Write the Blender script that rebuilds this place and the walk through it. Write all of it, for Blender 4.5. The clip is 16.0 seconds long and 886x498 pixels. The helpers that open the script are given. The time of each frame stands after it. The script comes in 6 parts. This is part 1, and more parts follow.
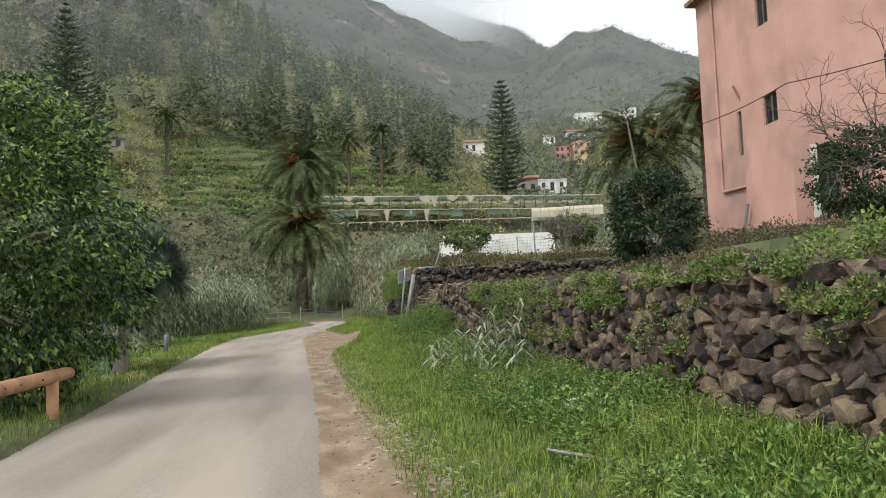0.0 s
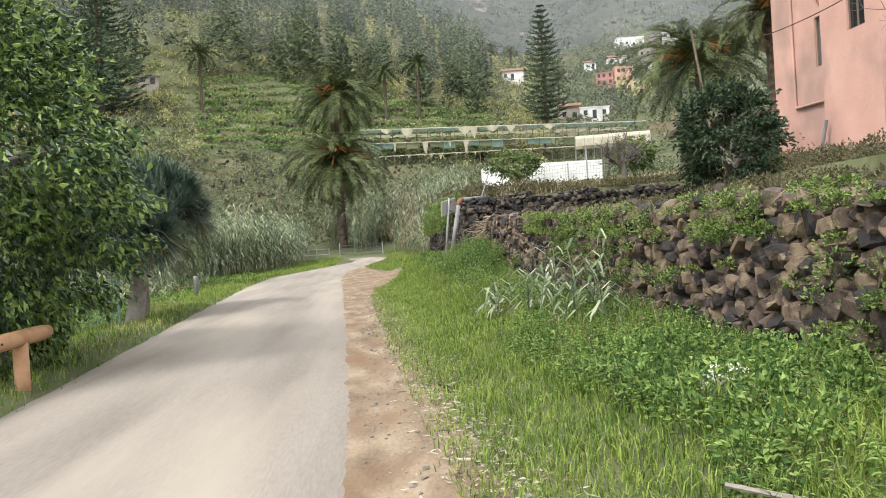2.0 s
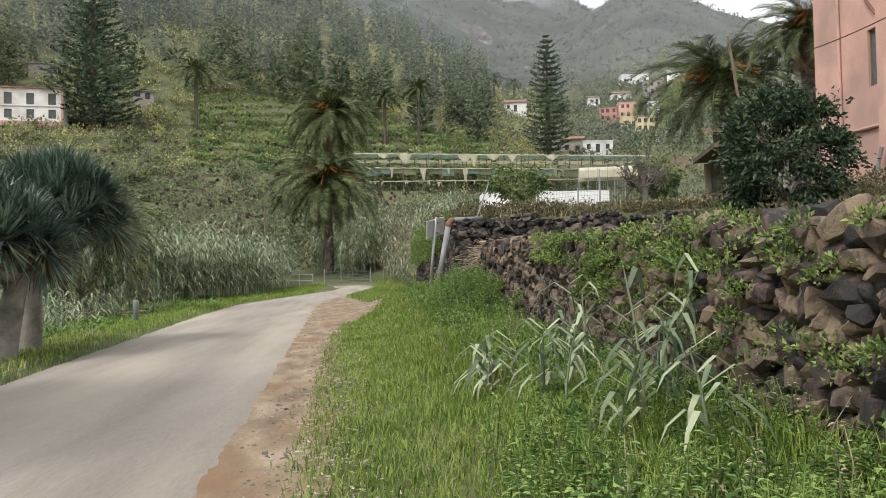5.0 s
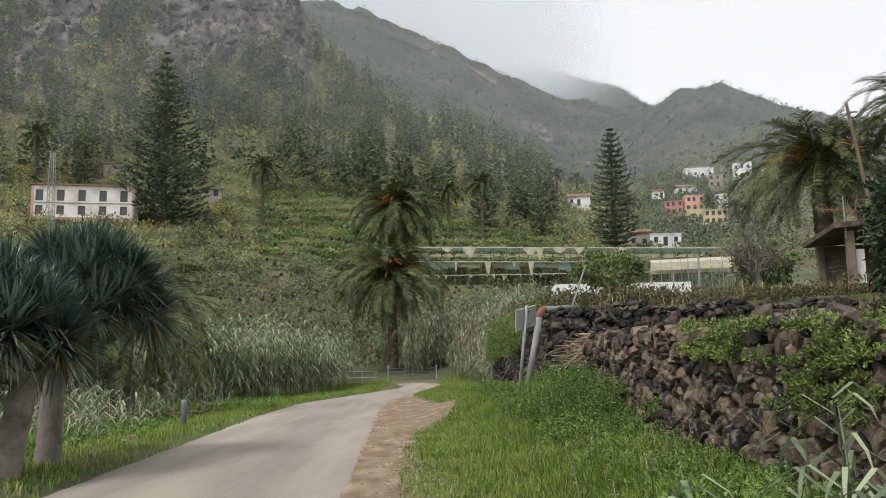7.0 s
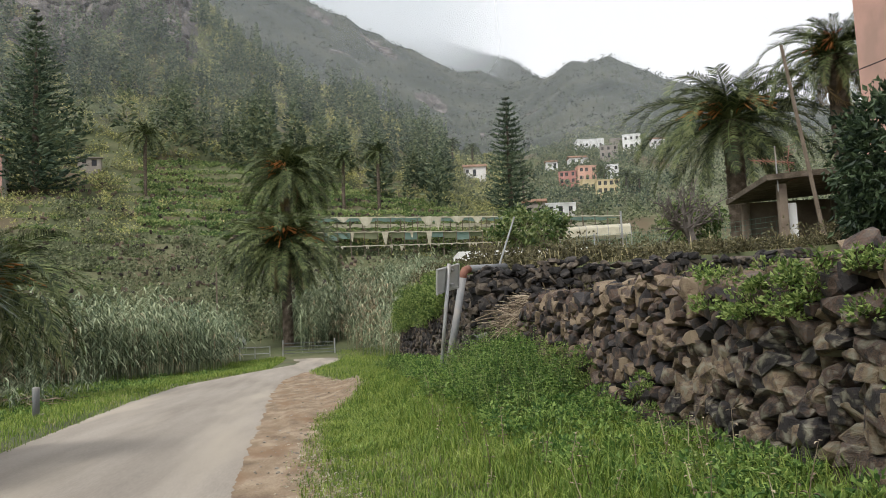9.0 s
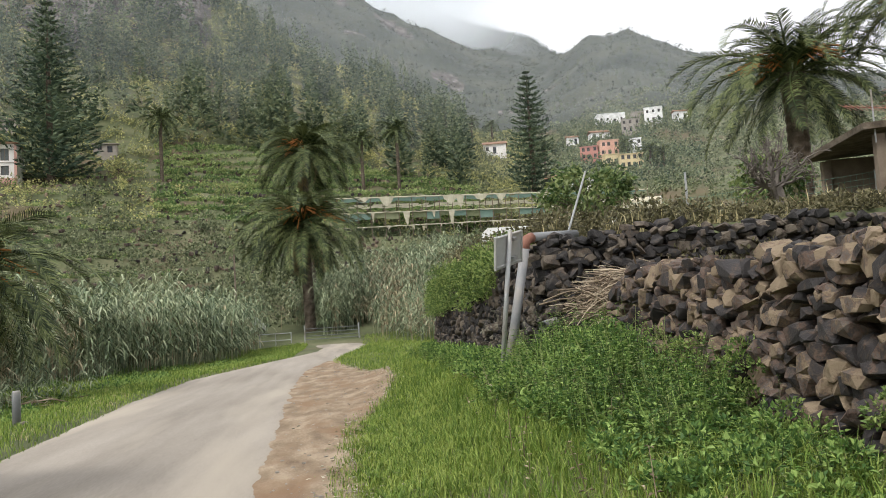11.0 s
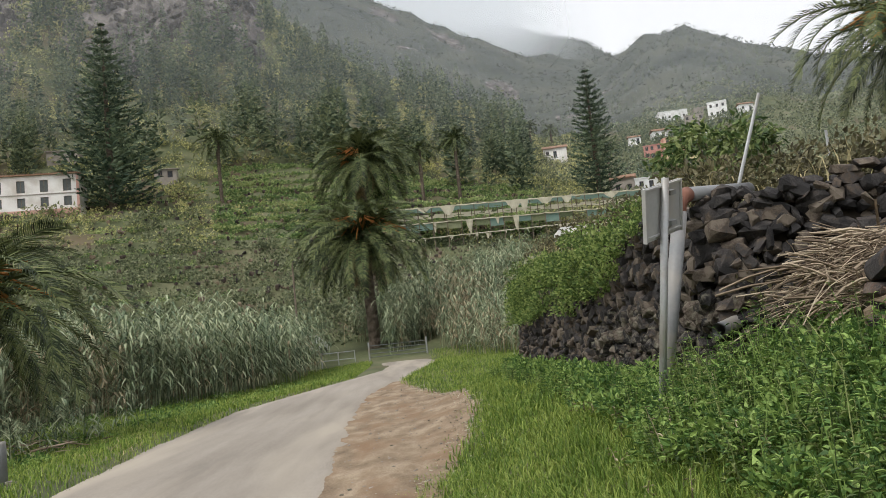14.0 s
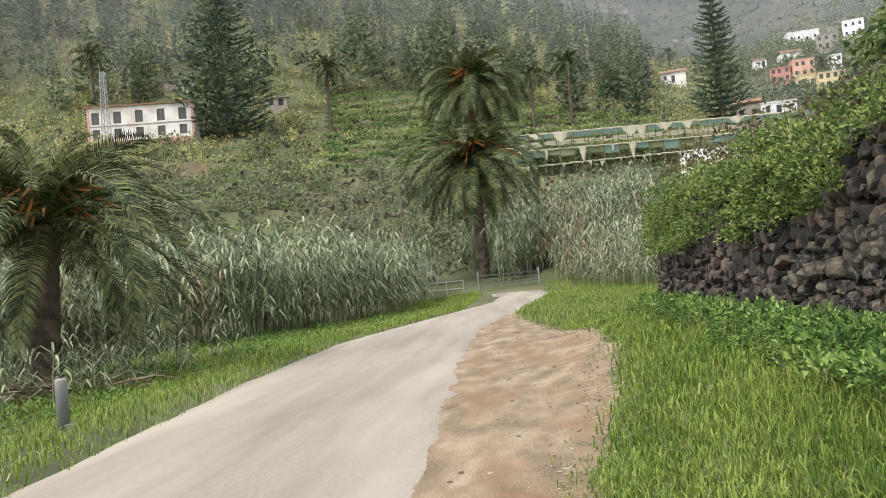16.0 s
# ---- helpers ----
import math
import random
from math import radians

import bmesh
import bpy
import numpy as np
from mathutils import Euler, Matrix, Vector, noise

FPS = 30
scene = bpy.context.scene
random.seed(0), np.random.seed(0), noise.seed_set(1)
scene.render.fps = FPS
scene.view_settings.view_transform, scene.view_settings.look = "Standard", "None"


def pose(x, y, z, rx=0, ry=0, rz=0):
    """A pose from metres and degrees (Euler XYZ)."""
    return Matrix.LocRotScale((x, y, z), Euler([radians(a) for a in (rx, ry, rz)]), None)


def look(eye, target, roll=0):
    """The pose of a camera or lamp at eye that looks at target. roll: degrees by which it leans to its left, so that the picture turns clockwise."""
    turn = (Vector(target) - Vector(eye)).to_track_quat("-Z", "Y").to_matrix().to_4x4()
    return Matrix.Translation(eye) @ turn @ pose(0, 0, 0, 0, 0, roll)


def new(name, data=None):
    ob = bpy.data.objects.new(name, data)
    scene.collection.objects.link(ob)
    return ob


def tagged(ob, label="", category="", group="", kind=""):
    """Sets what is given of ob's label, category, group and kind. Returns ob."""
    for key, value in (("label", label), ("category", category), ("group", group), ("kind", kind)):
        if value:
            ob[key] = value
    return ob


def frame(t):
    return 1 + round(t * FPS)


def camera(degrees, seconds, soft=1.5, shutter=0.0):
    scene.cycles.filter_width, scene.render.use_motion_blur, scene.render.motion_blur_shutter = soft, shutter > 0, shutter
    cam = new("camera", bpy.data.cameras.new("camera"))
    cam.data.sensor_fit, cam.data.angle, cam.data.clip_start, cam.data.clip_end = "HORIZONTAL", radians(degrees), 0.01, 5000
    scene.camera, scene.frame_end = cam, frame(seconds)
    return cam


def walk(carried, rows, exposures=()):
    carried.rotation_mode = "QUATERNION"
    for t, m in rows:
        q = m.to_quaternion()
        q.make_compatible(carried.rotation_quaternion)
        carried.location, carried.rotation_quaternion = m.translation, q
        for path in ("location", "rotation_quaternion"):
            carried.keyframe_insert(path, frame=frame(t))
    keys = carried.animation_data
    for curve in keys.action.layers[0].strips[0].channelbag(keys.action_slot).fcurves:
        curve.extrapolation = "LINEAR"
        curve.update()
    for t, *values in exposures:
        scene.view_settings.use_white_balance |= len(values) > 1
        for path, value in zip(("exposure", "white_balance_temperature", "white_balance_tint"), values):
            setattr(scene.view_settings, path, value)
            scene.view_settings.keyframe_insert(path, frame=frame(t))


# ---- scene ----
cam = camera(55.0, 16.0, soft=0.95)
PATH = [
    (0, (-0.029, -1.028, 1.336), (0.219, 0.952, 1.47), -2.4),
    (0.5, (-0.025, -0.31, 1.346), (0.136, 1.682, 1.414), -2.9),
    (1, (-0.032, 0.342, 1.357), (0.067, 2.339, 1.362), -2.5),
    (1.5, (0.022, 1.018, 1.351), (0.144, 3.014, 1.327), -3.1),
    (2, (0.045, 1.696, 1.372), (0.193, 3.69, 1.355), -3.5),
    (2.5, (0.15, 2.368, 1.375), (0.342, 4.358, 1.413), -4.1),
    (3, (0.174, 2.964, 1.398), (0.393, 4.952, 1.407), -4.1),
    (3.2, (0.228, 3.196, 1.375), (0.482, 5.18, 1.367), -4.1),
    (5.3, (0.758, 7.202, 1.322), (0.893, 9.195, 1.41), -0.6),
    (5.5, (0.771, 7.617, 1.355), (0.865, 9.609, 1.511), -0.9),
    (6, (0.616, 8.225, 1.362), (0.611, 10.214, 1.567), -0.9),
    (6.5, (0.513, 8.952, 1.364), (0.496, 10.936, 1.617), -0.9),
    (7, (0.328, 9.587, 1.377), (0.347, 11.567, 1.658), -1.0),
    (7.5, (0.315, 10.51, 1.373), (0.41, 12.485, 1.671), -1.5),
    (8, (0.242, 11.225, 1.388), (0.435, 13.194, 1.677), -1.8),
    (8.5, (0.232, 11.951, 1.367), (0.511, 13.912, 1.646), -1.9),
    (9, (0.172, 12.626, 1.376), (0.435, 14.597, 1.586), -2.5),
    (9.5, (0.163, 13.367, 1.365), (0.415, 15.341, 1.568), -2.8),
    (9.7, (0.145, 13.628, 1.397), (0.379, 15.604, 1.603), -3.0),
    (11.8, (0.064, 17.339, 1.525), (0.269, 19.323, 1.672), -4.8),
    (12, (0.079, 17.624, 1.516), (0.275, 19.608, 1.675), -5.6),
    (12.5, (0.048, 18.25, 1.53), (0.286, 20.223, 1.757), -6.4),
    (13, (0.033, 18.867, 1.553), (0.203, 20.844, 1.807), -6.8),
    (13.5, (0.008, 19.521, 1.531), (0.083, 21.503, 1.789), -6.2),
    (14, (0.056, 20.186, 1.542), (0.127, 22.174, 1.749), -6.2),
    (14.5, (0.025, 20.856, 1.524), (0.123, 22.852, 1.599), -4.9),
    (15, (0.025, 21.584, 1.53), (0.127, 23.581, 1.561), -4.5),
    (15.5, (-0.125, 22.319, 1.541), (-0.13, 24.319, 1.565), -3.4),
    (16, (-0.215, 22.983, 1.559), (-0.412, 24.972, 1.629), -5.2),
]
walk(cam, [(t, look(eye, target, roll)) for t, eye, target, roll in PATH],
     exposures=[(0.0, 0.42), (0.5, 0.72), (1.0, 0.95), (1.5, 1.08), (2.0, 1.0), (2.5, 0.75), (3.0, 1.03), (3.2, 1.05), (5.5, 0.55), (6.0, 0.6), (7.0, 0.3), (8.5, 0.15), (9.0, 0.4), (9.7, 0.44), (11.8, 0.68), (12.0, 0.66), (12.5, 0.38), (13.0, 0.25), (14.0, 0.35), (14.5, 0.68), (15.0, 0.85), (15.5, 0.85), (16.0, 0.9)])

# ---- world and sun: a bright overcast day ----
world = bpy.data.worlds.new("overcast_sky")
scene.world = world
world.use_nodes = True
wn, wl = world.node_tree.nodes, world.node_tree.links
wn.clear()
sky = wn.new("ShaderNodeTexSky")
sky.sky_type, sky.sun_disc = "NISHITA", False
sky.sun_elevation, sky.sun_rotation = radians(52), radians(-138)
sky.air_density, sky.dust_density, sky.ozone_density = 0.7, 6.0, 0.6
hsv = wn.new("ShaderNodeHueSaturation")
hsv.inputs["Saturation"].default_value = 0.12
mixer = wn.new("ShaderNodeMixRGB")
mixer.inputs[0].default_value = 0.6
mixer.inputs[2].default_value = (9.6, 9.7, 10.1, 1)
bgn = wn.new("ShaderNodeBackground")
bgn.inputs["Strength"].default_value = 0.12
won = wn.new("ShaderNodeOutputWorld")
wl.new(sky.outputs[0], hsv.inputs["Color"])
wl.new(hsv.outputs[0], mixer.inputs[1])
wl.new(mixer.outputs[0], bgn.inputs["Color"])
wl.new(bgn.outputs[0], won.inputs["Surface"])

sun_data = bpy.data.lights.new("sun", "SUN")
sun_data.energy, sun_data.angle, sun_data.color = 1.3, radians(14), (1.0, 0.96, 0.9)
sun = new("sun", sun_data)
sun.matrix_world = look((-38, -16, 60), (0, 10, 0))


# ---- materials ----
def material(name, colours, scale=6.0, fine=60.0, rough=0.85, bump=0.3, bump_dist=0.02, metal=0.0, island=0.0,
             objectwise=0.0, translucent=0.0, spec=0.3, stain=None, stain_scale=0.6, stretch=None):
    """Noise between the given colours at two scales, with relief; island / objectwise: spread of brightness by piece."""
    m = bpy.data.materials.new(name)
    m.use_nodes = True
    n, l = m.node_tree.nodes, m.node_tree.links
    b = n["Principled BSDF"]
    co = n.new("ShaderNodeNewGeometry") if not objectwise else n.new("ShaderNodeTexCoord")
    pos = co.outputs["Position"] if not objectwise else co.outputs["Object"]
    if stretch:
        mp = n.new("ShaderNodeMapping")
        mp.inputs["Scale"].default_value = stretch
        l.new(pos, mp.inputs["Vector"])
        pos = mp.outputs[0]
    big, small = n.new("ShaderNodeTexNoise"), n.new("ShaderNodeTexNoise")
    big.inputs["Scale"].default_value, small.inputs["Scale"].default_value = scale, fine
    big.inputs["Detail"].default_value, small.inputs["Detail"].default_value = 5, 3
    l.new(pos, big.inputs["Vector"]), l.new(pos, small.inputs["Vector"])
    mixn = n.new("ShaderNodeMath")
    mixn.operation = "MULTIPLY_ADD"
    mixn.inputs[1].default_value, mixn.inputs[2].default_value = 0.35, -0.17
    l.new(small.outputs["Fac"], mixn.inputs[0])
    add = n.new("ShaderNodeMath")
    l.new(big.outputs["Fac"], add.inputs[0]), l.new(mixn.outputs[0], add.inputs[1])
    fac = add.outputs[0]
    if island or objectwise:
        if island:
            rnd = n.new("ShaderNodeNewGeometry").outputs["Random Per Island"]
        else:
            rnd = n.new("ShaderNodeObjectInfo").outputs["Random"]
        ma = n.new("ShaderNodeMath")
        ma.operation = "MULTIPLY_ADD"
        amount = island or objectwise
        ma.inputs[1].default_value, ma.inputs[2].default_value = amount, -amount / 2
        l.new(rnd, ma.inputs[0])
        add2 = n.new("ShaderNodeMath")
        l.new(fac, add2.inputs[0]), l.new(ma.outputs[0], add2.inputs[1])
        fac = add2.outputs[0]
    ramp = n.new("ShaderNodeValToRGB")
    els = ramp.color_ramp.elements
    while len(els) < len(colours):
        els.new(0.5)
    for k, c in enumerate(colours):
        els[k].position = 0.28 + 0.44 * k / max(1, len(colours) - 1)
        els[k].color = (*c, 1)
    l.new(fac, ramp.inputs[0])
    colour = ramp.outputs[0]
    if stain:
        sn = n.new("ShaderNodeTexNoise")
        sn.inputs["Scale"].default_value, sn.inputs["Detail"].default_value = stain_scale, 6
        l.new(pos, sn.inputs["Vector"])
        sr = n.new("ShaderNodeValToRGB")
        sr.color_ramp.elements[0].position, sr.color_ramp.elements[1].position = 0.5, 0.68
        l.new(sn.outputs["Fac"], sr.inputs[0])
        mx = n.new("ShaderNodeMixRGB")
        mx.inputs[2].default_value = (*stain, 1)
        l.new(sr.outputs[0], mx.inputs[0]), l.new(colour, mx.inputs[1])
        colour = mx.outputs[0]
    l.new(colour, b.inputs["Base Color"])
    b.inputs["Roughness"].default_value, b.inputs["Metallic"].default_value = rough, metal
    b.inputs["Specular IOR Level"].default_value = spec
    if bump:
        bp = n.new("ShaderNodeBump")
        bp.inputs["Strength"].default_value, bp.inputs["Distance"].default_value = bump, bump_dist
        l.new(fac if not island else add.outputs[0], bp.inputs["Height"])
        l.new(bp.outputs[0], b.inputs["Normal"])
    if translucent:
        tr = n.new("ShaderNodeBsdfTranslucent")
        l.new(colour, tr.inputs["Color"])
        ms = n.new("ShaderNodeMixShader")
        ms.inputs[0].default_value = translucent
        l.new(b.outputs[0], ms.inputs[1]), l.new(tr.outputs[0], ms.inputs[2])
        l.new(ms.outputs[0], n["Material Output"].inputs["Surface"])
    return m


def muted(c, k=1.35, grey=0.16):
    mean = sum(c) / 3
    return tuple(k * (v * (1 - grey) + mean * grey) for v in c)


def leafy(name, colours, island=0.7, scale=0.5, rough=0.6, translucent=0.25, spec=0.3, k=1.35, grey=0.14):
    return material(name, [muted(c, k, grey) for c in colours], scale=scale, fine=9.0, rough=rough, bump=0, island=island, translucent=translucent, spec=spec)


M = {
    "ground": material("meadow_soil", [(0.05, 0.058, 0.027), (0.085, 0.098, 0.044), (0.135, 0.133, 0.074)], 0.22, 2.5, 0.95, 0.6, 0.08, stain=(0.11, 0.085, 0.05), stain_scale=0.07),
    "road": material("worn_asphalt", [(0.185, 0.163, 0.138), (0.25, 0.222, 0.188), (0.325, 0.29, 0.248)], 0.9, 50, 0.9, 0.3, 0.006, stain=(0.34, 0.30, 0.245), stain_scale=0.7, stretch=(1.2, 0.14, 1.0)),
    "dirt": material("brown_dirt", [(0.135, 0.094, 0.06), (0.225, 0.168, 0.112), (0.33, 0.262, 0.185)], 2.2, 34, 0.95, 1.0, 0.02, stretch=(1.3, 0.55, 1.0), stain=(0.19, 0.12, 0.07), stain_scale=1.0),
    "stone": material("basalt_stone", [(0.035, 0.032, 0.032), (0.06, 0.047, 0.039), (0.10, 0.066, 0.05), (0.092, 0.08, 0.07), (0.14, 0.10, 0.07), (0.20, 0.155, 0.105)], 3.0, 26, 0.92, 0.9, 0.05, objectwise=0.6, stain=(0.23, 0.22, 0.17), stain_scale=2.4),
    "stone_dark": material("dark_basalt_stone", [(0.02, 0.019, 0.019), (0.036, 0.033, 0.032), (0.055, 0.05, 0.047), (0.075, 0.058, 0.045), (0.12, 0.10, 0.078)], 3.0, 26, 0.92, 0.9, 0.05, objectwise=0.6, stain=(0.17, 0.16, 0.125), stain_scale=2.6),
    "stone_rest": material("basalt_stone_far", [(0.035, 0.032, 0.032), (0.06, 0.047, 0.039), (0.10, 0.066, 0.05), (0.092, 0.08, 0.07), (0.14, 0.10, 0.07), (0.20, 0.155, 0.105)], 10.0, 60, 0.92, 0.9, 0.02, island=0.6),
    "stone_rest_dark": material("dark_basalt_stone_far", [(0.02, 0.019, 0.019), (0.036, 0.033, 0.032), (0.055, 0.05, 0.047), (0.075, 0.058, 0.045), (0.12, 0.10, 0.078)], 10.0, 60, 0.92, 0.9, 0.02, island=0.6),
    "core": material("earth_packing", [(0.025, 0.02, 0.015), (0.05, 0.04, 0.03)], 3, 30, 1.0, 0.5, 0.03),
    "grass": leafy("fresh_grass", [(0.085, 0.15, 0.018), (0.16, 0.25, 0.034), (0.28, 0.345, 0.07)], 0.7, 0.9, k=1.03, grey=0.05),
    "drygrass": leafy("dry_grass", [(0.25, 0.21, 0.09), (0.40, 0.34, 0.17)], 0.5, 0.6),
    "weed": leafy("weed_leaves", [(0.045, 0.098, 0.022), (0.10, 0.18, 0.036), (0.21, 0.30, 0.075)], 0.8, 1.4, k=1.3, grey=0.06),
    "vine": leafy("vine_leaves", [(0.05, 0.09, 0.016), (0.10, 0.165, 0.03), (0.20, 0.26, 0.06)], 0.8, 0.9, k=1.35),
    "bramble": leafy("dry_bramble", [(0.05, 0.045, 0.022), (0.09, 0.085, 0.035), (0.14, 0.125, 0.06)], 0.7, 0.9),
    "ficus": leafy("ficus_leaves", [(0.014, 0.034, 0.012), (0.045, 0.09, 0.022), (0.15, 0.215, 0.045)], 0.8, 0.9, 0.4, 0.12, 0.5, k=1.45, grey=0.04),
    "darkleaf": leafy("dark_leaves", [(0.012, 0.026, 0.013), (0.028, 0.05, 0.022), (0.055, 0.085, 0.035)], 0.8, 0.6, 0.5),
    "citrus": leafy("citrus_leaves", [(0.035, 0.07, 0.016), (0.08, 0.13, 0.03), (0.16, 0.20, 0.06)], 0.8, 0.6, 0.45),
    "reed": leafy("reed_leaves", [(0.06, 0.085, 0.045), (0.13, 0.17, 0.09), (0.24, 0.27, 0.16)], 0.8, 0.25, k=1.65),
    "cane": leafy("dry_canes", [(0.14, 0.115, 0.06), (0.26, 0.205, 0.11), (0.40, 0.33, 0.20)], 0.7, 0.5, 0.7, 0.1, k=1.1),
    "shrub": leafy("hill_shrubs", [(0.05, 0.058, 0.025), (0.115, 0.122, 0.046), (0.24, 0.225, 0.08)], 0.4, 0.17, 0.8, k=2.5),
    "scrub": leafy("brown_scrub", [(0.04, 0.05, 0.025), (0.078, 0.095, 0.045), (0.135, 0.145, 0.078)], 0.7, 0.2, 0.8, k=2.0),
    "crop": leafy("terrace_crops", [(0.04, 0.075, 0.022), (0.085, 0.13, 0.036), (0.18, 0.21, 0.075)], 0.6, 0.12, 0.8, k=2.1),
    "pine": leafy("pine_needles", [(0.026, 0.042, 0.024), (0.055, 0.075, 0.04), (0.12, 0.14, 0.07)], 0.5, 0.10, 0.8, 0.15, k=1.9),
    "frond": leafy("palm_leaflets", [(0.018, 0.028, 0.011), (0.05, 0.07, 0.024), (0.125, 0.145, 0.055)], 0.7, 0.5, 0.6, 0.12, 0.22, k=1.3, grey=0.03),
    "frond_dry": leafy("dry_palm_leaflets", [(0.12, 0.085, 0.04), (0.22, 0.15, 0.065)], 0.5, 0.5, 0.7, 0.1),
    "fruitstalk": material("orange_fruit_stalks", [(0.30, 0.12, 0.03), (0.48, 0.20, 0.05)], 4, 30, 0.7, 0.2),
    "dragon": leafy("dragon_tree_leaves", [(0.025, 0.052, 0.038), (0.06, 0.10, 0.072), (0.14, 0.19, 0.135)], 0.8, 0.8, 0.35, 0.1, 0.5),
    "dragontip": leafy("yellowed_leaves", [(0.16, 0.14, 0.04), (0.30, 0.22, 0.08)], 0.5, 0.8, 0.6, 0.1),
    "araucaria": leafy("araucaria_needles", [(0.014, 0.026, 0.016), (0.032, 0.05, 0.028), (0.065, 0.085, 0.046)], 0.6, 0.1, 0.8, 0.1, k=2.6),
    "bark": material("palm_bark", [(0.045, 0.035, 0.025), (0.095, 0.075, 0.055), (0.16, 0.13, 0.10)], 3.0, 22, 0.95, 0.9, 0.04),
    "bark_grey": material("grey_bark", [(0.15, 0.13, 0.11), (0.24, 0.215, 0.185), (0.33, 0.30, 0.265)], 2.5, 26, 0.9, 0.7, 0.02, stain=(0.11, 0.10, 0.075), stain_scale=2.2),
    "twig": material("bare_twigs", [(0.10, 0.085, 0.075), (0.17, 0.15, 0.13)], 4, 30, 0.9, 0.2),
    "straw": leafy("dead_straw", [(0.09, 0.065, 0.042), (0.19, 0.14, 0.09), (0.36, 0.29, 0.20)], 0.8, 1.2, 0.8, 0.1),
    "pink": material("pink_render", [(0.50, 0.30, 0.245), (0.575, 0.345, 0.285), (0.62, 0.385, 0.325)], 0.5, 14, 0.92, 0.25, 0.01, stain=(0.40, 0.265, 0.22), stain_scale=0.35),
    "whitewash": material("whitewash", [(0.60, 0.57, 0.53), (0.74, 0.71, 0.67), (0.80, 0.78, 0.75)], 0.5, 9, 0.9, 0.2, 0.01, stain=(0.55, 0.49, 0.43), stain_scale=0.35),
    "white": material("white_paint", [(0.68, 0.68, 0.66), (0.80, 0.80, 0.79)], 0.8, 12, 0.85, 0.1, 0.01, stain=(0.55, 0.55, 0.52), stain_scale=0.5),
    "yellow": material("yellow_render", [(0.58, 0.47, 0.26), (0.64, 0.53, 0.32)], 0.5, 10, 0.9, 0.1),
    "red": material("red_render", [(0.42, 0.19, 0.155), (0.48, 0.23, 0.19)], 0.5, 10, 0.9, 0.1),
    "salmon": material("salmon_render", [(0.58, 0.33, 0.24), (0.66, 0.40, 0.30)], 0.5, 10, 0.9, 0.1),
    "greywall": material("bare_blockwork", [(0.24, 0.21, 0.18), (0.34, 0.31, 0.27)], 0.8, 10, 0.95, 0.3),
    "greenpaint": material("faded_green_paint", [(0.09, 0.17, 0.13), (0.13, 0.22, 0.17)], 0.8, 10, 0.8, 0.1),
    "tile": material("old_roof_tiles", [(0.15, 0.085, 0.055), (0.26, 0.155, 0.10), (0.34, 0.22, 0.15)], 2.5, 14, 0.9, 0.6, 0.05),
    "wood": material("weathered_wood", [(0.13, 0.10, 0.075), (0.21, 0.17, 0.13)], 3, 30, 0.85, 0.3, 0.01),
    "rail": material("brown_railing_paint", [(0.36, 0.195, 0.10), (0.45, 0.255, 0.135), (0.50, 0.30, 0.17)], 2.5, 30, 0.55, 0.15, 0.004, stain=(0.27, 0.15, 0.08), stain_scale=3.0),
    "galv": material("galvanised_steel", [(0.30, 0.31, 0.31), (0.42, 0.43, 0.43)], 3, 40, 0.5, 0.1, 0.002, metal=0.55, stain=(0.30, 0.27, 0.23), stain_scale=2.0),
    "signback": material("sign_back_alloy", [(0.40, 0.40, 0.39), (0.50, 0.50, 0.49)], 2, 30, 0.45, 0.05, 0.002, metal=0.3, stain=(0.48, 0.46, 0.42), stain_scale=2.5),
    "pvc": material("grey_pvc", [(0.16, 0.165, 0.17), (0.23, 0.235, 0.24)], 2, 30, 0.5, 0.05, 0.002, stain=(0.28, 0.26, 0.23), stain_scale=2.0),
    "rustpipe": material("rust_red_pipe", [(0.17, 0.075, 0.05), (0.25, 0.12, 0.085)], 5, 30, 0.7, 0.2, 0.004),
    "darkopen": material("dark_glass", [(0.012, 0.014, 0.017), (0.025, 0.028, 0.032)], 2, 20, 0.15, 0.0, spec=0.6),
    "shutter": material("grey_green_shutter", [(0.085, 0.095, 0.095), (0.125, 0.135, 0.13)], 4, 40, 0.7, 0.2, 0.005),
    "sheet": material("torn_plastic_sheet", [(0.50, 0.46, 0.34), (0.66, 0.62, 0.49)], 1.5, 20, 0.5, 0.2, 0.02, translucent=0.3),
    "net": material("green_shade_net", [(0.16, 0.26, 0.22), (0.24, 0.34, 0.29)], 1.2, 20, 0.7, 0.2, 0.02, translucent=0.3),
    "crag": material("cliff_rock", [(0.03, 0.027, 0.025), (0.08, 0.07, 0.064), (0.21, 0.188, 0.172)], 0.16, 0.9, 0.95, 1.0, 2.0, stretch=(1.0, 1.0, 0.45)),
    "slope": material("mountain_slope", [(0.018, 0.024, 0.019), (0.04, 0.047, 0.036), (0.075, 0.078, 0.058)], 0.02, 0.15, 0.95, 0.6, 0.6),
    "farscrub": leafy("mountain_scrub", [(0.022, 0.03, 0.022), (0.045, 0.055, 0.04), (0.085, 0.095, 0.065)], 0.8, 0.012, 0.8),
    "nettle": leafy("nettle_leaves", [(0.055, 0.088, 0.028), (0.125, 0.175, 0.05), (0.25, 0.29, 0.10)], 0.8, 1.1, k=1.2, grey=0.08),
    "litter": leafy("plant_litter", [(0.16, 0.14, 0.09), (0.27, 0.24, 0.165), (0.38, 0.35, 0.27)], 0.8, 0.9, 0.8, 0.1),
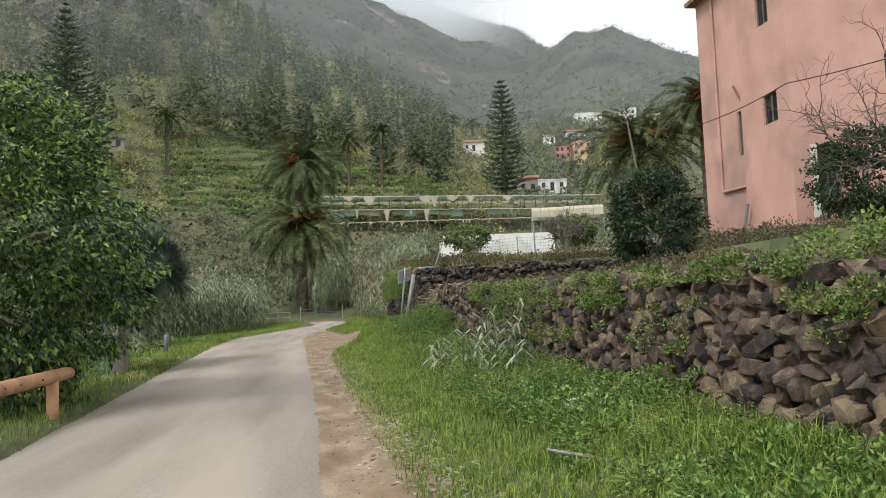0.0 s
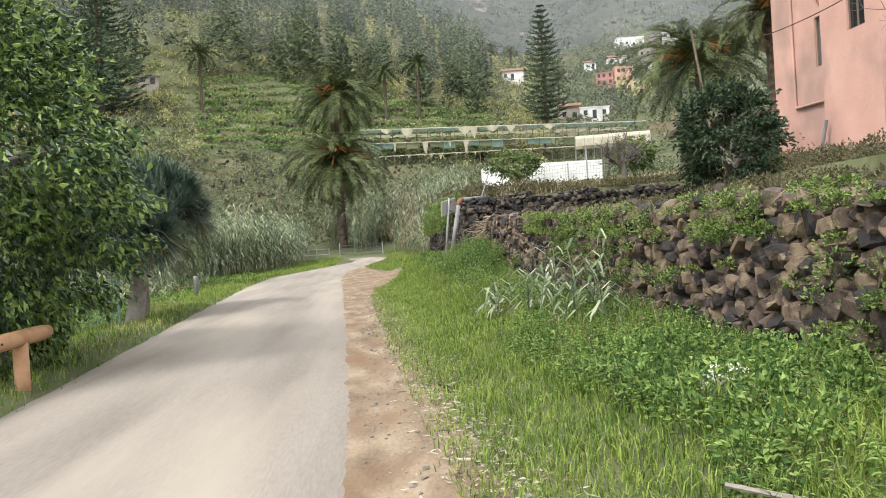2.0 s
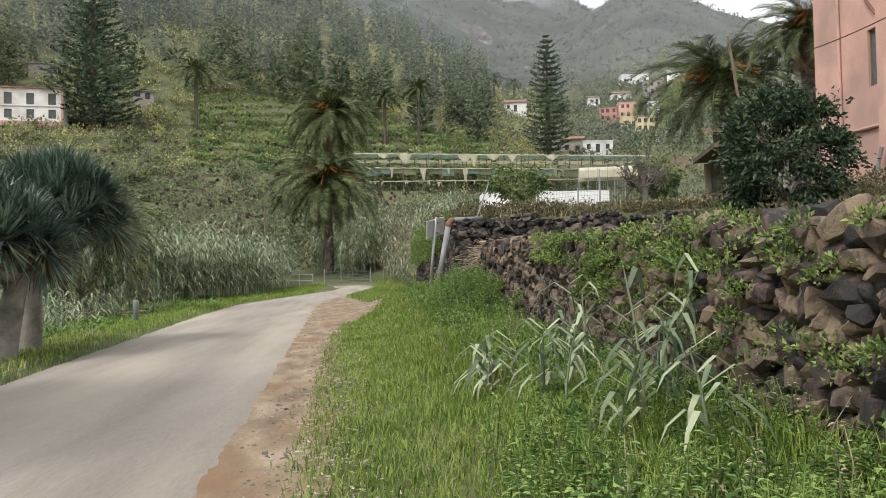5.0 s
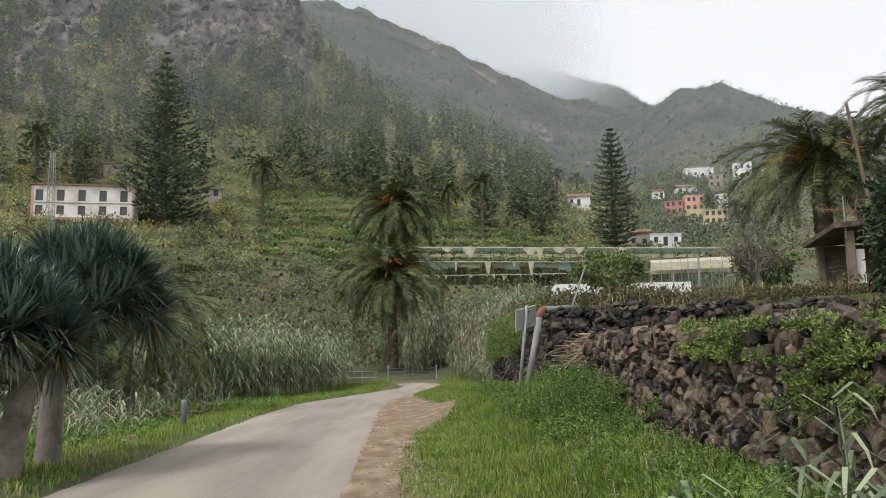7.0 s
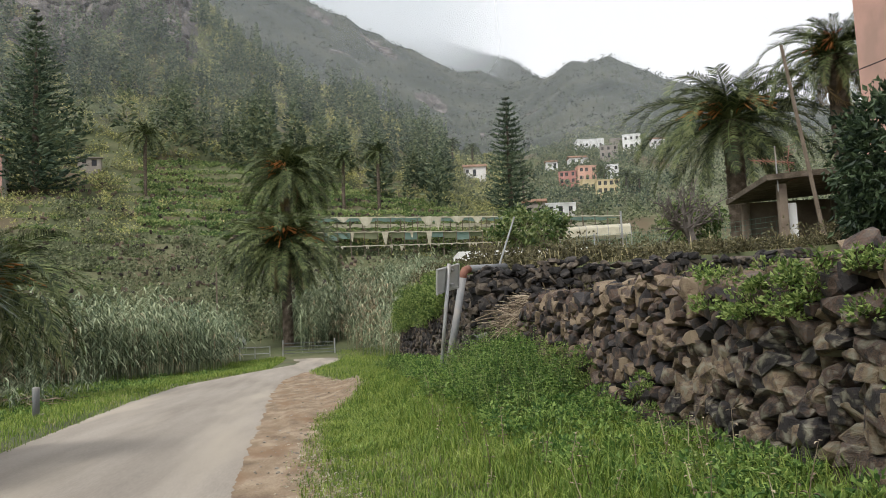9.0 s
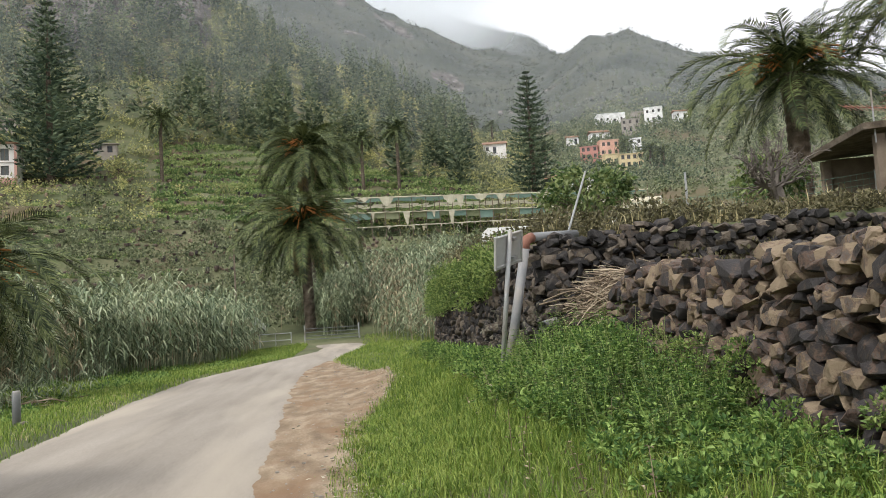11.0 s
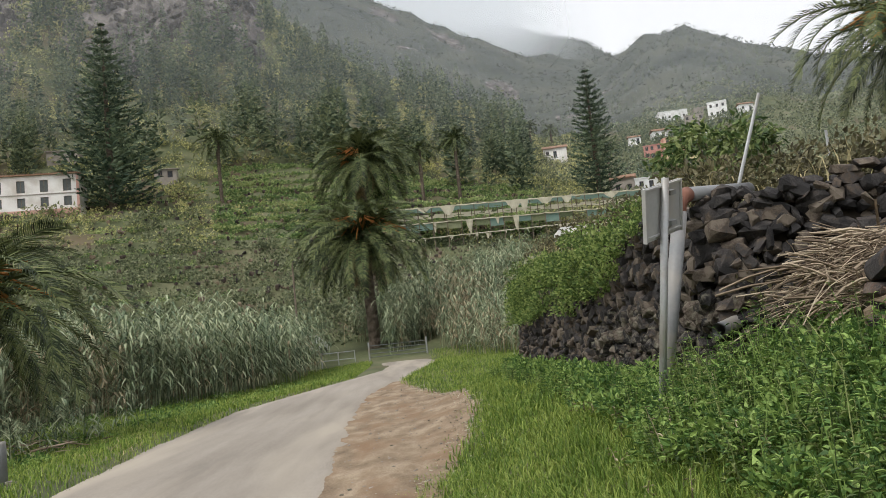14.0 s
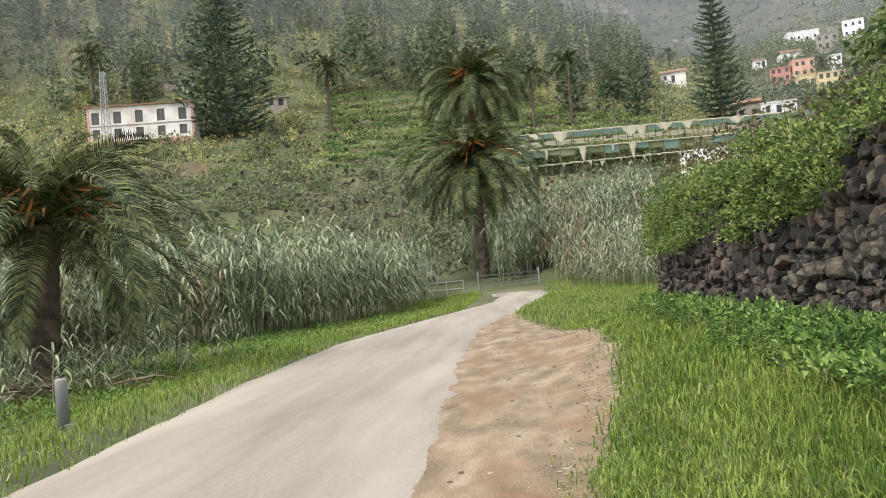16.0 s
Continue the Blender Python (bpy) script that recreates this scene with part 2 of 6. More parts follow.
    "carpaint": material("white_car_paint", [(0.70, 0.71, 0.72), (0.78, 0.79, 0.80)], 2, 10, 0.3, 0.0, spec=0.5),
    "rubber": material("black_rubber", [(0.018, 0.018, 0.019), (0.035, 0.035, 0.036)], 6, 40, 0.8, 0.1),
    "cable": material("dark_cable", [(0.05, 0.035, 0.035), (0.09, 0.06, 0.055)], 6, 40, 0.7, 0.0),
}


# ---- mesh helpers ----
class Soup:
    """Collects vertices and faces (tris and quads) for one mesh."""

    def __init__(self):
        self.v, self.q, self.t, self.n = [], [], [], 0

    def add(self, v, quads=None, tris=None):
        v = np.asarray(v, float).reshape(-1, 3)
        if quads is not None and len(quads):
            self.q.append(np.asarray(quads, int).reshape(-1, 4) + self.n)
        if tris is not None and len(tris):
            self.t.append(np.asarray(tris, int).reshape(-1, 3) + self.n)
        self.v.append(v)
        self.n += len(v)
        return self

    def mesh(self, name, mats, smooth=False):
        me = bpy.data.meshes.new(name)
        v = np.concatenate(self.v)
        q = np.concatenate(self.q) if self.q else np.zeros((0, 4), int)
        t = np.concatenate(self.t) if self.t else np.zeros((0, 3), int)
        loops = np.r_[q.ravel(), t.ravel()]
        starts = np.r_[np.arange(len(q)) * 4, len(q) * 4 + np.arange(len(t)) * 3]
        me.vertices.add(len(v))
        me.vertices.foreach_set("co", v.ravel())
        me.loops.add(len(loops))
        me.loops.foreach_set("vertex_index", loops.astype(np.int32))
        me.polygons.add(len(starts))
        me.polygons.foreach_set("loop_start", starts.astype(np.int32))
        me.polygons.foreach_set("use_smooth", np.full(len(starts), smooth, bool))
        me.update(calc_edges=True)
        me.validate()
        for m in mats if isinstance(mats, (list, tuple)) else [mats]:
            me.materials.append(m)
        return me


def put(name, soup, mat, parent=None, label="", smooth=False, at=None):
    ob = new(name, soup if isinstance(soup, bpy.types.Mesh) else soup.mesh(name, mat, smooth))
    if parent is not None:
        ob.parent = parent
    if at is not None:
        ob.matrix_local = at
    return tagged(ob, label)


def thing(name, label, category, x=0, y=0, z=0, rz=0, group="", kind=""):
    """An empty at the base of a thing, to hold its parts."""
    ob = new(name)
    ob.matrix_world = pose(x, y, z, 0, 0, rz)
    return tagged(ob, label, category, group, kind)


def box(s, cx, cy, cz, sx, sy, sz, rz=0.0, taper=0.0, bev=0.0):
    """A box with chamfered upright edges, centred at cx, cy, standing from cz to cz + sz."""
    b = min(bev, sx * 0.3, sy * 0.3)
    if b > 0:
        ring = [(-sx / 2 + b, -sy / 2), (sx / 2 - b, -sy / 2), (sx / 2, -sy / 2 + b), (sx / 2, sy / 2 - b),
                (sx / 2 - b, sy / 2), (-sx / 2 + b, sy / 2), (-sx / 2, sy / 2 - b), (-sx / 2, -sy / 2 + b)]
    else:
        ring = [(-sx / 2, -sy / 2), (sx / 2, -sy / 2), (sx / 2, sy / 2), (-sx / 2, sy / 2)]
    c, d = math.cos(rz), math.sin(rz)
    n = len(ring)
    pts = []
    for zz, k in ((cz, 1.0), (cz + sz, 1.0 - taper)):
        pts += [(cx + c * a * k - d * e * k, cy + d * a * k + c * e * k, zz) for a, e in ring]
    quads = [(i, (i + 1) % n, n + (i + 1) % n, n + i) for i in range(n)]
    tris = [(0, i + 1, i) for i in range(1, n - 1)] + [(n, n + i, n + i + 1) for i in range(1, n - 1)]
    return s.add(pts, quads, tris)


def tube(s, pts, radii, n=8, cap=True):
    """A round tube along points."""
    pts = np.asarray(pts, float)
    radii = np.broadcast_to(np.asarray(radii, float), (len(pts),))
    tang = np.gradient(pts, axis=0)
    tang /= np.linalg.norm(tang, axis=1, keepdims=True) + 1e-9
    ref = np.array([0, 0, 1.0]) if abs(tang[0, 2]) < 0.9 else np.array([1.0, 0, 0])
    rings = []
    for p, t, r in zip(pts, tang, radii):
        u = np.cross(t, ref)
        u /= np.linalg.norm(u) + 1e-9
        w = np.cross(t, u)
        a = np.arange(n) * 2 * math.pi / n
        rings.append(p + r * (np.cos(a)[:, None] * u + np.sin(a)[:, None] * w))
    v = np.concatenate(rings)
    quads = [(k * n + i, k * n + (i + 1) % n, (k + 1) * n + (i + 1) % n, (k + 1) * n + i) for k in range(len(pts) - 1) for i in range(n)]
    tris = []
    if cap:
        e = (len(pts) - 1) * n
        tris = [(0, i + 1, i) for i in range(1, n - 1)] + [(e, e + i, e + i + 1) for i in range(1, n - 1)]
    return s.add(v, quads, tris)


def unit(v):
    return v / (np.linalg.norm(v, axis=-1, keepdims=True) + 1e-9)


def leaves(s, p, d, length, width, rng, fold=0.25):
    """Folded leaf blades from points p along directions d."""
    n = len(p)
    d = unit(d)
    side = unit(np.cross(d, unit(rng.normal(size=(n, 3)))))
    up = np.cross(side, d)
    length, width = np.broadcast_to(length, (n,))[:, None], np.broadcast_to(width, (n,))[:, None]
    mid = p + d * length * 0.45
    v = np.stack([p, mid + side * width / 2 + up * width * fold, p + d * length - up * width * 0.3, mid - side * width / 2 + up * width * fold], 1)
    return s.add(v.reshape(-1, 3), np.arange(4 * n).reshape(-1, 4))


def blades(s, p, height, width, lean, rng):
    """Upright grass blades, bent over by lean."""
    n = len(p)
    a = rng.uniform(0, 2 * math.pi, n)
    out = np.stack([np.cos(a), np.sin(a), 0 * a], 1)
    side = np.stack([-np.sin(a), np.cos(a), 0 * a], 1)
    h, w, k = (np.broadcast_to(q, (n,))[:, None] for q in (height, width, lean))
    upv = np.array([0, 0, 1.0])
    m = p + upv * h * 0.55 + out * h * k * 0.3
    tip = p + upv * h * (1 - 0.35 * k) + out * h * k
    v = np.stack([p - side * w / 2, p + side * w / 2, m + side * w * 0.4, m - side * w * 0.4, tip], 1).reshape(-1, 3)
    i = np.arange(n)[:, None] * 5
    return s.add(v, i + [0, 1, 2, 3], i + [3, 2, 4])


# ---- the lie of the land ----
C = np.array([0.33, 9.59, 1.38])
RADII = np.array([60, 75, 90, 110, 130, 150, 180, 220, 260, 300, 340, 450, 600, 750, 950, 1300.0])
SLOPES = {
    -60: [0.0, 0.0, 0.04, 0.09, 0.12, 0.15, 0.18, 0.23, 0.30, 0.34, 0.36, 0.33, 0.28, 0.25, 0.22, 0.2],
    -35: [0.0, 0.015, 0.055, 0.10, 0.135, 0.165, 0.19, 0.25, 0.33, 0.37, 0.385, 0.36, 0.3, 0.27, 0.24, 0.2],
    -28: [0.0, 0.015, 0.055, 0.10, 0.135, 0.166, 0.195, 0.26, 0.34, 0.385, 0.40, 0.37, 0.3, 0.27, 0.24, 0.2],
    -23: [0.0, 0.015, 0.055, 0.10, 0.135, 0.167, 0.20, 0.27, 0.36, 0.43, 0.475, 0.44, 0.38, 0.3, 0.26, 0.2],
    -17: [0.0, 0.015, 0.05, 0.095, 0.13, 0.165, 0.20, 0.28, 0.37, 0.44, 0.485, 0.45, 0.38, 0.33, 0.3, 0.25],
    -9.5: [0.0, 0.01, 0.045, 0.088, 0.122, 0.152, 0.20, 0.28, 0.36, 0.42, 0.445, 0.41, 0.38, 0.42, 0.46, 0.45],
    -8: [0.0, 0.01, 0.04, 0.085, 0.12, 0.15, 0.195, 0.27, 0.34, 0.38, 0.395, 0.36, 0.36, 0.42, 0.47, 0.455],
    -5: [0.0, 0.01, 0.04, 0.08, 0.11, 0.145, 0.19, 0.26, 0.31, 0.34, 0.35, 0.33, 0.34, 0.40, 0.465, 0.45],
    -1: [0.01, 0.015, 0.04, 0.078, 0.105, 0.135, 0.18, 0.235, 0.275, 0.298, 0.303, 0.28, 0.31, 0.37, 0.44, 0.43],
    2.5: [0.02, 0.03, 0.045, 0.075, 0.102, 0.13, 0.172, 0.22, 0.26, 0.28, 0.284, 0.26, 0.29, 0.35, 0.405, 0.40],
    5.2: [0.03, 0.04, 0.055, 0.075, 0.098, 0.125, 0.162, 0.20, 0.23, 0.246, 0.25, 0.24, 0.27, 0.33, 0.38, 0.375],
    9: [0.04, 0.05, 0.06, 0.075, 0.093, 0.118, 0.145, 0.17, 0.188, 0.20, 0.206, 0.215, 0.25, 0.30, 0.348, 0.345],
    13: [0.045, 0.055, 0.062, 0.073, 0.09, 0.112, 0.13, 0.142, 0.155, 0.172, 0.188, 0.215, 0.25, 0.285, 0.325, 0.322],
    15.4: [0.045, 0.055, 0.062, 0.072, 0.088, 0.108, 0.126, 0.14, 0.158, 0.178, 0.195, 0.23, 0.275, 0.302, 0.295, 0.28],
    17.1: [0.045, 0.055, 0.062, 0.072, 0.086, 0.105, 0.124, 0.14, 0.16, 0.182, 0.20, 0.24, 0.30, 0.316, 0.28, 0.22],
    19.9: [0.045, 0.055, 0.062, 0.07, 0.083, 0.10, 0.122, 0.14, 0.162, 0.185, 0.204, 0.25, 0.305, 0.318, 0.28, 0.2],
    23.6: [0.045, 0.055, 0.06, 0.068, 0.08, 0.096, 0.118, 0.138, 0.16, 0.182, 0.20, 0.24, 0.275, 0.283, 0.25, 0.2],
    26.5: [0.045, 0.055, 0.06, 0.066, 0.078, 0.094, 0.115, 0.135, 0.155, 0.175, 0.19, 0.225, 0.255, 0.26, 0.23, 0.2],
    35: [0.045, 0.05, 0.055, 0.064, 0.075, 0.09, 0.11, 0.13, 0.15, 0.165, 0.18, 0.20, 0.22, 0.22, 0.2, 0.18],
    60: [0.04, 0.04, 0.05, 0.06, 0.07, 0.085, 0.10, 0.12, 0.135, 0.15, 0.16, 0.17, 0.18, 0.18, 0.17, 0.15],
    90: [0.02, 0.02, 0.02, 0.03, 0.04, 0.05, 0.06, 0.07, 0.08, 0.09, 0.1, 0.1, 0.1, 0.1, 0.1, 0.1],
}
SL_AZ = np.array(sorted(SLOPES), float)
SL_TAB = np.array([SLOPES[k] for k in sorted(SLOPES)])
OCT = [(np.random.RandomState(40 + k).normal(size=(6, 2)), np.random.RandomState(60 + k).uniform(0, 6.28, 6)) for k in range(5)]


def wavy(x, y, size, octaves=4):
    """Smooth bumps of about -1 to 1, from sums of sine waves."""
    out = 0.0
    for k in range(octaves):
        w, ph = OCT[k]
        f = 6.28 / (size / 1.9**k) / 1.6
        out = out + sum(np.sin((x * a + y * b) * f + c) for (a, b), c in zip(w, ph)) / 6 / 1.5**k
    return out


def smooth(a, b, x):
    t = np.clip((x - a) / (b - a), 0, 1)
    return t * t * (3 - 2 * t)


ROAD_Y = [-60, -10, 8, 13, 22, 30, 39, 46, 54, 62, 68, 73]
ROAD_L = [-1.9, -3.2, -3.5, -3.85, -4.55, -5.1, -5.75, -5.65, -4.0, -2.1, -1.9, -3.4]
ROAD_R = [1.7, 0.3, -0.05, -0.24, -0.65, -1.0, -1.45, -1.5, -0.75, 0.2, 0.7, 0.6]


def road_left(y):
    return np.interp(y, ROAD_Y, ROAD_L)


def road_right(y):
    return np.interp(y, ROAD_Y, ROAD_R)


def wall_line(y):
    """The foot of the terrace walls on the upper side of the road."""
    return np.interp(y, [-60, -6, 25, 27.5, 29, 34, 40.5, 48, 60, 75], [4.6, 3.2, 3.1, 2.95, 2.6, 2.45, 2.3, 5.4, 10.5, 17.0])


def grade(y):
    return 0.014 * np.clip(y - 40, 0, 40)


def near_ground(x, y):
    rl, rr, wx = road_left(y), road_right(y), wall_line(y)
    z = grade(y)
    bank = np.interp(y, [-10, 10, 20, 25, 30, 40, 46], [0.22, 0.3, 0.38, 0.72, 0.72, 0.6, 0.3])
    z = z + bank * smooth(0.25, 1.0, (x - rr) / np.maximum(wx - rr, 0.5))
    back = np.interp(x, [2.7, 3.1, 4.2, 5.5, 8, 11, 30], [28.05, 27.85, 27.4, 27.1, 26.9, 26.6, 26.0])
    low = np.interp(y, [-10, 4, 15, 25, 28], [1.4, 1.45, 1.62, 1.8, 1.75]) - 1.0 * np.exp(-((x - 2.9) / 0.9) ** 2 - ((y - 27.0) / 1.0) ** 2)
    top = np.where(y > back + 0.75, np.interp(y, [26, 40, 75], [2.5, 2.9, 4.5]), low) + 0.045 * np.clip(x - wx, 0, 14)
    top = np.where((y < 26.8) & (x > 11), np.maximum(top, 2.7), top)
    z = np.where(x > wx + 0.4, top, z)
    z = z - 0.22 * smooth(0.3, 3.5, rl - x) + 0.015 * wavy(x, y, 3.5, 1) * smooth(0.2, 1.5, np.maximum(rl - x, x - rr))
    on = smooth(0.35, -0.1, np.maximum(rl - x, x - rr))
    return z - 0.10 * on


def land(x, y):
    """Height of the ground at x, y."""
    x, y = np.asarray(x, float), np.asarray(y, float)
    dx, dy = x - C[0], y - C[1]
    r = np.hypot(dx, dy)
    az = np.degrees(np.arctan2(dx, dy))
    a = np.clip(az, -60, 90)
    i = np.clip(np.searchsorted(SL_AZ, a) - 1, 0, len(SL_AZ) - 2)
    f = (a - SL_AZ[i]) / (SL_AZ[i + 1] - SL_AZ[i])
    rr = np.clip(r, RADII[0], RADII[-1] - 1)
    j = np.clip(np.searchsorted(RADII, rr) - 1, 0, len(RADII) - 2)
    g = (rr - RADII[j]) / (RADII[j + 1] - RADII[j])
    e = (1 - f) * ((1 - g) * SL_TAB[i, j] + g * SL_TAB[i, j + 1]) + f * ((1 - g) * SL_TAB[i + 1, j] + g * SL_TAB[i + 1, j + 1])
    e = np.where(np.abs(az) > 95, 0.02, e)
    far = C[2] + r * e
    far = far + wavy(x, y, 45, 4) * np.clip((r - 110) / 260, 0, 1) * 5.0
    far = far + wavy(x, y, 12, 3) * np.clip((r - 200) / 200, 0, 1) * 3.0 * smooth(-4, -14, az)
    cliff = smooth(225, 260, r) * smooth(400, 350, r) * smooth(-7, -10, az)
    far = far + cliff * (3.5 * np.abs(wavy(x, y, 22, 4)) + 2.0 * wavy(x, y, 8, 3))
    # cultivated terraces: steps of level ground between dry-stone walls
    inside = smooth(86, 92, r) * smooth(188, 180, r) * smooth(-40, -34, az) * smooth(10, 7.5, az)
    rise = np.where(az > -11, 2.3, 2.7)
    q = far / rise
    stepped = (np.floor(q) + smooth(0.72, 0.98, q - np.floor(q))) * rise
    far = far + inside * 0.9 * (stepped - far)
    k = smooth(58, 80, r)
    return (1 - k) * near_ground(x, y) + k * far


def on_slope(az, el, first=80.0):
    """Where the slope seen under these angles from the middle of the walk lies: x, y, z."""
    s, c = math.sin(radians(az)), math.cos(radians(az))
    r = np.arange(first, 900, 0.5)
    z = land(C[0] + r * s, C[1] + r * c)
    k = int(np.argmax((z - C[2]) / r >= el))
    if k == 0 and (z[0] - C[2]) / r[0] < el:
        k = len(r) // 4
    return C[0] + r[k] * s, C[1] + r[k] * c, float(z[k]), float(r[k])


def build_ground():
    az = np.r_[np.arange(-180, -58, 1.0), np.arange(-58, 58, 0.36), np.arange(58, 180.1, 1.0)]
    r = 0.4 * 1.021 ** np.arange(0, 393)
    r = r[r < 1290]
    a = np.radians(az)
    x, y = C[0] + r[:, None] * np.sin(a), C[1] + r[:, None] * np.cos(a)
    v = np.stack([x, y, land(x, y)], -1)
    nr, na = x.shape
    i = np.arange(nr - 1)[:, None] * na + np.arange(na - 1)
    quads = np.stack([i, i + 1, i + na + 1, i + na], -1).reshape(-1, 4)
    s = Soup().add(v.reshape(-1, 3), quads[:, ::-1])
    hub = np.arange(1, na - 1)
    s.t.append(np.stack([0 * hub, hub + 1, hub], 1))
    ob = put("ground", s, [M["ground"], M["crag"], M["slope"]], smooth=True)
    # bare rock where the left hill turns to cliff
    me = ob.data
    mid = v[:-1, :-1].reshape(-1, 3)
    d = mid - C
    rr = np.hypot(d[:, 0], d[:, 1])
    aa = np.degrees(np.arctan2(d[:, 0], d[:, 1]))
    rock = (rr > 235) & (rr < 420) & (aa < -8.5) & (wavy(mid[:, 0], mid[:, 1], 60) + (d[:, 2] / rr - 0.335) * 9 > 0.0)
    rock |= (rr > 500) & (wavy(mid[:, 0], mid[:, 1], 70) > 0.62) & (aa < 14)
    idx = np.zeros(len(me.polygons), np.int32)
    idx[:len(rock)] = np.where(rock, 1, np.where(rr > 400, 2, 0))
    me.polygons.foreach_set("material_index", idx)
    return tagged(ob, "green and brown valley ground rising to steep scrubby mountains", "ground", kind="structure")


build_ground()


def strip(name, left, right, ys, lift, mat, label, category, across=7, ragged=0.0, crown=0.0):
    s = Soup()
    ys = np.asarray(ys)
    u = np.linspace(0, 1, across)
    xl = left(ys) + ragged * (wavy(ys, ys * 0 + 3.0, 1.7, 4))
    xr = right(ys) + ragged * (wavy(ys, ys * 0 + 11.0, 1.3, 4))
    x = xl[:, None] * (1 - u) + xr[:, None] * u
    y = np.repeat(ys[:, None], across, 1)
    z = grade(y) + lift + crown * (1 - (2 * u - 1) ** 2) + 0.003 * wavy(x, y, 2.0, 2)
    if ragged > 0.1:
        z = np.maximum(z, land(x, y) + 0.015)
        churned = smooth(24, 27, y) * smooth(35, 30, y) * smooth(0.05, 0.3, u) * smooth(1.0, 0.8, u)
        z = z + 0.035 * churned * np.abs(wavy(x, y, 0.55, 4)) + 0.005 * wavy(x, y, 0.25, 3)
        for c_, dx_ in ((-0.15, 0.045), (0.3, 0.02)):
            gap = np.abs(x - c_ - dx_ * (y - 30) ** 2 * 0.12)
            z = z - 0.012 * smooth(0.12, 0.05, gap) * smooth(26, 27, y) * smooth(37, 34, y)
    z[:, 0] -= 0.05
    z[:, -1] -= 0.05
    i = np.arange(len(ys) - 1)[:, None] * across + np.arange(across - 1)
    q = np.stack([i, i + 1, i + across + 1, i + across], -1).reshape(-1, 4)
    s.add(np.stack([x, y, z], -1).reshape(-1, 3), q)
    return tagged(put(name, s, mat, smooth=True), label, category, kind="structure")


strip("road", road_left, road_right, np.arange(-60, 73, 0.25), 0.0, M["road"], "narrow worn grey asphalt lane with dusty wheel tracks", "road", 9, 0.04, 0.03)
strip("dirt_shoulder", lambda y: road_right(y) - 0.35,
      lambda y: np.interp(y, [-60, 0, 8, 16, 24, 29, 31.7, 35.8, 41, 45, 49, 52], [2.2, 0.95, 0.62, 0.3, 0.05, 0.15, 0.6, 1.05, 1.0, 0.2, -0.5, -0.75]),
      np.arange(-60, 52, 0.08), -0.018, M["dirt"], "bare brown dirt shoulder with tyre marks beside the lane", "dirt", 30, 0.16)


# ---- dry-stone walls ----
def stone_mesh(seed):
    """A broken field stone in a unit cube, to be scaled: a many-sided block with split faces."""
    rng = np.random.RandomState(seed)
    bm = bmesh.new()
    for _ in range(22):
        p = rng.uniform(-1, 1, 3)
        p = p / np.abs(p).max() ** rng.uniform(0.7, 1.0)
        p *= min(1.0, 1.36 / np.linalg.norm(p))
        bm.verts.new(Vector(p * 0.5))
    hull = bmesh.ops.convex_hull(bm, input=bm.verts)
    bmesh.ops.delete(bm, geom=[g_ for g_ in hull["geom_interior"] if isinstance(g_, bmesh.types.BMVert)], context="VERTS")
    bmesh.ops.triangulate(bm, faces=bm.faces)
    bm.verts.index_update()
    v = np.array([q.co for q in bm.verts])
    f = np.array([[q.index for q in face.verts] for face in bm.faces])
    bm.free()
    v = (v - v.min(0)) / (v.max(0) - v.min(0)) - 0.5
    return v, f


STONES = [stone_mesh(k) for k in range(14)]
STONE_ME = {}
for kind_ in ("stone", "stone_dark"):
    STONE_ME[kind_] = [Soup().add(v, tris=f).mesh("stone", M[kind_]) for v, f in STONES]


def courses(length, low, high, rng, size=0.27):
    """Places of stones on a wall face: along, height, width, tall. Rows run unevenly, as in rubble."""
    out = []
    u_pos = 0.0
    z0, z1 = low, high
    rows = []
    z = 0.0
    while z < 1.0 - 0.04:
        h = size / 1.35 * rng.uniform(0.75, 1.3)
        rows.append((z, h))
        z += h / max(0.3, z1(length / 2) - z0(length / 2)) * 0.93
    for z, h in rows:
        u_pos = -rng.uniform(0, 0.2)
        while u_pos < length:
            w = size * rng.choice([0.5, 0.75, 1.0, 1.3, 1.75], p=[0.2, 0.25, 0.25, 0.18, 0.12]) * rng.uniform(0.85, 1.15)
            b, t = z0(u_pos), z1(u_pos)
            zz = b + z * (t - b) + h / 2 + rng.normal() * 0.05
            if zz < t + 0.03:
                out.append((u_pos + w / 2, zz, w, h * rng.uniform(0.7, 1.35)))
            u_pos += w * 0.95
    return out


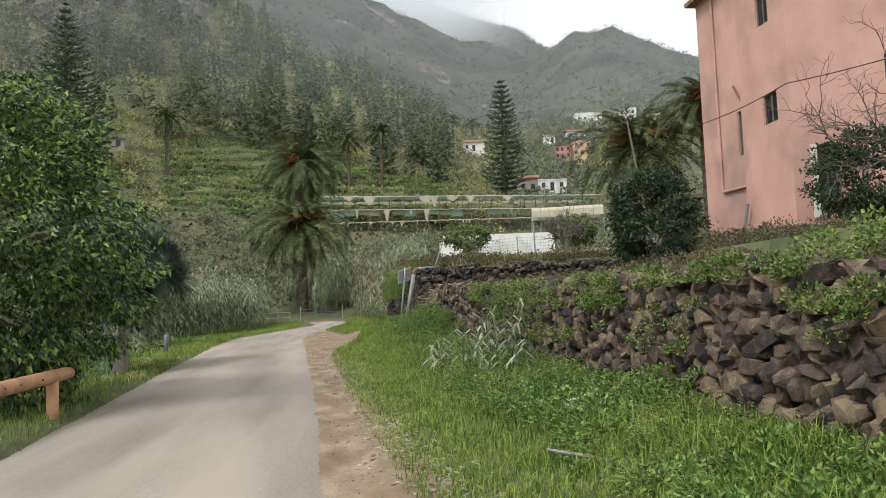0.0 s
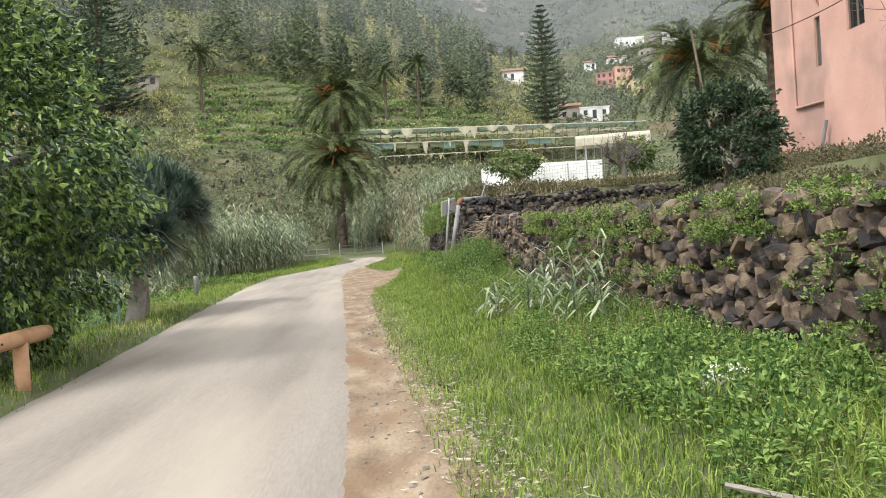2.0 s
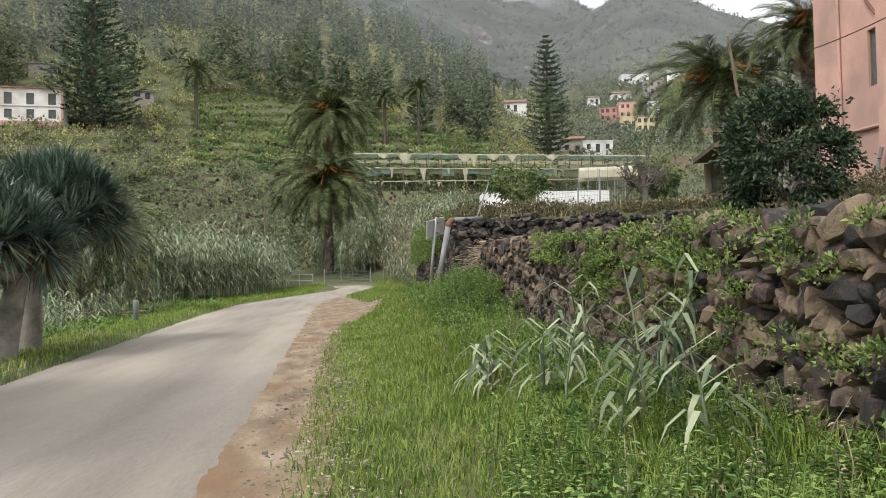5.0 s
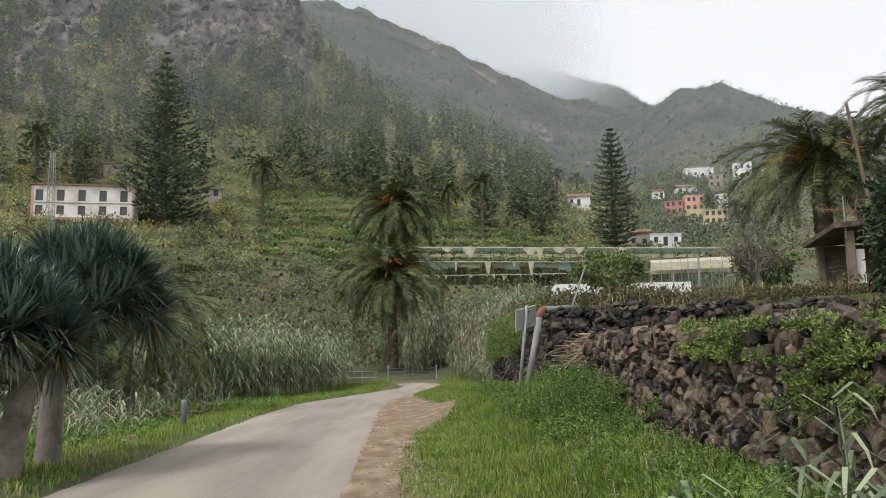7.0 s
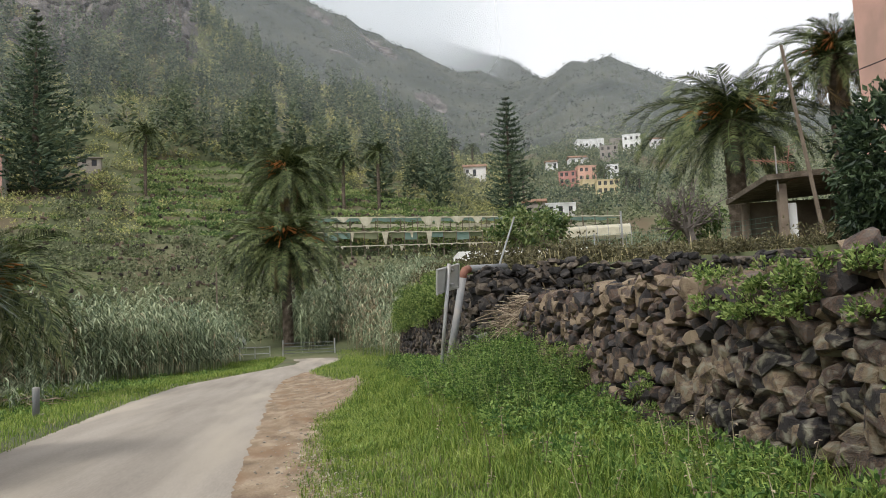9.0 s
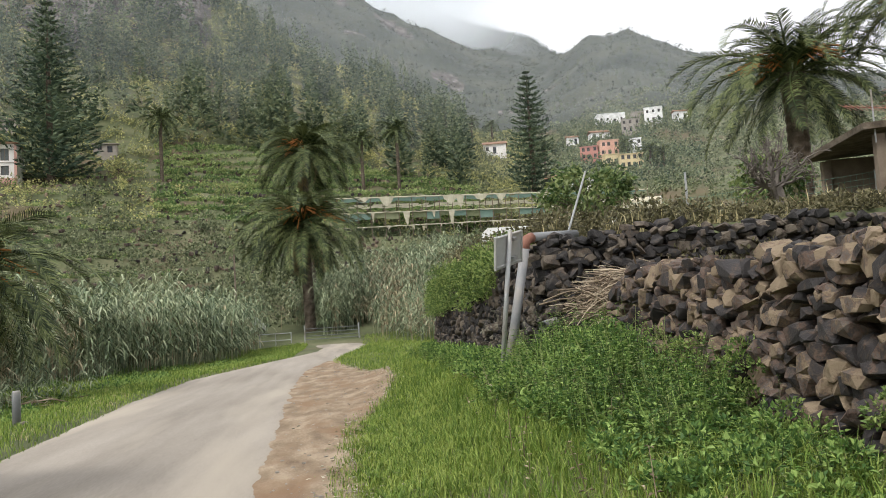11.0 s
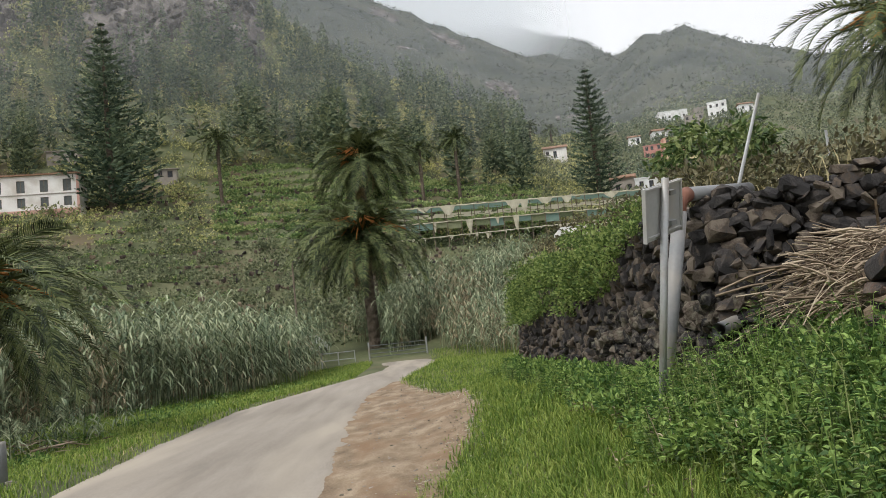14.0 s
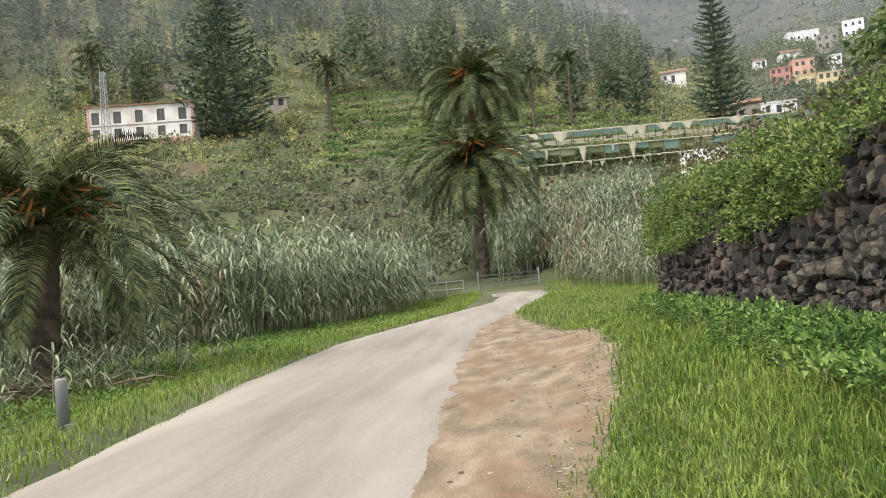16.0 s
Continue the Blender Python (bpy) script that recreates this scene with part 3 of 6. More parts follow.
def stone_wall(name, label, line, low, high, kind_, singles, seed, size=0.27, inward=1.0):
    """A rubble wall along a plan line; stones within the stretch singles are pieces of their own."""
    rng = np.random.RandomState(seed)
    line = np.asarray(line, float)
    seg = np.linalg.norm(np.diff(line, axis=0), axis=1)
    cum = np.r_[0, np.cumsum(seg)]

    def place(u):
        return np.array([np.interp(u, cum, line[:, 0]), np.interp(u, cum, line[:, 1])])

    def course(u):
        d = place(min(u + 0.3, cum[-1])) - place(max(u - 0.3, 0))
        return d / np.linalg.norm(d)

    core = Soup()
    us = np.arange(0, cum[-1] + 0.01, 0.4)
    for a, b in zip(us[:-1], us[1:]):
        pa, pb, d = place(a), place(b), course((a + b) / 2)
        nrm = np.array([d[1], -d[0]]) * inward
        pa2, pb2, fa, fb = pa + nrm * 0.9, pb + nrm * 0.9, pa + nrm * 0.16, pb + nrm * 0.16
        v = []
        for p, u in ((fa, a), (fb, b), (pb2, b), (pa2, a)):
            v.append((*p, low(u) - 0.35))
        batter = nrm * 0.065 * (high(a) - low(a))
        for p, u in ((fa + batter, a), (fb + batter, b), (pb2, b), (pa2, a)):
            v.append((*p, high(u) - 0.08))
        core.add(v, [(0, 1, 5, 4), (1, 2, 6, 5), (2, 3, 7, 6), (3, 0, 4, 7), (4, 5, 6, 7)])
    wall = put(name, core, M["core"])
    tagged(wall, label, "stone wall", kind="structure")
    rest = Soup()
    count = 0
    for u, z, w, h in courses(cum[-1], low, high, rng, size):
        p, d = place(u), course(u)
        nrm = np.array([d[1], -d[0]]) * inward
        depth = rng.uniform(0.2, 0.34)
        out = rng.uniform(-0.05, 0.05)
        p = p + nrm * (depth / 2 - 0.02 + out) + nrm * 0.06 * max(0, z - low(u))
        m = (Matrix.Translation((p[0], p[1], z)) @ Matrix.Rotation(math.atan2(d[1], d[0]), 4, "Z")
             @ Matrix.Rotation(rng.normal() * 0.3, 4, "Y") @ Matrix.Diagonal((w * 1.22, depth, h * 1.26, 1)) @ Matrix.Rotation(rng.choice([0, 0.5, 1, 1.5]) * math.pi, 4, "Y") @ Matrix.Rotation(rng.choice([0, math.pi]), 4, "Z"))
        k = rng.randint(len(STONES))
        if singles[0] < u < singles[1] and count < 300:
            ob = new("stone", STONE_ME[kind_][k])
            ob.parent = wall
            ob.matrix_local = m
            count += 1
        else:
            v, f = STONES[k]
            mm = np.array(m)
            rest.add(v @ mm[:3, :3].T + mm[:3, 3], tris=f)
    # small packing stones between the large ones
    for _ in range(int(cum[-1] * 26)):
        u = rng.uniform(0, cum[-1])
        p, d = place(u), course(u)
        nrm = np.array([d[1], -d[0]]) * inward
        w, z = rng.uniform(0.07, 0.2), rng.uniform(low(u), high(u))
        q = p + nrm * (rng.uniform(0.10, 0.15) + 0.06 * (z - low(u)))
        v, f = STONES[rng.randint(len(STONES))]
        rot = np.array(Euler((0, rng.uniform(0, 6), math.atan2(d[1], d[0]))).to_matrix())
        rest.add((v * [w * 1.3, w, w]) @ rot.T + [*q, z], tris=f)
    # coping stones and rubble on top
    for u in np.arange(0, cum[-1], 0.2):
        for _ in range(2):
            p, d = place(u), course(u)
            nrm = np.array([d[1], -d[0]]) * inward
            w = rng.uniform(0.06, 0.21)
            q = p + nrm * rng.uniform(0.1, 0.55)
            v, f = STONES[rng.randint(len(STONES))]
            rot = np.array(Euler(rng.uniform(-0.4, 0.4, 3) + [0, 0, rng.uniform(0, 6)]).to_matrix())
            rest.add((v * [w * 1.2, w, w * 0.75]) @ rot.T + [*q, high(u) + w * 0.12 + rng.uniform(-0.08, 0.03)], tris=f)
    if rest.n:
        tagged(put("stones", rest, M["stone_rest" if kind_ == "stone" else "stone_rest_dark"], wall, "smaller stones of the same wall"), kind="stuff")
    return wall


LOW_LINE = [(float(wall_line(y)), float(y)) for y in np.arange(-6, 26.2, 1.0)]
stone_wall("wall_lower", "low dry-stone retaining wall of brown basalt rubble", LOW_LINE,
           lambda u: float(np.interp(u, [0, 10, 22, 31], [0.12, 0.2, 0.28, 0.5])),
           lambda u: float(np.interp(u, [0, 10, 20, 28, 31.5, 32.2], [1.46, 1.5, 1.62, 1.86, 1.88, 1.3])) + 0.05 * math.sin(u * 1.7) + 0.04 * math.sin(u * 4.1), "stone", (21.0, 26.0), 5, 0.155)
SIDE_LINE = [(2.75, 28.0)] + [(float(wall_line(y)), float(y)) for y in (29, 30, 31, 32, 33, 34, 35, 36, 37, 38, 39, 40, 40.6, 42, 44, 47)]
stone_wall("wall_side", "tall dry-stone terrace wall of dark basalt with vines hanging over it", SIDE_LINE,
           lambda u: float(np.interp(u, [0, 12, 20], [0.45, 0.45, 0.5])),
           lambda u: float(np.interp(u, [0, 12, 20], [2.55, 2.55, 2.4])), "stone_dark", (0.0, 4.6), 8, 0.165)
stone_wall("wall_upper", "dark dry-stone wall of the upper terrace under brambles", [(11.0, 26.6), (8, 26.9), (5.5, 27.1), (4.2, 27.4), (3.1, 27.85), (2.72, 28.05)],
           lambda u: 0.7, lambda u: 2.62 + 0.05 * math.sin(u * 3), "stone_dark", (4.5, 9.0), 11, 0.155)


# ---- vegetation near the road (too many to count) ----
def stuff(name, soup, mat, label, category):
    return tagged(put(name, soup, mat), label, category, kind="stuff")


def bounded(n, x0, x1, y0, y1, keep, rng):
    x, y = rng.uniform(x0, x1, n), rng.uniform(y0, y1, n)
    k = keep(x, y)
    x, y = x[k], y[k]
    return np.stack([x, y, land(x, y)], 1)


def dirt_edge(y):
    return np.interp(y, [-60, 0, 8, 16, 24, 29, 31.7, 35.8, 41, 45, 49, 52], [2.2, 0.95, 0.62, 0.3, 0.05, 0.15, 0.6, 1.05, 1.0, 0.2, -0.5, -0.75])


rng = np.random.RandomState(3)
g = Soup()
p = bounded(210000, -1.5, 4, -1, 30, lambda x, y: (x > dirt_edge(y) - 0.35 + 0.5 * rng.rand(len(x)) ** 2) & (x < wall_line(y) + 0.05), rng)
blades(g, p, rng.uniform(0.035, 0.13, len(p)) * (1 + 1.3 * smooth(0.5, 1.8, p[:, 0] - dirt_edge(p[:, 1]))) * (1 + 0.45 * wavy(p[:, 0], p[:, 1], 1.1, 3)), rng.uniform(0.005, 0.011, len(p)), rng.uniform(0.2, 1.0, len(p)), rng)
p = bounded(90000, -2.5, 14, 30, 74, lambda x, y: (x > np.maximum(dirt_edge(y), road_right(y)) - 0.25 + 0.5 * rng.rand(len(x)) ** 2) & (x < wall_line(y) + 0.1), rng)
blades(g, p, rng.uniform(0.06, 0.22, len(p)), rng.uniform(0.012, 0.024, len(p)), rng.uniform(0.1, 0.8, len(p)), rng)
p = bounded(70000, -0.2, 2.7, 23, 44, lambda x, y: (x > dirt_edge(y) - 0.1 + 0.3 * rng.rand(len(x)) ** 2) & (x < wall_line(y)), rng)
blades(g, p, rng.uniform(0.04, 0.15, len(p)), rng.uniform(0.007, 0.014, len(p)), rng.uniform(0.3, 1.0, len(p)), rng)
p = bounded(26000, -1.5, 2.5, -1, 45, lambda x, y: (x > dirt_edge(y) - 0.5) & (x < dirt_edge(y) + 0.2) & (wavy(x, y, 1.2, 3) > 0.15) & (x > road_right(y) + 0.12), rng)
blades(g, p, rng.uniform(0.02, 0.08, len(p)), rng.uniform(0.005, 0.011, len(p)), rng.uniform(0.4, 1.3, len(p)), rng)
stuff("verge_grass", g, M["grass"], "fresh green grass on the bank below the stone wall", "grass")
g = Soup()
p = bounded(150000, -15, -3, 5, 72, lambda x, y: (x < road_left(y) + 0.15 - 0.5 * rng.rand(len(x)) ** 2) & (x > road_left(y) - np.interp(y, [5, 30, 45, 60], [3.5, 6, 8, 6])), rng)
far_k = np.interp(p[:, 1], [5, 30, 60], [1, 1.5, 2.6])
blades(g, p, rng.uniform(0.05, 0.14, len(p)) * np.sqrt(far_k), rng.uniform(0.007, 0.013, len(p)) * far_k, rng.uniform(0.1, 0.9, len(p)), rng)
stuff("verge_grass", g, M["grass"], "short bright green grass along the lower road edge", "grass")
g = Soup()
p = bounded(14000, -13, -3, 14, 52, lambda x, y: (x < road_left(y) - 0.2) & (x > road_left(y) - 2.6) & (wavy(x, y, 4.0, 3) > 0.25), rng)
blades(g, p, rng.uniform(0.05, 0.2, len(p)), rng.uniform(0.01, 0.018, len(p)), rng.uniform(0.4, 1.2, len(p)), rng)
p = bounded(6000, -1, 2.6, -1, 30, lambda x, y: (np.abs(x - dirt_edge(y) - 0.1) < 0.35) & (wavy(x, y, 2.0, 3) > 0.1), rng)
blades(g, p, rng.uniform(0.02, 0.06, len(p)), rng.uniform(0.008, 0.014, len(p)), rng.uniform(0.8, 1.6, len(p)), rng)
stuff("dry_grass", g, M["drygrass"], "patches of dry yellow grass beside the lane", "dry grass")


def clumps(s, centres, radius, count, leaf, rng, squash=0.8, up=0.5):
    """Mounds of leaves around centres."""
    n = len(centres)
    r = np.broadcast_to(radius, (n,))
    c = np.repeat(centres, count, 0)
    rr = np.repeat(r, count)[:, None]
    d = unit(rng.normal(size=(n * count, 3)))
    d[:, 2] = np.abs(d[:, 2]) * 1.0 - 0.15
    pos = c + d * rr * rng.uniform(0.45, 1.0, (n * count, 1)) * [1, 1, squash]
    ln = leaf * rng.uniform(0.6, 1.3, n * count)
    leaves(s, pos, d + up * rng.normal(size=(n * count, 3)) * 0.8 + [0, 0, 0.15], ln, ln * 0.62, rng)


w = Soup()
p = bounded(1900, 0.6, 3.3, -2, 30, lambda x, y: (x > dirt_edge(y) + np.interp(y, [0, 5, 10, 14, 24], [0.9, 1.05, 1.2, 1.7, 1.75])) & (x < wall_line(y) + 0.02) & (wavy(x, y, 3.5, 3) > -0.35), rng)
hgt = rng.uniform(0.08, 0.17, len(p)) * (1 + 0.5 * smooth(5.5, 3.5, np.abs(p[:, 1] - 26)) + 0.5 * smooth(4, 2, np.abs(p[:, 1] - 9)))
clumps(w, p + np.stack([0 * hgt, 0 * hgt, hgt * 0.75], 1), hgt, 44, 0.05, rng)
p = bounded(800, 1.2, 2.9, 24, 42, lambda x, y: (x > wall_line(y) - np.interp(y, [24, 27, 31, 42], [1.3, 1.3, 0.6, 0.3])) & (x < wall_line(y)), rng)
hgt = rng.uniform(0.1, 0.22, len(p))
clumps(w, p + np.stack([0 * hgt, 0 * hgt, hgt * 0.9 * rng.uniform(0.5, 1.6, len(p))], 1), hgt, 40, 0.06, rng)
n = 150
pp = np.stack([rng.uniform(2.35, 3.5, n), rng.uniform(24.6, 27.3, n), 0 * np.arange(n)], 1)
pp[:, 2] = np.interp(pp[:, 0], [2.35, 3.0, 3.5], [0.75, 1.1, 1.25]) + rng.uniform(-0.25, 0.15, n)
clumps(w, pp, rng.uniform(0.14, 0.26, n), 44, 0.065, rng)
p = bounded(900, -14, -5, 18, 60, lambda x, y: (x < road_left(y) - 1.9) & (x > road_left(y) - 9) & (wavy(x, y, 5, 3) > -0.1), rng)
hgt = rng.uniform(0.1, 0.28, len(p))
clumps(w, p + np.stack([0 * hgt, 0 * hgt, hgt * 0.4], 1), hgt, 22, 0.1, rng)
stuff("weeds", w, M["weed"], "leafy green weeds crowding the foot of the wall", "weeds")


def herbs(s, p, height, leaf, rng, pairs=7):
    """Upright leafy stems: pairs of broad leaves, smaller towards the tip."""
    n = len(p)
    h = np.broadcast_to(height, (n,))
    lean = rng.normal(size=(n, 2)) * 0.22
    for k in range(n):
        top = p[k] + np.array([lean[k, 0] * h[k], lean[k, 1] * h[k], h[k]])
        tube(s, [p[k] - [0, 0, 0.03], (p[k] + top) / 2 + [0, 0, 0.03], top], [0.005, 0.004, 0.002], 3, False)
    q = np.tile(np.linspace(0.2, 1.0, pairs), n)
    a = np.repeat(rng.uniform(0, 6.28, n), pairs) + np.tile(np.arange(pairs) * 1.57, n)
    base = np.repeat(p, pairs, 0) + np.stack([np.repeat(lean[:, 0] * h, pairs) * q, np.repeat(lean[:, 1] * h, pairs) * q, np.repeat(h, pairs) * q], 1)
    for turn in (0.0, math.pi):
        b = a + turn + rng.normal(size=len(a)) * 0.3
        d = np.stack([np.cos(b), np.sin(b), rng.uniform(-0.25, 0.35, len(a))], 1)
        ln = leaf * (1.15 - 0.55 * q) * rng.uniform(0.75, 1.25, len(a))
        d = unit(d)
        side = unit(np.cross(d, [0, 0, 1.0]))
        up = np.cross(side, d)
        L = ln[:, None]
        st = base + d * L * 0.25
        m1, m2, tip = st + d * L * 0.35, st + d * L * 0.75, st + d * L * 1.15 - np.array([0, 0, 0.22]) * L
        w1 = side * L * 0.30
        v = np.stack([st, m1 + w1 + up * L * 0.1, m2 + w1 * 0.72 + up * L * 0.07, tip, m2 - w1 * 0.72 + up * L * 0.07, m1 - w1 + up * L * 0.1], 1)
        i = np.arange(len(a))[:, None] * 6
        s.add(v.reshape(-1, 3), np.r_[i + [0, 1, 2, 3], i + [0, 3, 4, 5]])


def mixed_herbs(p, height, leaf):
    """Share plants out between two kinds, with small and large leaves."""
    pick = hr.rand(len(p))
    height = np.broadcast_to(height, (len(p),))
    for soup, lo, hi, k in ((w, 0.0, 0.4, 1.0), (w, 0.4, 0.62, 0.6), (w2, 0.62, 0.85, 0.75), (w2, 0.85, 1.0, 0.45)):
        m_ = (pick >= lo) & (pick < hi)
        herbs(soup, p[m_], height[m_], leaf * k, hr, 7 if k > 0.7 else 11)


w, w2 = Soup(), Soup()
hr = np.random.RandomState(17)
p = bounded(1250, 1.2, 3.2, 1.5, 12.5, lambda x, y: (x > dirt_edge(y) + 0.95 + 0.25 * wavy(y, y * 0 + 5.0, 3.0, 2)) & (x < wall_line(y)) & (wavy(x, y, 1.6, 3) > -0.45), hr)
mixed_herbs(p, hr.uniform(0.1, 0.36, len(p)) * (1 + 0.5 * wavy(p[:, 0], p[:, 1], 1.3, 2)) * np.interp(p[:, 1], [1.5, 5, 7], [0.6, 0.7, 1.0]), 0.065)
p = bounded(950, 1.5, 3.1, 12.5, 23, lambda x, y: (x > wall_line(y) - np.interp(y, [12, 16, 23], [1.0, 0.7, 1.0])) & (x < wall_line(y)) & (wavy(x, y, 1.9, 3) > -0.2), hr)
mixed_herbs(p, hr.uniform(0.1, 0.32, len(p)), 0.07)
p = bounded(2100, 1.0, 3.35, 22, 29.5, lambda x, y: (x > np.interp(y, [22, 24, 27, 29.5], [2.1, 1.75, 1.65, 2.0]) + 0.3 * wavy(x, y, 1.5, 2)) & (wavy(x, y, 0.8, 2) > -0.5) & (x < wall_line(y) + 0.15), hr)
mound = smooth(0.0, 0.9, p[:, 0] - 1.5) * smooth(4.2, 1.2, np.abs(p[:, 1] - 25.2))
p[:, 2] += 0.22 * mound * hr.rand(len(p))
mixed_herbs(p, hr.uniform(0.16, 0.4, len(p)) * (1 + 0.7 * mound) * (1 + 0.4 * wavy(p[:, 0], p[:, 1], 0.9, 2)), 0.07)
p = bounded(900, 1.2, 2.8, 29, 41, lambda x, y: (x > wall_line(y) - 0.75 - 0.3 * wavy(x, y, 2.5, 2)) & (x < wall_line(y)), hr)
mixed_herbs(p, hr.uniform(0.1, 0.3, len(p)), 0.075)
stuff("herbs", w, M["weed"], "tall leafy herbs growing along the wall foot", "weeds")
stuff("nettles", w2, M["nettle"], "pale green nettles mixed among the herbs", "weeds")
w = Soup()
p = bounded(130, 1.3, 3.1, 9, 30, lambda x, y: (x > dirt_edge(y) + 1.2) & (x < wall_line(y)), hr)
herbs(w, p, hr.uniform(0.15, 0.5, len(p)), 0.045, hr, 5)
stuff("dry_weeds", w, M["straw"], "withered brown stalks among the green weeds", "weeds")


# vines and brambles on the walls
def on_wall(y, t):
    """Points on the face of the walls at y, t from foot to top."""
    x = wall_line(y)
    lo = np.interp(y, [0, 15, 25, 30, 40], [0.2, 0.3, 0.5, 0.6, 0.6])
    hi = np.interp(y, [0, 15, 25, 27, 28, 40, 48], [1.5, 1.62, 1.86, 1.9, 2.55, 2.6, 2.5])
    return np.stack([x - 0.08 + 0.1 * t, y, lo + (hi - lo) * t], 1)


v = Soup()
for y0, y1, t0, t1, n, r in ((8.0, 16.5, 0.75, 1.04, 85, 0.17), (9.0, 15.0, 0.3, 0.8, 42, 0.15), (6.2, 7.8, 0.0, 0.8, 24, 0.17), (3.4, 4.6, 0.6, 1.15, 24, 0.16), (17.0, 19.2, 0.78, 1.06, 42, 0.14),
                             (15.0, 16.8, 0.5, 1.05, 40, 0.14), (20.2, 22.6, 0.05, 0.45, 12, 0.13), (4.5, 8, 0.9, 1.05, 30, 0.12), (22, 25.5, 0.0, 0.55, 50, 0.18)):
    yy = rng.uniform(y0, y1, n)
    clumps(v, on_wall(yy, rng.uniform(t0, t1, n)), r * rng.uniform(0.5, 1.25, n), 74, 0.037, rng)
stuff("wall_vines", v, M["vine"], "green creeper growing over the top of the stone wall", "creeper")
v = Soup()
n = 420
yy = rng.uniform(29.5, 44, n)
tt = rng.uniform(0.45, 1.2, n) ** 0.8
keep = tt > np.interp(yy, [29.5, 31, 33, 37, 41, 44], [1.0, 0.72, 0.5, 0.4, 0.35, 0.3])
pts = on_wall(yy[keep], tt[keep])
pts[:, 0] += np.where(tt[keep] > 1, rng.uniform(0, 0.9, keep.sum()), 0)
clumps(v, pts, rng.uniform(0.14, 0.32, keep.sum()), 84, 0.056, rng)
stuff("hanging_creeper", v, M["vine"], "thick yellow-green creeper hanging down the tall dark wall", "creeper")
v = Soup()
n = 950
px, py = rng.uniform(3.0, 12, n), rng.uniform(26.9, 33, n)
top = np.stack([px, py, land(px, py) + rng.uniform(0.0, 0.35, n) * smooth(12, 4, px)], 1)
top = top[(py > 27.2 + 0.0 * px) | (px > 4)]
clumps(v, top, rng.uniform(0.15, 0.36, len(top)), 26, 0.075, rng)
n = 260
yy = rng.uniform(29, 42, n)
top = np.stack([wall_line(yy) + rng.uniform(0.4, 3.0, n), yy, 0 * yy], 1)
top[:, 2] = land(top[:, 0], top[:, 1]) + rng.uniform(0.05, 0.5, n)
clumps(v, top, rng.uniform(0.16, 0.4, n), 26, 0.08, rng)
n = 300
yy = rng.uniform(2, 25, n)
top = np.stack([wall_line(yy) + rng.uniform(0.5, 7.0, n), yy, 0 * yy], 1)
top[:, 2] = land(top[:, 0], top[:, 1]) + rng.uniform(0.0, 0.14, n)
clumps(v, top, rng.uniform(0.1, 0.22, n), 22, 0.07, rng)
n = 900
px, py = rng.uniform(9.0, 17.6, n), rng.uniform(19, 29.3, n)
top = np.stack([px, py, land(px, py) + rng.uniform(0.0, 0.4, n)], 1)
clumps(v, top, rng.uniform(0.15, 0.4, n), 22, 0.085, rng)
stuff("brambles", v, M["bramble"], "tangled brown and green brambles on the terrace edge", "brambles")
v = Soup()
n = 9000
px, py = rng.uniform(2.7, 14, n), rng.uniform(28.2, 60, n)
k = px > wall_line(py) + 0.3
pp = np.stack([px, py, land(px, py)], 1)[k]
blades(v, pp, rng.uniform(0.15, 0.6, len(pp)), rng.uniform(0.012, 0.03, len(pp)), rng.uniform(0.2, 0.9, len(pp)), rng)
stuff("terrace_grass", v, M["drygrass"], "long yellowing grass on the upper terrace", "grass")


# giant cane growing by the wall
def cane(s, base, h, rng, n=9, spread=0.6, leaf=0.5, wide=0.045):
    lean = rng.normal(size=2) * 0.12
    pts = np.array([[base[0] + lean[0] * h * k * k, base[1] + lean[1] * h * k * k, base[2] + h * k] for k in (0, 0.35, 0.7, 1.0)])
    tube(s, pts, [0.012, 0.011, 0.008, 0.004], 4, False)
    for q in np.linspace(0.25, 1.0, n):
        o = np.array([base[0] + lean[0] * h * q * q, base[1] + lean[1] * h * q * q, base[2] + h * q])
        a = rng.uniform(0, 6.28)
        d = np.array([math.cos(a), math.sin(a), 0])
        sd = np.array([-math.sin(a), math.cos(a), 0]) * wide * rng.uniform(0.7, 1.1)
        l = leaf * rng.uniform(0.7, 1.2)
        a1 = o + d * l * 0.45 + [0, 0, l * 0.30]
        a2 = o + d * l * 0.85 * (spread + 0.5) + [0, 0, l * 0.05]
        a3 = o + d * l * 1.05 * (spread + 0.5) - [0, 0, l * 0.30]
        s.add([o - sd * 0.3, o + sd * 0.3, a1 + sd * 0.5, a1 - sd * 0.5, a2 + sd * 0.35, a2 - sd * 0.35, a3], [(0, 1, 2, 3), (3, 2, 4, 5)], [(5, 4, 6)])


crng = np.random.RandomState(12)
for cx, cy, n_, hh in ((2.55, 12.2, 6, 1.0), (2.2, 13.3, 5, 0.75), (1.75, 14.4, 4, 0.5), (2.6, 14.6, 3, 1.05), (2.3, 11.5, 4, 0.65)):
    s = Soup()
    for _ in range(n_):
        bx, by = cx + crng.normal() * 0.16, cy + crng.normal() * 0.25
        cane(s, (bx, by, float(land(bx, by)) - 0.02), hh * crng.uniform(0.6, 1.1), crng, 8, 0.5, 0.36, 0.04)
    tagged(put("cane_clump", s, M["reed"]), "grey-green giant cane clump with arching leaves below the wall", "cane plant", "cane clumps at the wall")

# ---- reed bed ----
rr_ = np.random.RandomState(21)


def reed_front(x):
    return np.interp(x, [-40, -24, -17, -13, -8.5, -6.5, -4.5, 0, 4, 10], [40, 42, 45, 49, 56, 62, 72, 78, 79, 84])


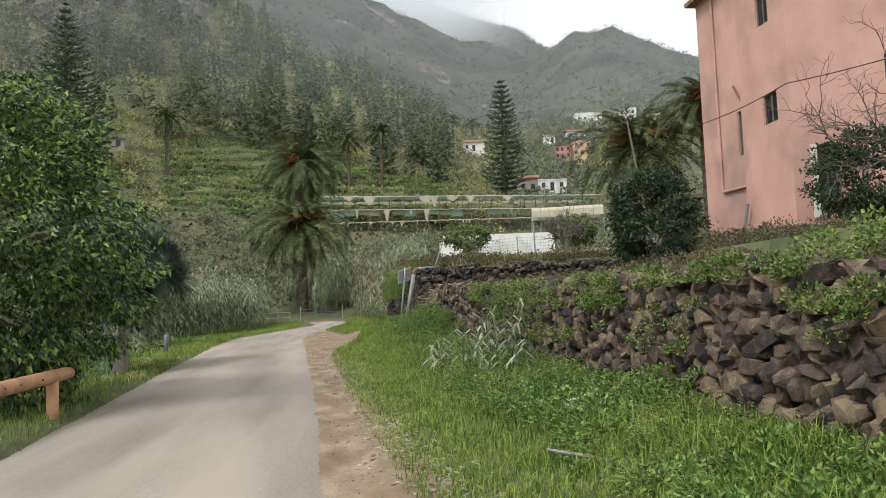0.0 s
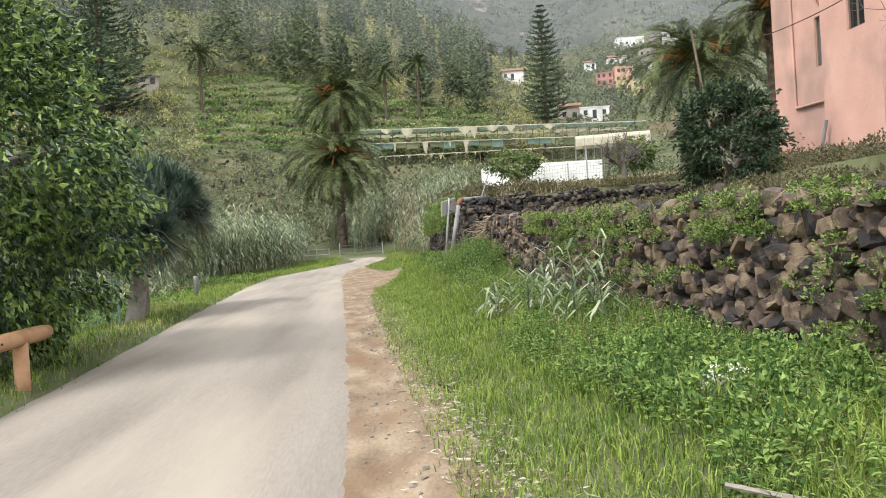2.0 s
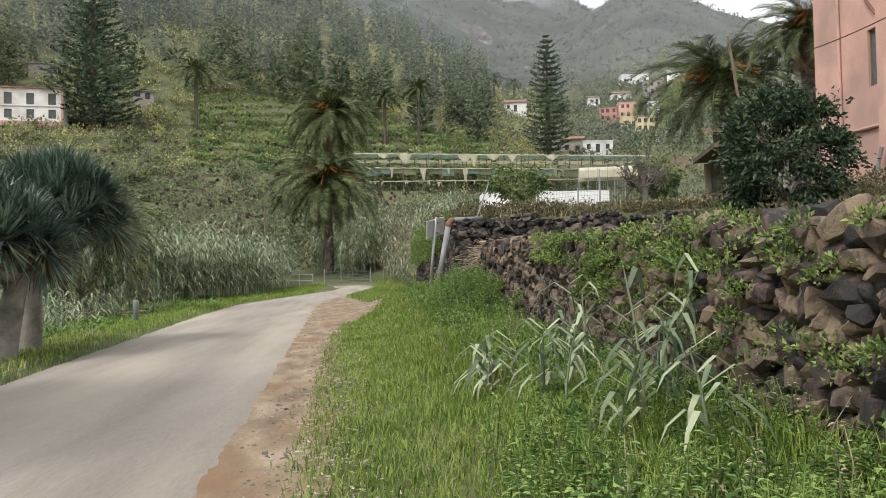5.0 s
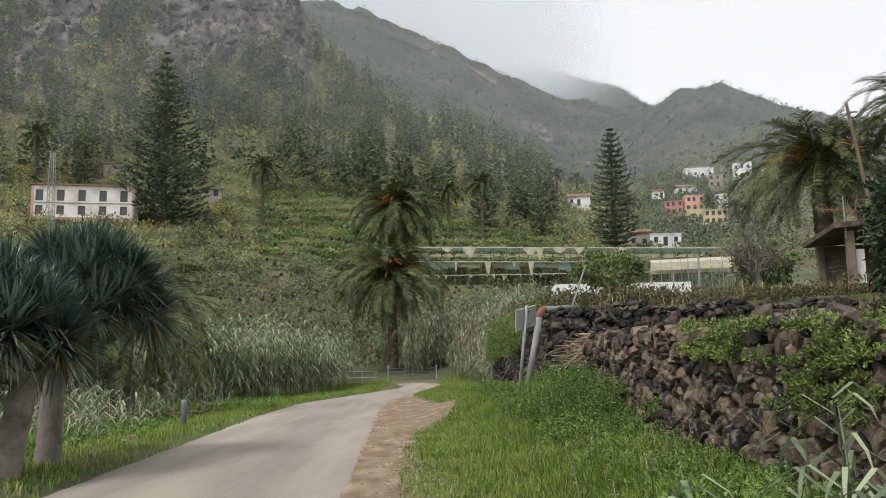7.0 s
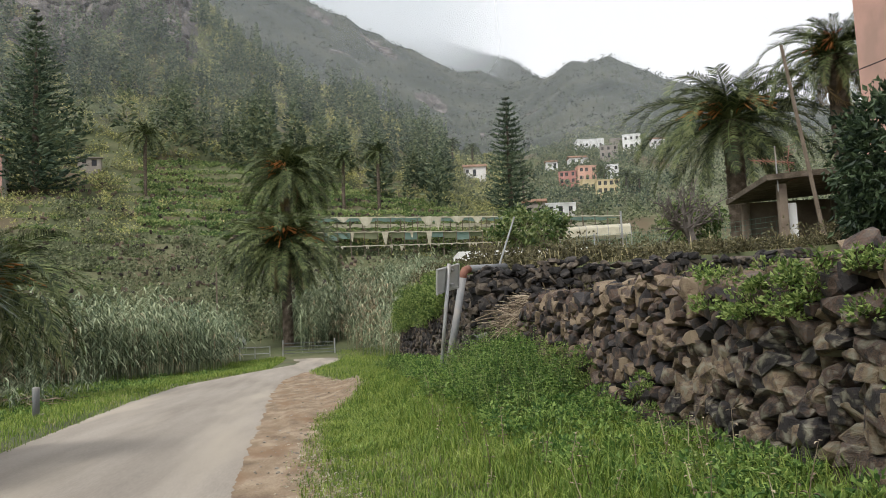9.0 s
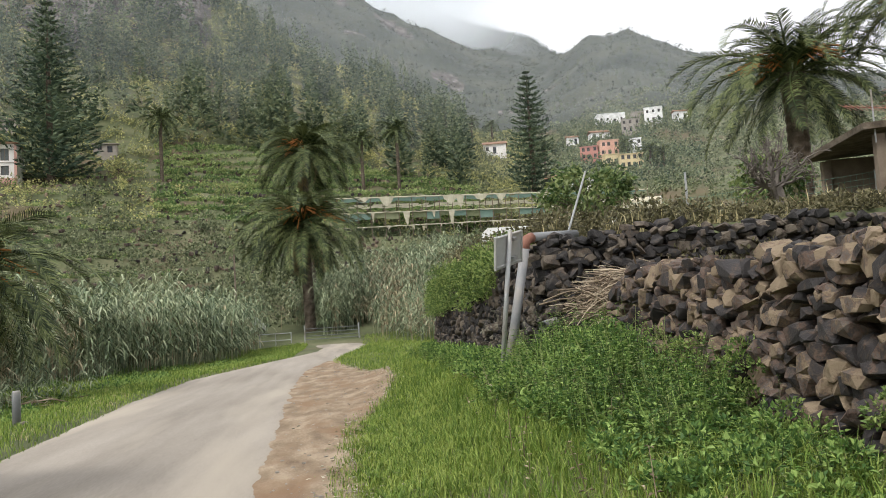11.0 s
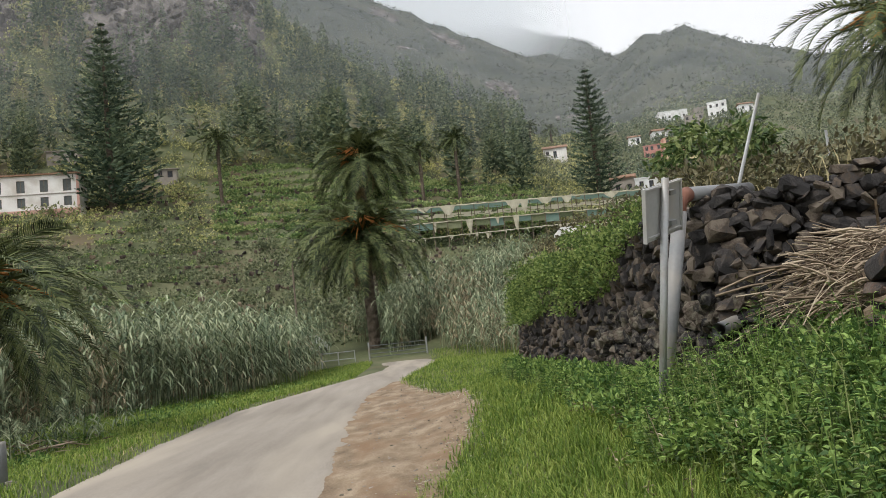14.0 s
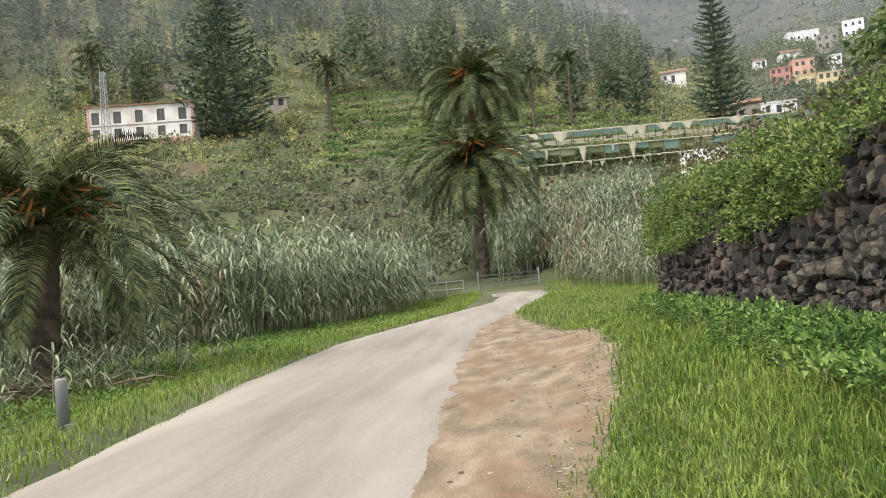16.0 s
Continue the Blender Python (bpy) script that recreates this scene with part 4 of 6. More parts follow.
reeds, dry = Soup(), Soup()
for _ in range(5600):
    x = rr_.uniform(-40, 9)
    y = reed_front(x) + abs(rr_.normal()) * 8
    if abs(x + 4.2) < 2.0 and y < 82:
        continue
    z = float(land(x, y)) - 0.05
    patch = math.sin(x * 0.9 + 1.0) + math.sin(x * 0.37)
    tan = rr_.rand() < (0.75 if 1.5 < x < 5 else 0.16 if patch < 0.7 else 0.4)
    cane(dry if tan else reeds, (x, y, z), rr_.uniform(2.6, 4.4) * (0.8 if tan else 1.0) * float(0.88 + 0.28 * wavy(x, y, 9.0, 3)), rr_, 4 if tan else 9, 0.4, 0.8, 0.085)
for _ in range(900):
    x, y = rr_.uniform(1.2, 13), rr_.uniform(62, 80)
    if x < np.interp(y, [62, 70, 74, 76], [4.5, 2.6, 1.2, -3]) or x > wall_line(y) + 0.5:
        continue
    cane(dry if rr_.rand() < 0.3 else reeds, (x, y, float(land(x, y)) - 0.05), rr_.uniform(1.6, 3.4), rr_, 7, 0.4, 0.7, 0.075)
for _ in range(220):
    x, y = rr_.uniform(-16, -7.5), 0
    y = rr_.uniform(30, 47)
    if x > road_left(y) - 2.6 or y > reed_front(x):
        continue
    cane(reeds, (x, y, float(land(x, y)) - 0.03), rr_.uniform(0.5, 1.3), rr_, 7, 0.6, 0.5, 0.05)
stuff("reed_bed", reeds, M["reed"], "dense bed of tall grey-green giant reeds beyond the lane", "reeds")
stuff("dry_reeds", dry, M["cane"], "dry tan reed canes standing among the green ones", "reeds")


# ---- palms ----
def frond_mesh(name, bend, leaflets, rng, mat, thick=0.012, wide=0.02):
    """A palm frond of unit length, along x and bending down in z."""
    s = Soup()
    k = np.linspace(0, 1, 12)
    th = -bend * k**1.4
    step = np.diff(k, prepend=0)
    x, z = np.cumsum(np.cos(th) * step), np.cumsum(np.sin(th) * step)
    tube(s, np.stack([x, 0 * x, z], 1), np.interp(k, [0, 0.2, 1], [thick * 1.6, thick, thick * 0.2]), 4, False)
    for q in np.linspace(0.10, 0.99, leaflets):
        o = np.array([np.interp(q, k, x), 0, np.interp(q, k, z)])
        t = -bend * q**1.4
        ahead = np.array([math.cos(t), 0, math.sin(t)])
        up = np.array([-math.sin(t), 0, math.cos(t)])
        ln = 0.13 * math.sin(math.pi * min(1, 0.12 + 0.86 * q)) ** 0.55 * rng.uniform(0.85, 1.1) + 0.012
        for sgn in (-1, 1):
            d = ahead * (0.45 + 0.5 * q) + np.array([0, sgn, 0]) * 0.85 + up * rng.uniform(0.05, 0.45)
            d /= np.linalg.norm(d)
            a1 = o + d * ln * 0.5
            a2 = o + d * ln * 0.98 - np.array([0, 0, ln * 0.28])
            wv = ahead * wide * 0.5
            s.add([o - wv * 0.5, o + wv * 0.5, a1 + wv, a1 - wv, a2], [(0, 1, 2, 3)], [(3, 2, 4)])
    return s.mesh(name, mat)


prng = np.random.RandomState(31)
FRONDS = [frond_mesh("frond", b, 58, prng, M["frond"], 0.009, 0.013) for b in (0.7, 1.2, 1.6, 2.0)]
FRONDS_DRY = [frond_mesh("frond", 2.2, 40, prng, M["frond_dry"], 0.008, 0.017)]
FRONDS_FAR = [frond_mesh("frond", b, 20, prng, M["frond"], 0.012, 0.045) for b in (0.5, 1.0, 1.5, 1.95)]


def palm(label, x, y, z, height, radius, fronds, seed, lean=0.0, far=False, trunk_r=0.32, fruit=True, lift=85, low=-58, group="date palms"):
    """A date palm: scarred trunk, arching fronds, orange fruit stalks."""
    rng = np.random.RandomState(seed)
    t = thing("date_palm", label, "palm tree", x, y, z, group=group)
    s = Soup()
    k = np.linspace(0, 1, 4 + int(height / 0.22))
    ring = 1 + 0.10 * (np.arange(len(k)) % 2)
    tube(s, np.stack([lean * k**2 * height, 0 * k, k * height - 0.2], 1), trunk_r * np.interp(k, [0, 0.1, 0.8, 1], [1.25, 1, 1.0, 1.35]) * ring, 12)
    put("trunk", s, M["bark"], t, "rough brown trunk ringed with old leaf scars")
    head = Matrix.Translation((lean * height, 0, height - 0.1))
    bank = FRONDS_FAR if far else FRONDS
    for i in range(fronds):
        q = (i + 0.5) / fronds
        el = lift + (low - lift) * q**1.25 + rng.normal() * 5
        az = i * 137.5 + rng.normal() * 12
        size = radius * rng.uniform(0.9, 1.12) * (0.82 + 0.25 * math.sin(math.pi * q))
        kind_ = rng.choice([2, 3]) if el > 12 else 1 if el > -15 else 0
        if el > 58:
            size *= 0.8
        me = bank[kind_]
        if not far and el < -38 and rng.rand() < 0.35:
            me = FRONDS_DRY[0]
        ob = new("frond", me)
        ob.parent = t
        ob.matrix_local = head @ pose(0, 0, 0, 0, 0, az) @ pose(trunk_r * 0.5, 0, 0, 0, -el, 0) @ pose(0, 0, 0, rng.normal() * 14) @ Matrix.Diagonal((size, size, size, 1))
    if fruit:
        for i in range(6 if not far else 3):
            s = Soup()
            az, ln = rng.uniform(0, 6.28), radius * rng.uniform(0.28, 0.42)
            d = np.array([math.cos(az), math.sin(az), 0])
            for _ in range(7):
                dd = d + rng.normal(size=3) * 0.22
                tube(s, [d * 0.1, dd * ln * 0.55 + [0, 0, 0.35 * ln], dd * ln + [0, 0, 0.12 * ln]], [0.035, 0.03, 0.045], 4, False)
            put("fruit_stalk", s, M["fruitstalk"], t, "bunch of orange fruit stalks", at=head @ pose(0, 0, 0.1))
    return t


palm("large date palm with drooping green fronds and orange fruit stalks", -3.2, 79.6, float(land(-3.2, 79.6)), 8.1, 5.7, 118, 1, -0.03, trunk_r=0.38)
palm("tall date palm with bushy crown rising behind the reeds", -3.6, 93.5, float(land(-3.6, 93.5)), 16.0 - float(land(-3.6, 93.5)) + 1.8, 5.6, 104, 2, trunk_r=0.38)
palm("short date palm with long arching fronds beside the reeds", -11.4, 41.5, float(land(-11.4, 41.5)), 4.0, 4.3, 70, 3, 0.05, trunk_r=0.34, lift=80, low=-42)
palm("broad date palm with long feathery fronds behind the terrace", 18.2, 48.0, float(land(18.2, 48.0)), 10.7 - float(land(18.2, 48.0)), 4.6, 74, 4, trunk_r=0.4, low=-45)
palm("tall date palm beside the pink building", 20.6, 43.6, float(land(20.6, 43.6)), 12.2 - float(land(20.6, 43.6)), 3.2, 76, 5, trunk_r=0.36, low=-55)
for az, el, elc, rad, first in ((-25.5, 0.205, 0.262, 3.0, 120), (-11.6, 0.168, 0.237, 3.3, 120), (0.95, 0.15, 0.211, 2.9, 100), (3.28, 0.15, 0.2175, 3.0, 100), (6.7, 0.215, 0.246, 3.2, 160), (6.25, 0.22, 0.243, 2.8, 160),
                                (8.4, 0.203, 0.2286, 2.8, 160), (9.75, 0.20, 0.2226, 2.6, 160), (18.4, 0.163, 0.186, 2.9, 160), (19.8, 0.15, 0.1755, 3.0, 160), (13.0, 0.14, 0.189, 3.0, 120), (20.6, 0.15, 0.172, 2.6, 160)):
    x, y, z, r = on_slope(az, el, first)
    palm("slender date palm on the far slope", x, y, z, (elc - el) * r + 0.3, rad * 1.35, 42, int(100 + az * 7) % 997, far=True, trunk_r=0.3, fruit=False, lift=80, low=-55, group="date palms on the slope")


# ---- dragon trees ----
def dragon_tree(label, x, y, trunk_h, trunk_r, centre, spread, heads, seed, lean):
    """A ringed pale trunk, short forks and a dome of spiky rosettes."""
    rng = np.random.RandomState(seed)
    z = float(land(x, y))
    t = thing("dragon_tree", label, "dragon tree", x, y, z, group="dragon trees by the lane")
    s = Soup()
    k = np.linspace(0, 1, 40)
    tube(s, np.stack([lean[0] * k, lean[1] * k, k * trunk_h - 0.1], 1), trunk_r * np.interp(k, [0, 0.06, 0.2, 1], [1.3, 1.1, 1.0, 0.88]) * (1 + 0.02 * np.sin(k * 150)), 16)
    put("trunk", s, M["bark_grey"], t, "smooth ringed pale grey trunk", smooth=True)
    for i in range(heads):
        a = i * 2.4 + rng.uniform(-0.3, 0.3)
        q = math.sqrt((i + 0.5) / heads)
        h = np.array(centre) + np.array(spread) * [q * math.cos(a), q * math.sin(a), 0.9 * (1 - 1.9 * q * q) + rng.normal() * 0.1]
        fork = np.array([lean[0] * 0.93, lean[1] * 0.93, trunk_h - 0.25])
        b = Soup()
        tube(b, [fork, (fork + h) / 2 + [0, 0, -0.1], h], [trunk_r * 0.5, trunk_r * 0.36, trunk_r * 0.3], 8)
        put("branch", b, M["bark_grey"], t, smooth=True)
        n = 300
        out = unit(h - fork) * 0.55
        d = unit(unit(rng.normal(size=(n, 3))) + out + [0, 0, 0.1])
        ln = rng.uniform(0.55, 0.95, n)[:, None]
        o = h + d * 0.07 + rng.normal(size=(n, 3)) * 0.03
        side = unit(np.cross(d, [0, 0, 1.0]) + 1e-6) * 0.02
        drop = np.array([0, 0, 1.0]) * ln
        m1, m2 = o + d * ln * 0.5 - drop * 0.02, o + d * ln - drop * 0.14
        v = np.stack([o - side * 0.7, o + side * 0.7, m1 + side, m1 - side, m2], 1).reshape(-1, 3)
        f = np.arange(n)[:, None] * 5
        put("rosette", Soup().add(v, f + [0, 1, 2, 3], f + [3, 2, 4]), M["dragon"], t, "dense rosette of stiff dark blue-green leaves")
        n = 45
        d = unit(np.stack([rng.normal(size=n), rng.normal(size=n), -0.9 - rng.rand(n)], 1) * [1, 1, 0.7])
        leaves(b := Soup(), h + d * 0.1, d, rng.uniform(0.35, 0.6, n), 0.035, rng, 0.05)
        put("dead_leaves", b, M["dragontip"], t, "yellowed drooping leaves under the rosette")
    return t


dragon_tree("dragon tree with pale grey trunk and tall spiky crown", -6.13, 24.05, 1.95, 0.2, (0.4, 0.2, 2.95), (1.15, 0.95, 0.6), 24, 5, (0.05, 0))
dragon_tree("leaning dragon tree with pale trunk and low spiky blue-green crown", -5.65, 21.6, 1.6, 0.2, (-0.35, 0.1, 2.2), (1.1, 0.95, 0.5), 24, 6, (0.28, 0))


t = thing("garden_fence", "green wire mesh fence with thin green posts", "fence", 0, 0, 0)
fz = [(-5.62, 20.5), (-7.5, 21.6), (-9.4, 22.7)]
for a, b in fz:
    s = Soup()
    tube(s, [(a, b, float(land(a, b)) - 0.2), (a, b, float(land(a, b)) + 1.15)], 0.025, 8)
    put("post", s, M["greenpaint"], t)
for (a, b), (c, d) in zip(fz[:-1], fz[1:]):
    s = Soup()
    za, zc = float(land(a, b)), float(land(c, d))
    for q in np.linspace(0.08, 1.08, 21):
        tube(s, [(a, b, za + q), (c, d, zc + q)], 0.003, 3, False)
    for q in np.linspace(0, 1, 44):
        tube(s, [(a + (c - a) * q, b + (d - b) * q, za + (zc - za) * q + 0.08), (a + (c - a) * q, b + (d - b) * q, za + (zc - za) * q + 1.08)], 0.003, 3, False)
    put("mesh_wire", s, M["greenpaint"], t, "thin green wire mesh")


# ---- broadleaf trees and bushes ----
def leafy_tree(name, label, category, x, y, z, centre_h, rx, ry, rz, clump_n, per, leaf, mat, seed, trunk_r=0.16, bark="bark_grey", hang=0.3, lumps=0.18):
    """Trunk, limbs and a crown of many leaf sprays with an uneven outline."""
    rng = np.random.RandomState(seed)
    t = thing(name, label, category, x, y, z)
    s = Soup()
    tube(s, [(0, 0, -0.15), (0.05, 0, centre_h * 0.3), (0.0, 0.05, centre_h * 0.75)], [trunk_r * 1.3, trunk_r, trunk_r * 0.8], 10)
    put("trunk", s, M[bark], t, smooth=True)
    d = unit(rng.normal(size=(clump_n, 3)))
    bulge = 1 + lumps * wavy(d[:, 0] * 4 + seed, d[:, 1] * 4 + d[:, 2] * 5, 3.0, 3)
    c = d * (bulge * rng.uniform(0.70, 1.0, clump_n))[:, None] * [rx, ry, rz] + [0, 0, centre_h]
    limbs = Soup()
    for k in rng.choice(clump_n, min(14, clump_n), False):
        a = np.array([0, 0, centre_h * rng.uniform(0.4, 0.75)])
        tube(limbs, [a, (a + c[k]) / 2 + [0, 0, 0.1 * rz], c[k] * 0.95 + a * 0.05], [trunk_r * 0.5, trunk_r * 0.28, trunk_r * 0.08], 5, False)
    put("limb", limbs, M[bark], t)
    cr = Soup()
    n = clump_n * per
    cc, dd = np.repeat(c, per, 0), np.repeat(d, per, 0)
    spread = 0.30 * (rx + rz) / 2 * 8 / max(8, clump_n**0.5)
    pos = cc + rng.normal(size=(n, 3)) * spread * [0.52, 0.52, 0.34] + dd * rng.uniform(-0.3, 0.3, (n, 1)) * spread
    ln = leaf * rng.uniform(0.6, 1.25, n)
    leaves(cr, pos, dd * 0.7 + rng.normal(size=(n, 3)) * 0.6 - [0, 0, hang], ln, ln * 0.5, rng)
    put("crown", cr, M[mat], t)
    return t


leafy_tree("ficus_tree", "dense dark green ficus tree hanging low behind the railing", "tree", -6.25, 13.6, float(land(-6.25, 13.6)), 3.0, 3.15, 3.3, 2.8, 520, 110, 0.125, "ficus", 7, 0.2, hang=0.55, lumps=0.3)
leafy_tree("evergreen_tree", "dense dark evergreen tree beside the pink building", "tree", 10.5, 26.1, float(land(10.5, 26.1)), 3.75 - float(land(10.5, 26.1)), 1.5, 1.4, 1.75, 190, 60, 0.16, "darkleaf", 8, 0.16)
leafy_tree("citrus_tree", "small citrus tree with broad green leaves on the terrace", "tree", 5.5, 34.6, float(land(5.5, 34.6)), 4.25 - float(land(5.5, 34.6)), 1.0, 0.9, 0.5, 60, 36, 0.15, "citrus", 9, 0.05, "bark", 0.4, 0.3)
leafy_tree("citrus_tree", "small citrus tree on the terrace near the wire fence", "tree", 10.8, 36.5, float(land(10.8, 36.5)), 1.4, 0.8, 0.8, 0.65, 50, 36, 0.17, "citrus", 10, 0.05, "bark", 0.6, 0.3)
leafy_tree("shrub", "sprawling green shrub climbing the building's corner", "shrub", 18.9, 27.4, float(land(18.9, 27.4)), 2.3, 1.8, 1.3, 1.9, 130, 55, 0.17, "darkleaf", 12, 0.1)
leafy_tree("shrub", "bright green leafy shrub on top of the stone wall", "shrub", 3.75, 4.3, float(land(3.75, 4.3)), 0.1, 0.3, 0.42, 0.24, 30, 60, 0.05, "vine", 13, 0.03, "twig")


# ---- the far slopes: scrub, pines and terraces (too many to count) ----
frng = np.random.RandomState(77)


def polar(n, az0, az1, r0, r1, rng):
    az, r = np.radians(rng.uniform(az0, az1, n)), np.sqrt(rng.uniform(r0**2, r1**2, n))
    x, y = C[0] + r * np.sin(az), C[1] + r * np.cos(az)
    return np.stack([x, y, land(x, y)], 1), r, np.degrees(az)


def rocky(p, r, az):
    """The bare cliffs, where nothing grows."""
    d = p[:, 2] - C[2]
    return (r > 235) & (r < 420) & (az < -8.5) & (wavy(p[:, 0], p[:, 1], 60) + (d / r - 0.335) * 9 > 0.25)


def bushes(s, p, size, count, leaf, rng):
    n = len(p)
    size = np.broadcast_to(size, (n,))
    c = np.repeat(p + np.stack([0 * size, 0 * size, size * 0.45], 1), count, 0)
    rr = np.repeat(size, count)[:, None]
    d = unit(rng.normal(size=(n * count, 3)) * [1, 1, 0.8])
    pos = c + d * rr * rng.uniform(0.35, 0.8, (n * count, 1))
    ln = leaf * np.repeat(size, count) * rng.uniform(0.6, 1.2, n * count)
    leaves(s, pos, d + rng.normal(size=(n * count, 3)) * 0.5, ln, ln * 0.75, rng)


s = Soup()
p, r, az = polar(10500, -42, 12, 125, 350, frng)
k = ~rocky(p, r, az) & ~((r < 186) & (az > -12) & (az < 8) & (wavy(p[:, 0], p[:, 1], 26, 3) < 0.35))
bushes(s, p[k], frng.uniform(0.7, 2.0, k.sum()) * np.interp(r[k], [140, 300], [0.8, 1.3]), 36, 0.30, frng)
stuff("hill_scrub", s, M["shrub"], "olive green scrub covering the valley side", "bushes")
s = Soup()
p, r, az = polar(6500, 8, 50, 120, 430, frng)
bushes(s, p, frng.uniform(0.7, 2.2, len(p)) * np.interp(r, [120, 400], [0.7, 1.4]), 18, 0.45, frng)
stuff("hill_scrub", s, M["scrub"], "grey-green scrub around the village hill", "bushes")
s = Soup()
p, r, az = polar(11000, -16, 45, 420, 1150, frng)
bushes(s, p, frng.uniform(0.9, 2.6, len(p)) * np.interp(r, [420, 1100], [0.9, 1.4]), 9, 0.6, frng)
stuff("mountain_scrub", s, M["farscrub"], "dark scrub on the distant mountains", "bushes")
s = Soup()
p, r, az = polar(3400, -40, 9, 74, 150, frng)
k = (p[:, 1] > reed_front(np.clip(p[:, 0], -40, 10)) + 12) & (wavy(p[:, 0], p[:, 1], 22, 3) > np.interp(r, [74, 110, 130, 150], [-1, -0.6, 0.2, 0.4]))
bushes(s, p[k], frng.uniform(0.6, 1.6, k.sum()), 40, 0.30, frng)
p, r, az = polar(500, 9, 45, 62, 125, frng)
bushes(s, p, frng.uniform(0.5, 1.3, len(p)), 26, 0.42, frng)
stuff("thicket", s, M["scrub"], "brown-green thicket on the bank behind the reeds", "bushes")
s = Soup()
p, r, az = polar(9000, -12, 8.5, 136, 186, frng)
q = p[:, 2] / 2.3
k = (q - np.floor(q) < 0.6) | (frng.rand(len(p)) < 0.25)
bushes(s, p[k], frng.uniform(0.35, 0.75, k.sum()), 14, 0.7, frng)
p, r, az = polar(5200, -38, -11, 88, 180, frng)
q = p[:, 2] / 2.7
k = (q - np.floor(q) < 0.35) & (wavy(p[:, 0], p[:, 1], 30, 2) > -0.3)
bushes(s, p[k], frng.uniform(0.25, 0.6, k.sum()), 12, 0.7, frng)
stuff("terrace_crops", s, M["crop"], "rows of green crops and grass on the cultivated terraces", "crops")


def pine_soup(s, p, h, rng, tiers=17, per=13):
    """Slender pines: drooping tufts in whorls, thinning to a ragged tip."""
    n = tiers * per
    for o, hh in zip(p, h):
        w = hh * rng.uniform(0.13, 0.2)
        z = np.repeat(np.linspace(0.12, 0.98, tiers), per) + rng.normal(size=n) * 0.015
        a = rng.uniform(0, 6.28, n)
        rad = w * np.clip(1.08 - z, 0.03, 1) ** 0.8 * rng.uniform(0.55, 1.2, n)
        q = rng.uniform(0.25, 0.75, n)
        d = np.stack([np.cos(a), np.sin(a), rng.uniform(-0.2, 0.7, n)], 1)
        base = o + np.stack([np.cos(a) * rad * q, np.sin(a) * rad * q, z * hh], 1)
        leaves(s, base, d, rad * 0.55 + 0.25, rad * 0.26 + 0.16, rng, 0.1)


s = Soup()
p, r, az = polar(900, -40, 8, 180, 322, frng)
k = ~rocky(p, r, az) & (wavy(p[:, 0], p[:, 1], 40, 3) > -0.2)
pine_soup(s, p[k], frng.uniform(8, 19, k.sum()) * np.interp(r[k], [250, 322], [1, 0.7]), frng)
p, r, az = polar(260, 8, 40, 300, 640, frng)
pine_soup(s, p, frng.uniform(4, 9, len(p)), frng, 8, 8)
stuff("pine_wood", s, M["pine"], "open wood of slender pines on the steep slope", "pine trees")


s = Soup()
p, r, az = polar(5200, -42, -9, 238, 345, frng)
for o in p[rocky(p, r, az)][:1600]:
    v, f = STONES[frng.randint(len(STONES))]
    s.add(v * frng.uniform(0.7, 3.0, 3) * [1, 1, 1.5] + o, tris=f)
stuff("cliff_rocks", s, M["crag"], "broken rock ledges of the grey cliff", "rocks")
s = Soup()
p, r, az = polar(420, 13.5, 23, 190, 400, frng)
bushes(s, p, frng.uniform(1.5, 3.4, len(p)), 40, 0.32, frng)
stuff("village_trees", s, M["pine"], "dark trees growing between the village houses", "trees")


def terrace_wall_stones():
    """Dry-stone faces of the far terraces."""
    s = Soup()
    p, r, az = polar(16000, -36, 8, 90, 184, frng)
    q = p[:, 2] / np.where(az > -11, 2.3, 2.7)
    f = q - np.floor(q)
    k = (f > 0.30) & (f < 0.97) & (frng.rand(len(p)) < 0.8)
    for o in p[k][:5200]:
        v, t = STONES[frng.randint(len(STONES))]
        s.add(v * frng.uniform(0.35, 0.7, 3) + o, tris=t)
    return s


# ---- araucarias ----
def araucaria(label, x, y, z, h, w, seed, power):
    rng = np.random.RandomState(seed)
    t = thing("araucaria", label, "conifer", x, y, z, group="araucarias")
    s = Soup()
    tube(s, [(0, 0, -0.5), (0, 0, h * 0.5), (0, 0, h)], [h * 0.02, h * 0.013, 0.05], 8)
    put("trunk", s, M["bark"], t)
    cr = Soup()
    for zz in np.linspace(0.05, 0.99, 22):
        reach = w * min(1.0, 0.62 + 2.2 * zz) * (1 - zz) ** power + 0.25
        n = 9
        a0 = rng.uniform(0, 6.28)
        for i in range(n):
            a = a0 + i * 6.28 / n + rng.normal() * 0.12
            rl = reach * rng.uniform(0.8, 1.08)
            d = np.array([math.cos(a), math.sin(a), 0])
            k = np.linspace(0.12, 1, 13)
            pts = d * (k * rl)[:, None] + np.array([0, 0, 1]) * (zz * h + rl * (-0.16 * k + 0.34 * k**2))[:, None]
            pp = np.repeat(pts, 3, 0)
            sd = np.array([-d[1], d[0], 0])
            dirs = d * 0.5 + sd * rng.choice([-1, 1], len(pp))[:, None] * rng.uniform(0.2, 1, len(pp))[:, None] + np.array([0, 0, 1]) * rng.uniform(-0.1, 0.5, len(pp))[:, None]
            leaves(cr, pp, dirs, 0.12 * rl + 0.3, 0.04 * rl + 0.1, rng, 0.1)
    put("crown", cr, M["araucaria"], t)
    return t


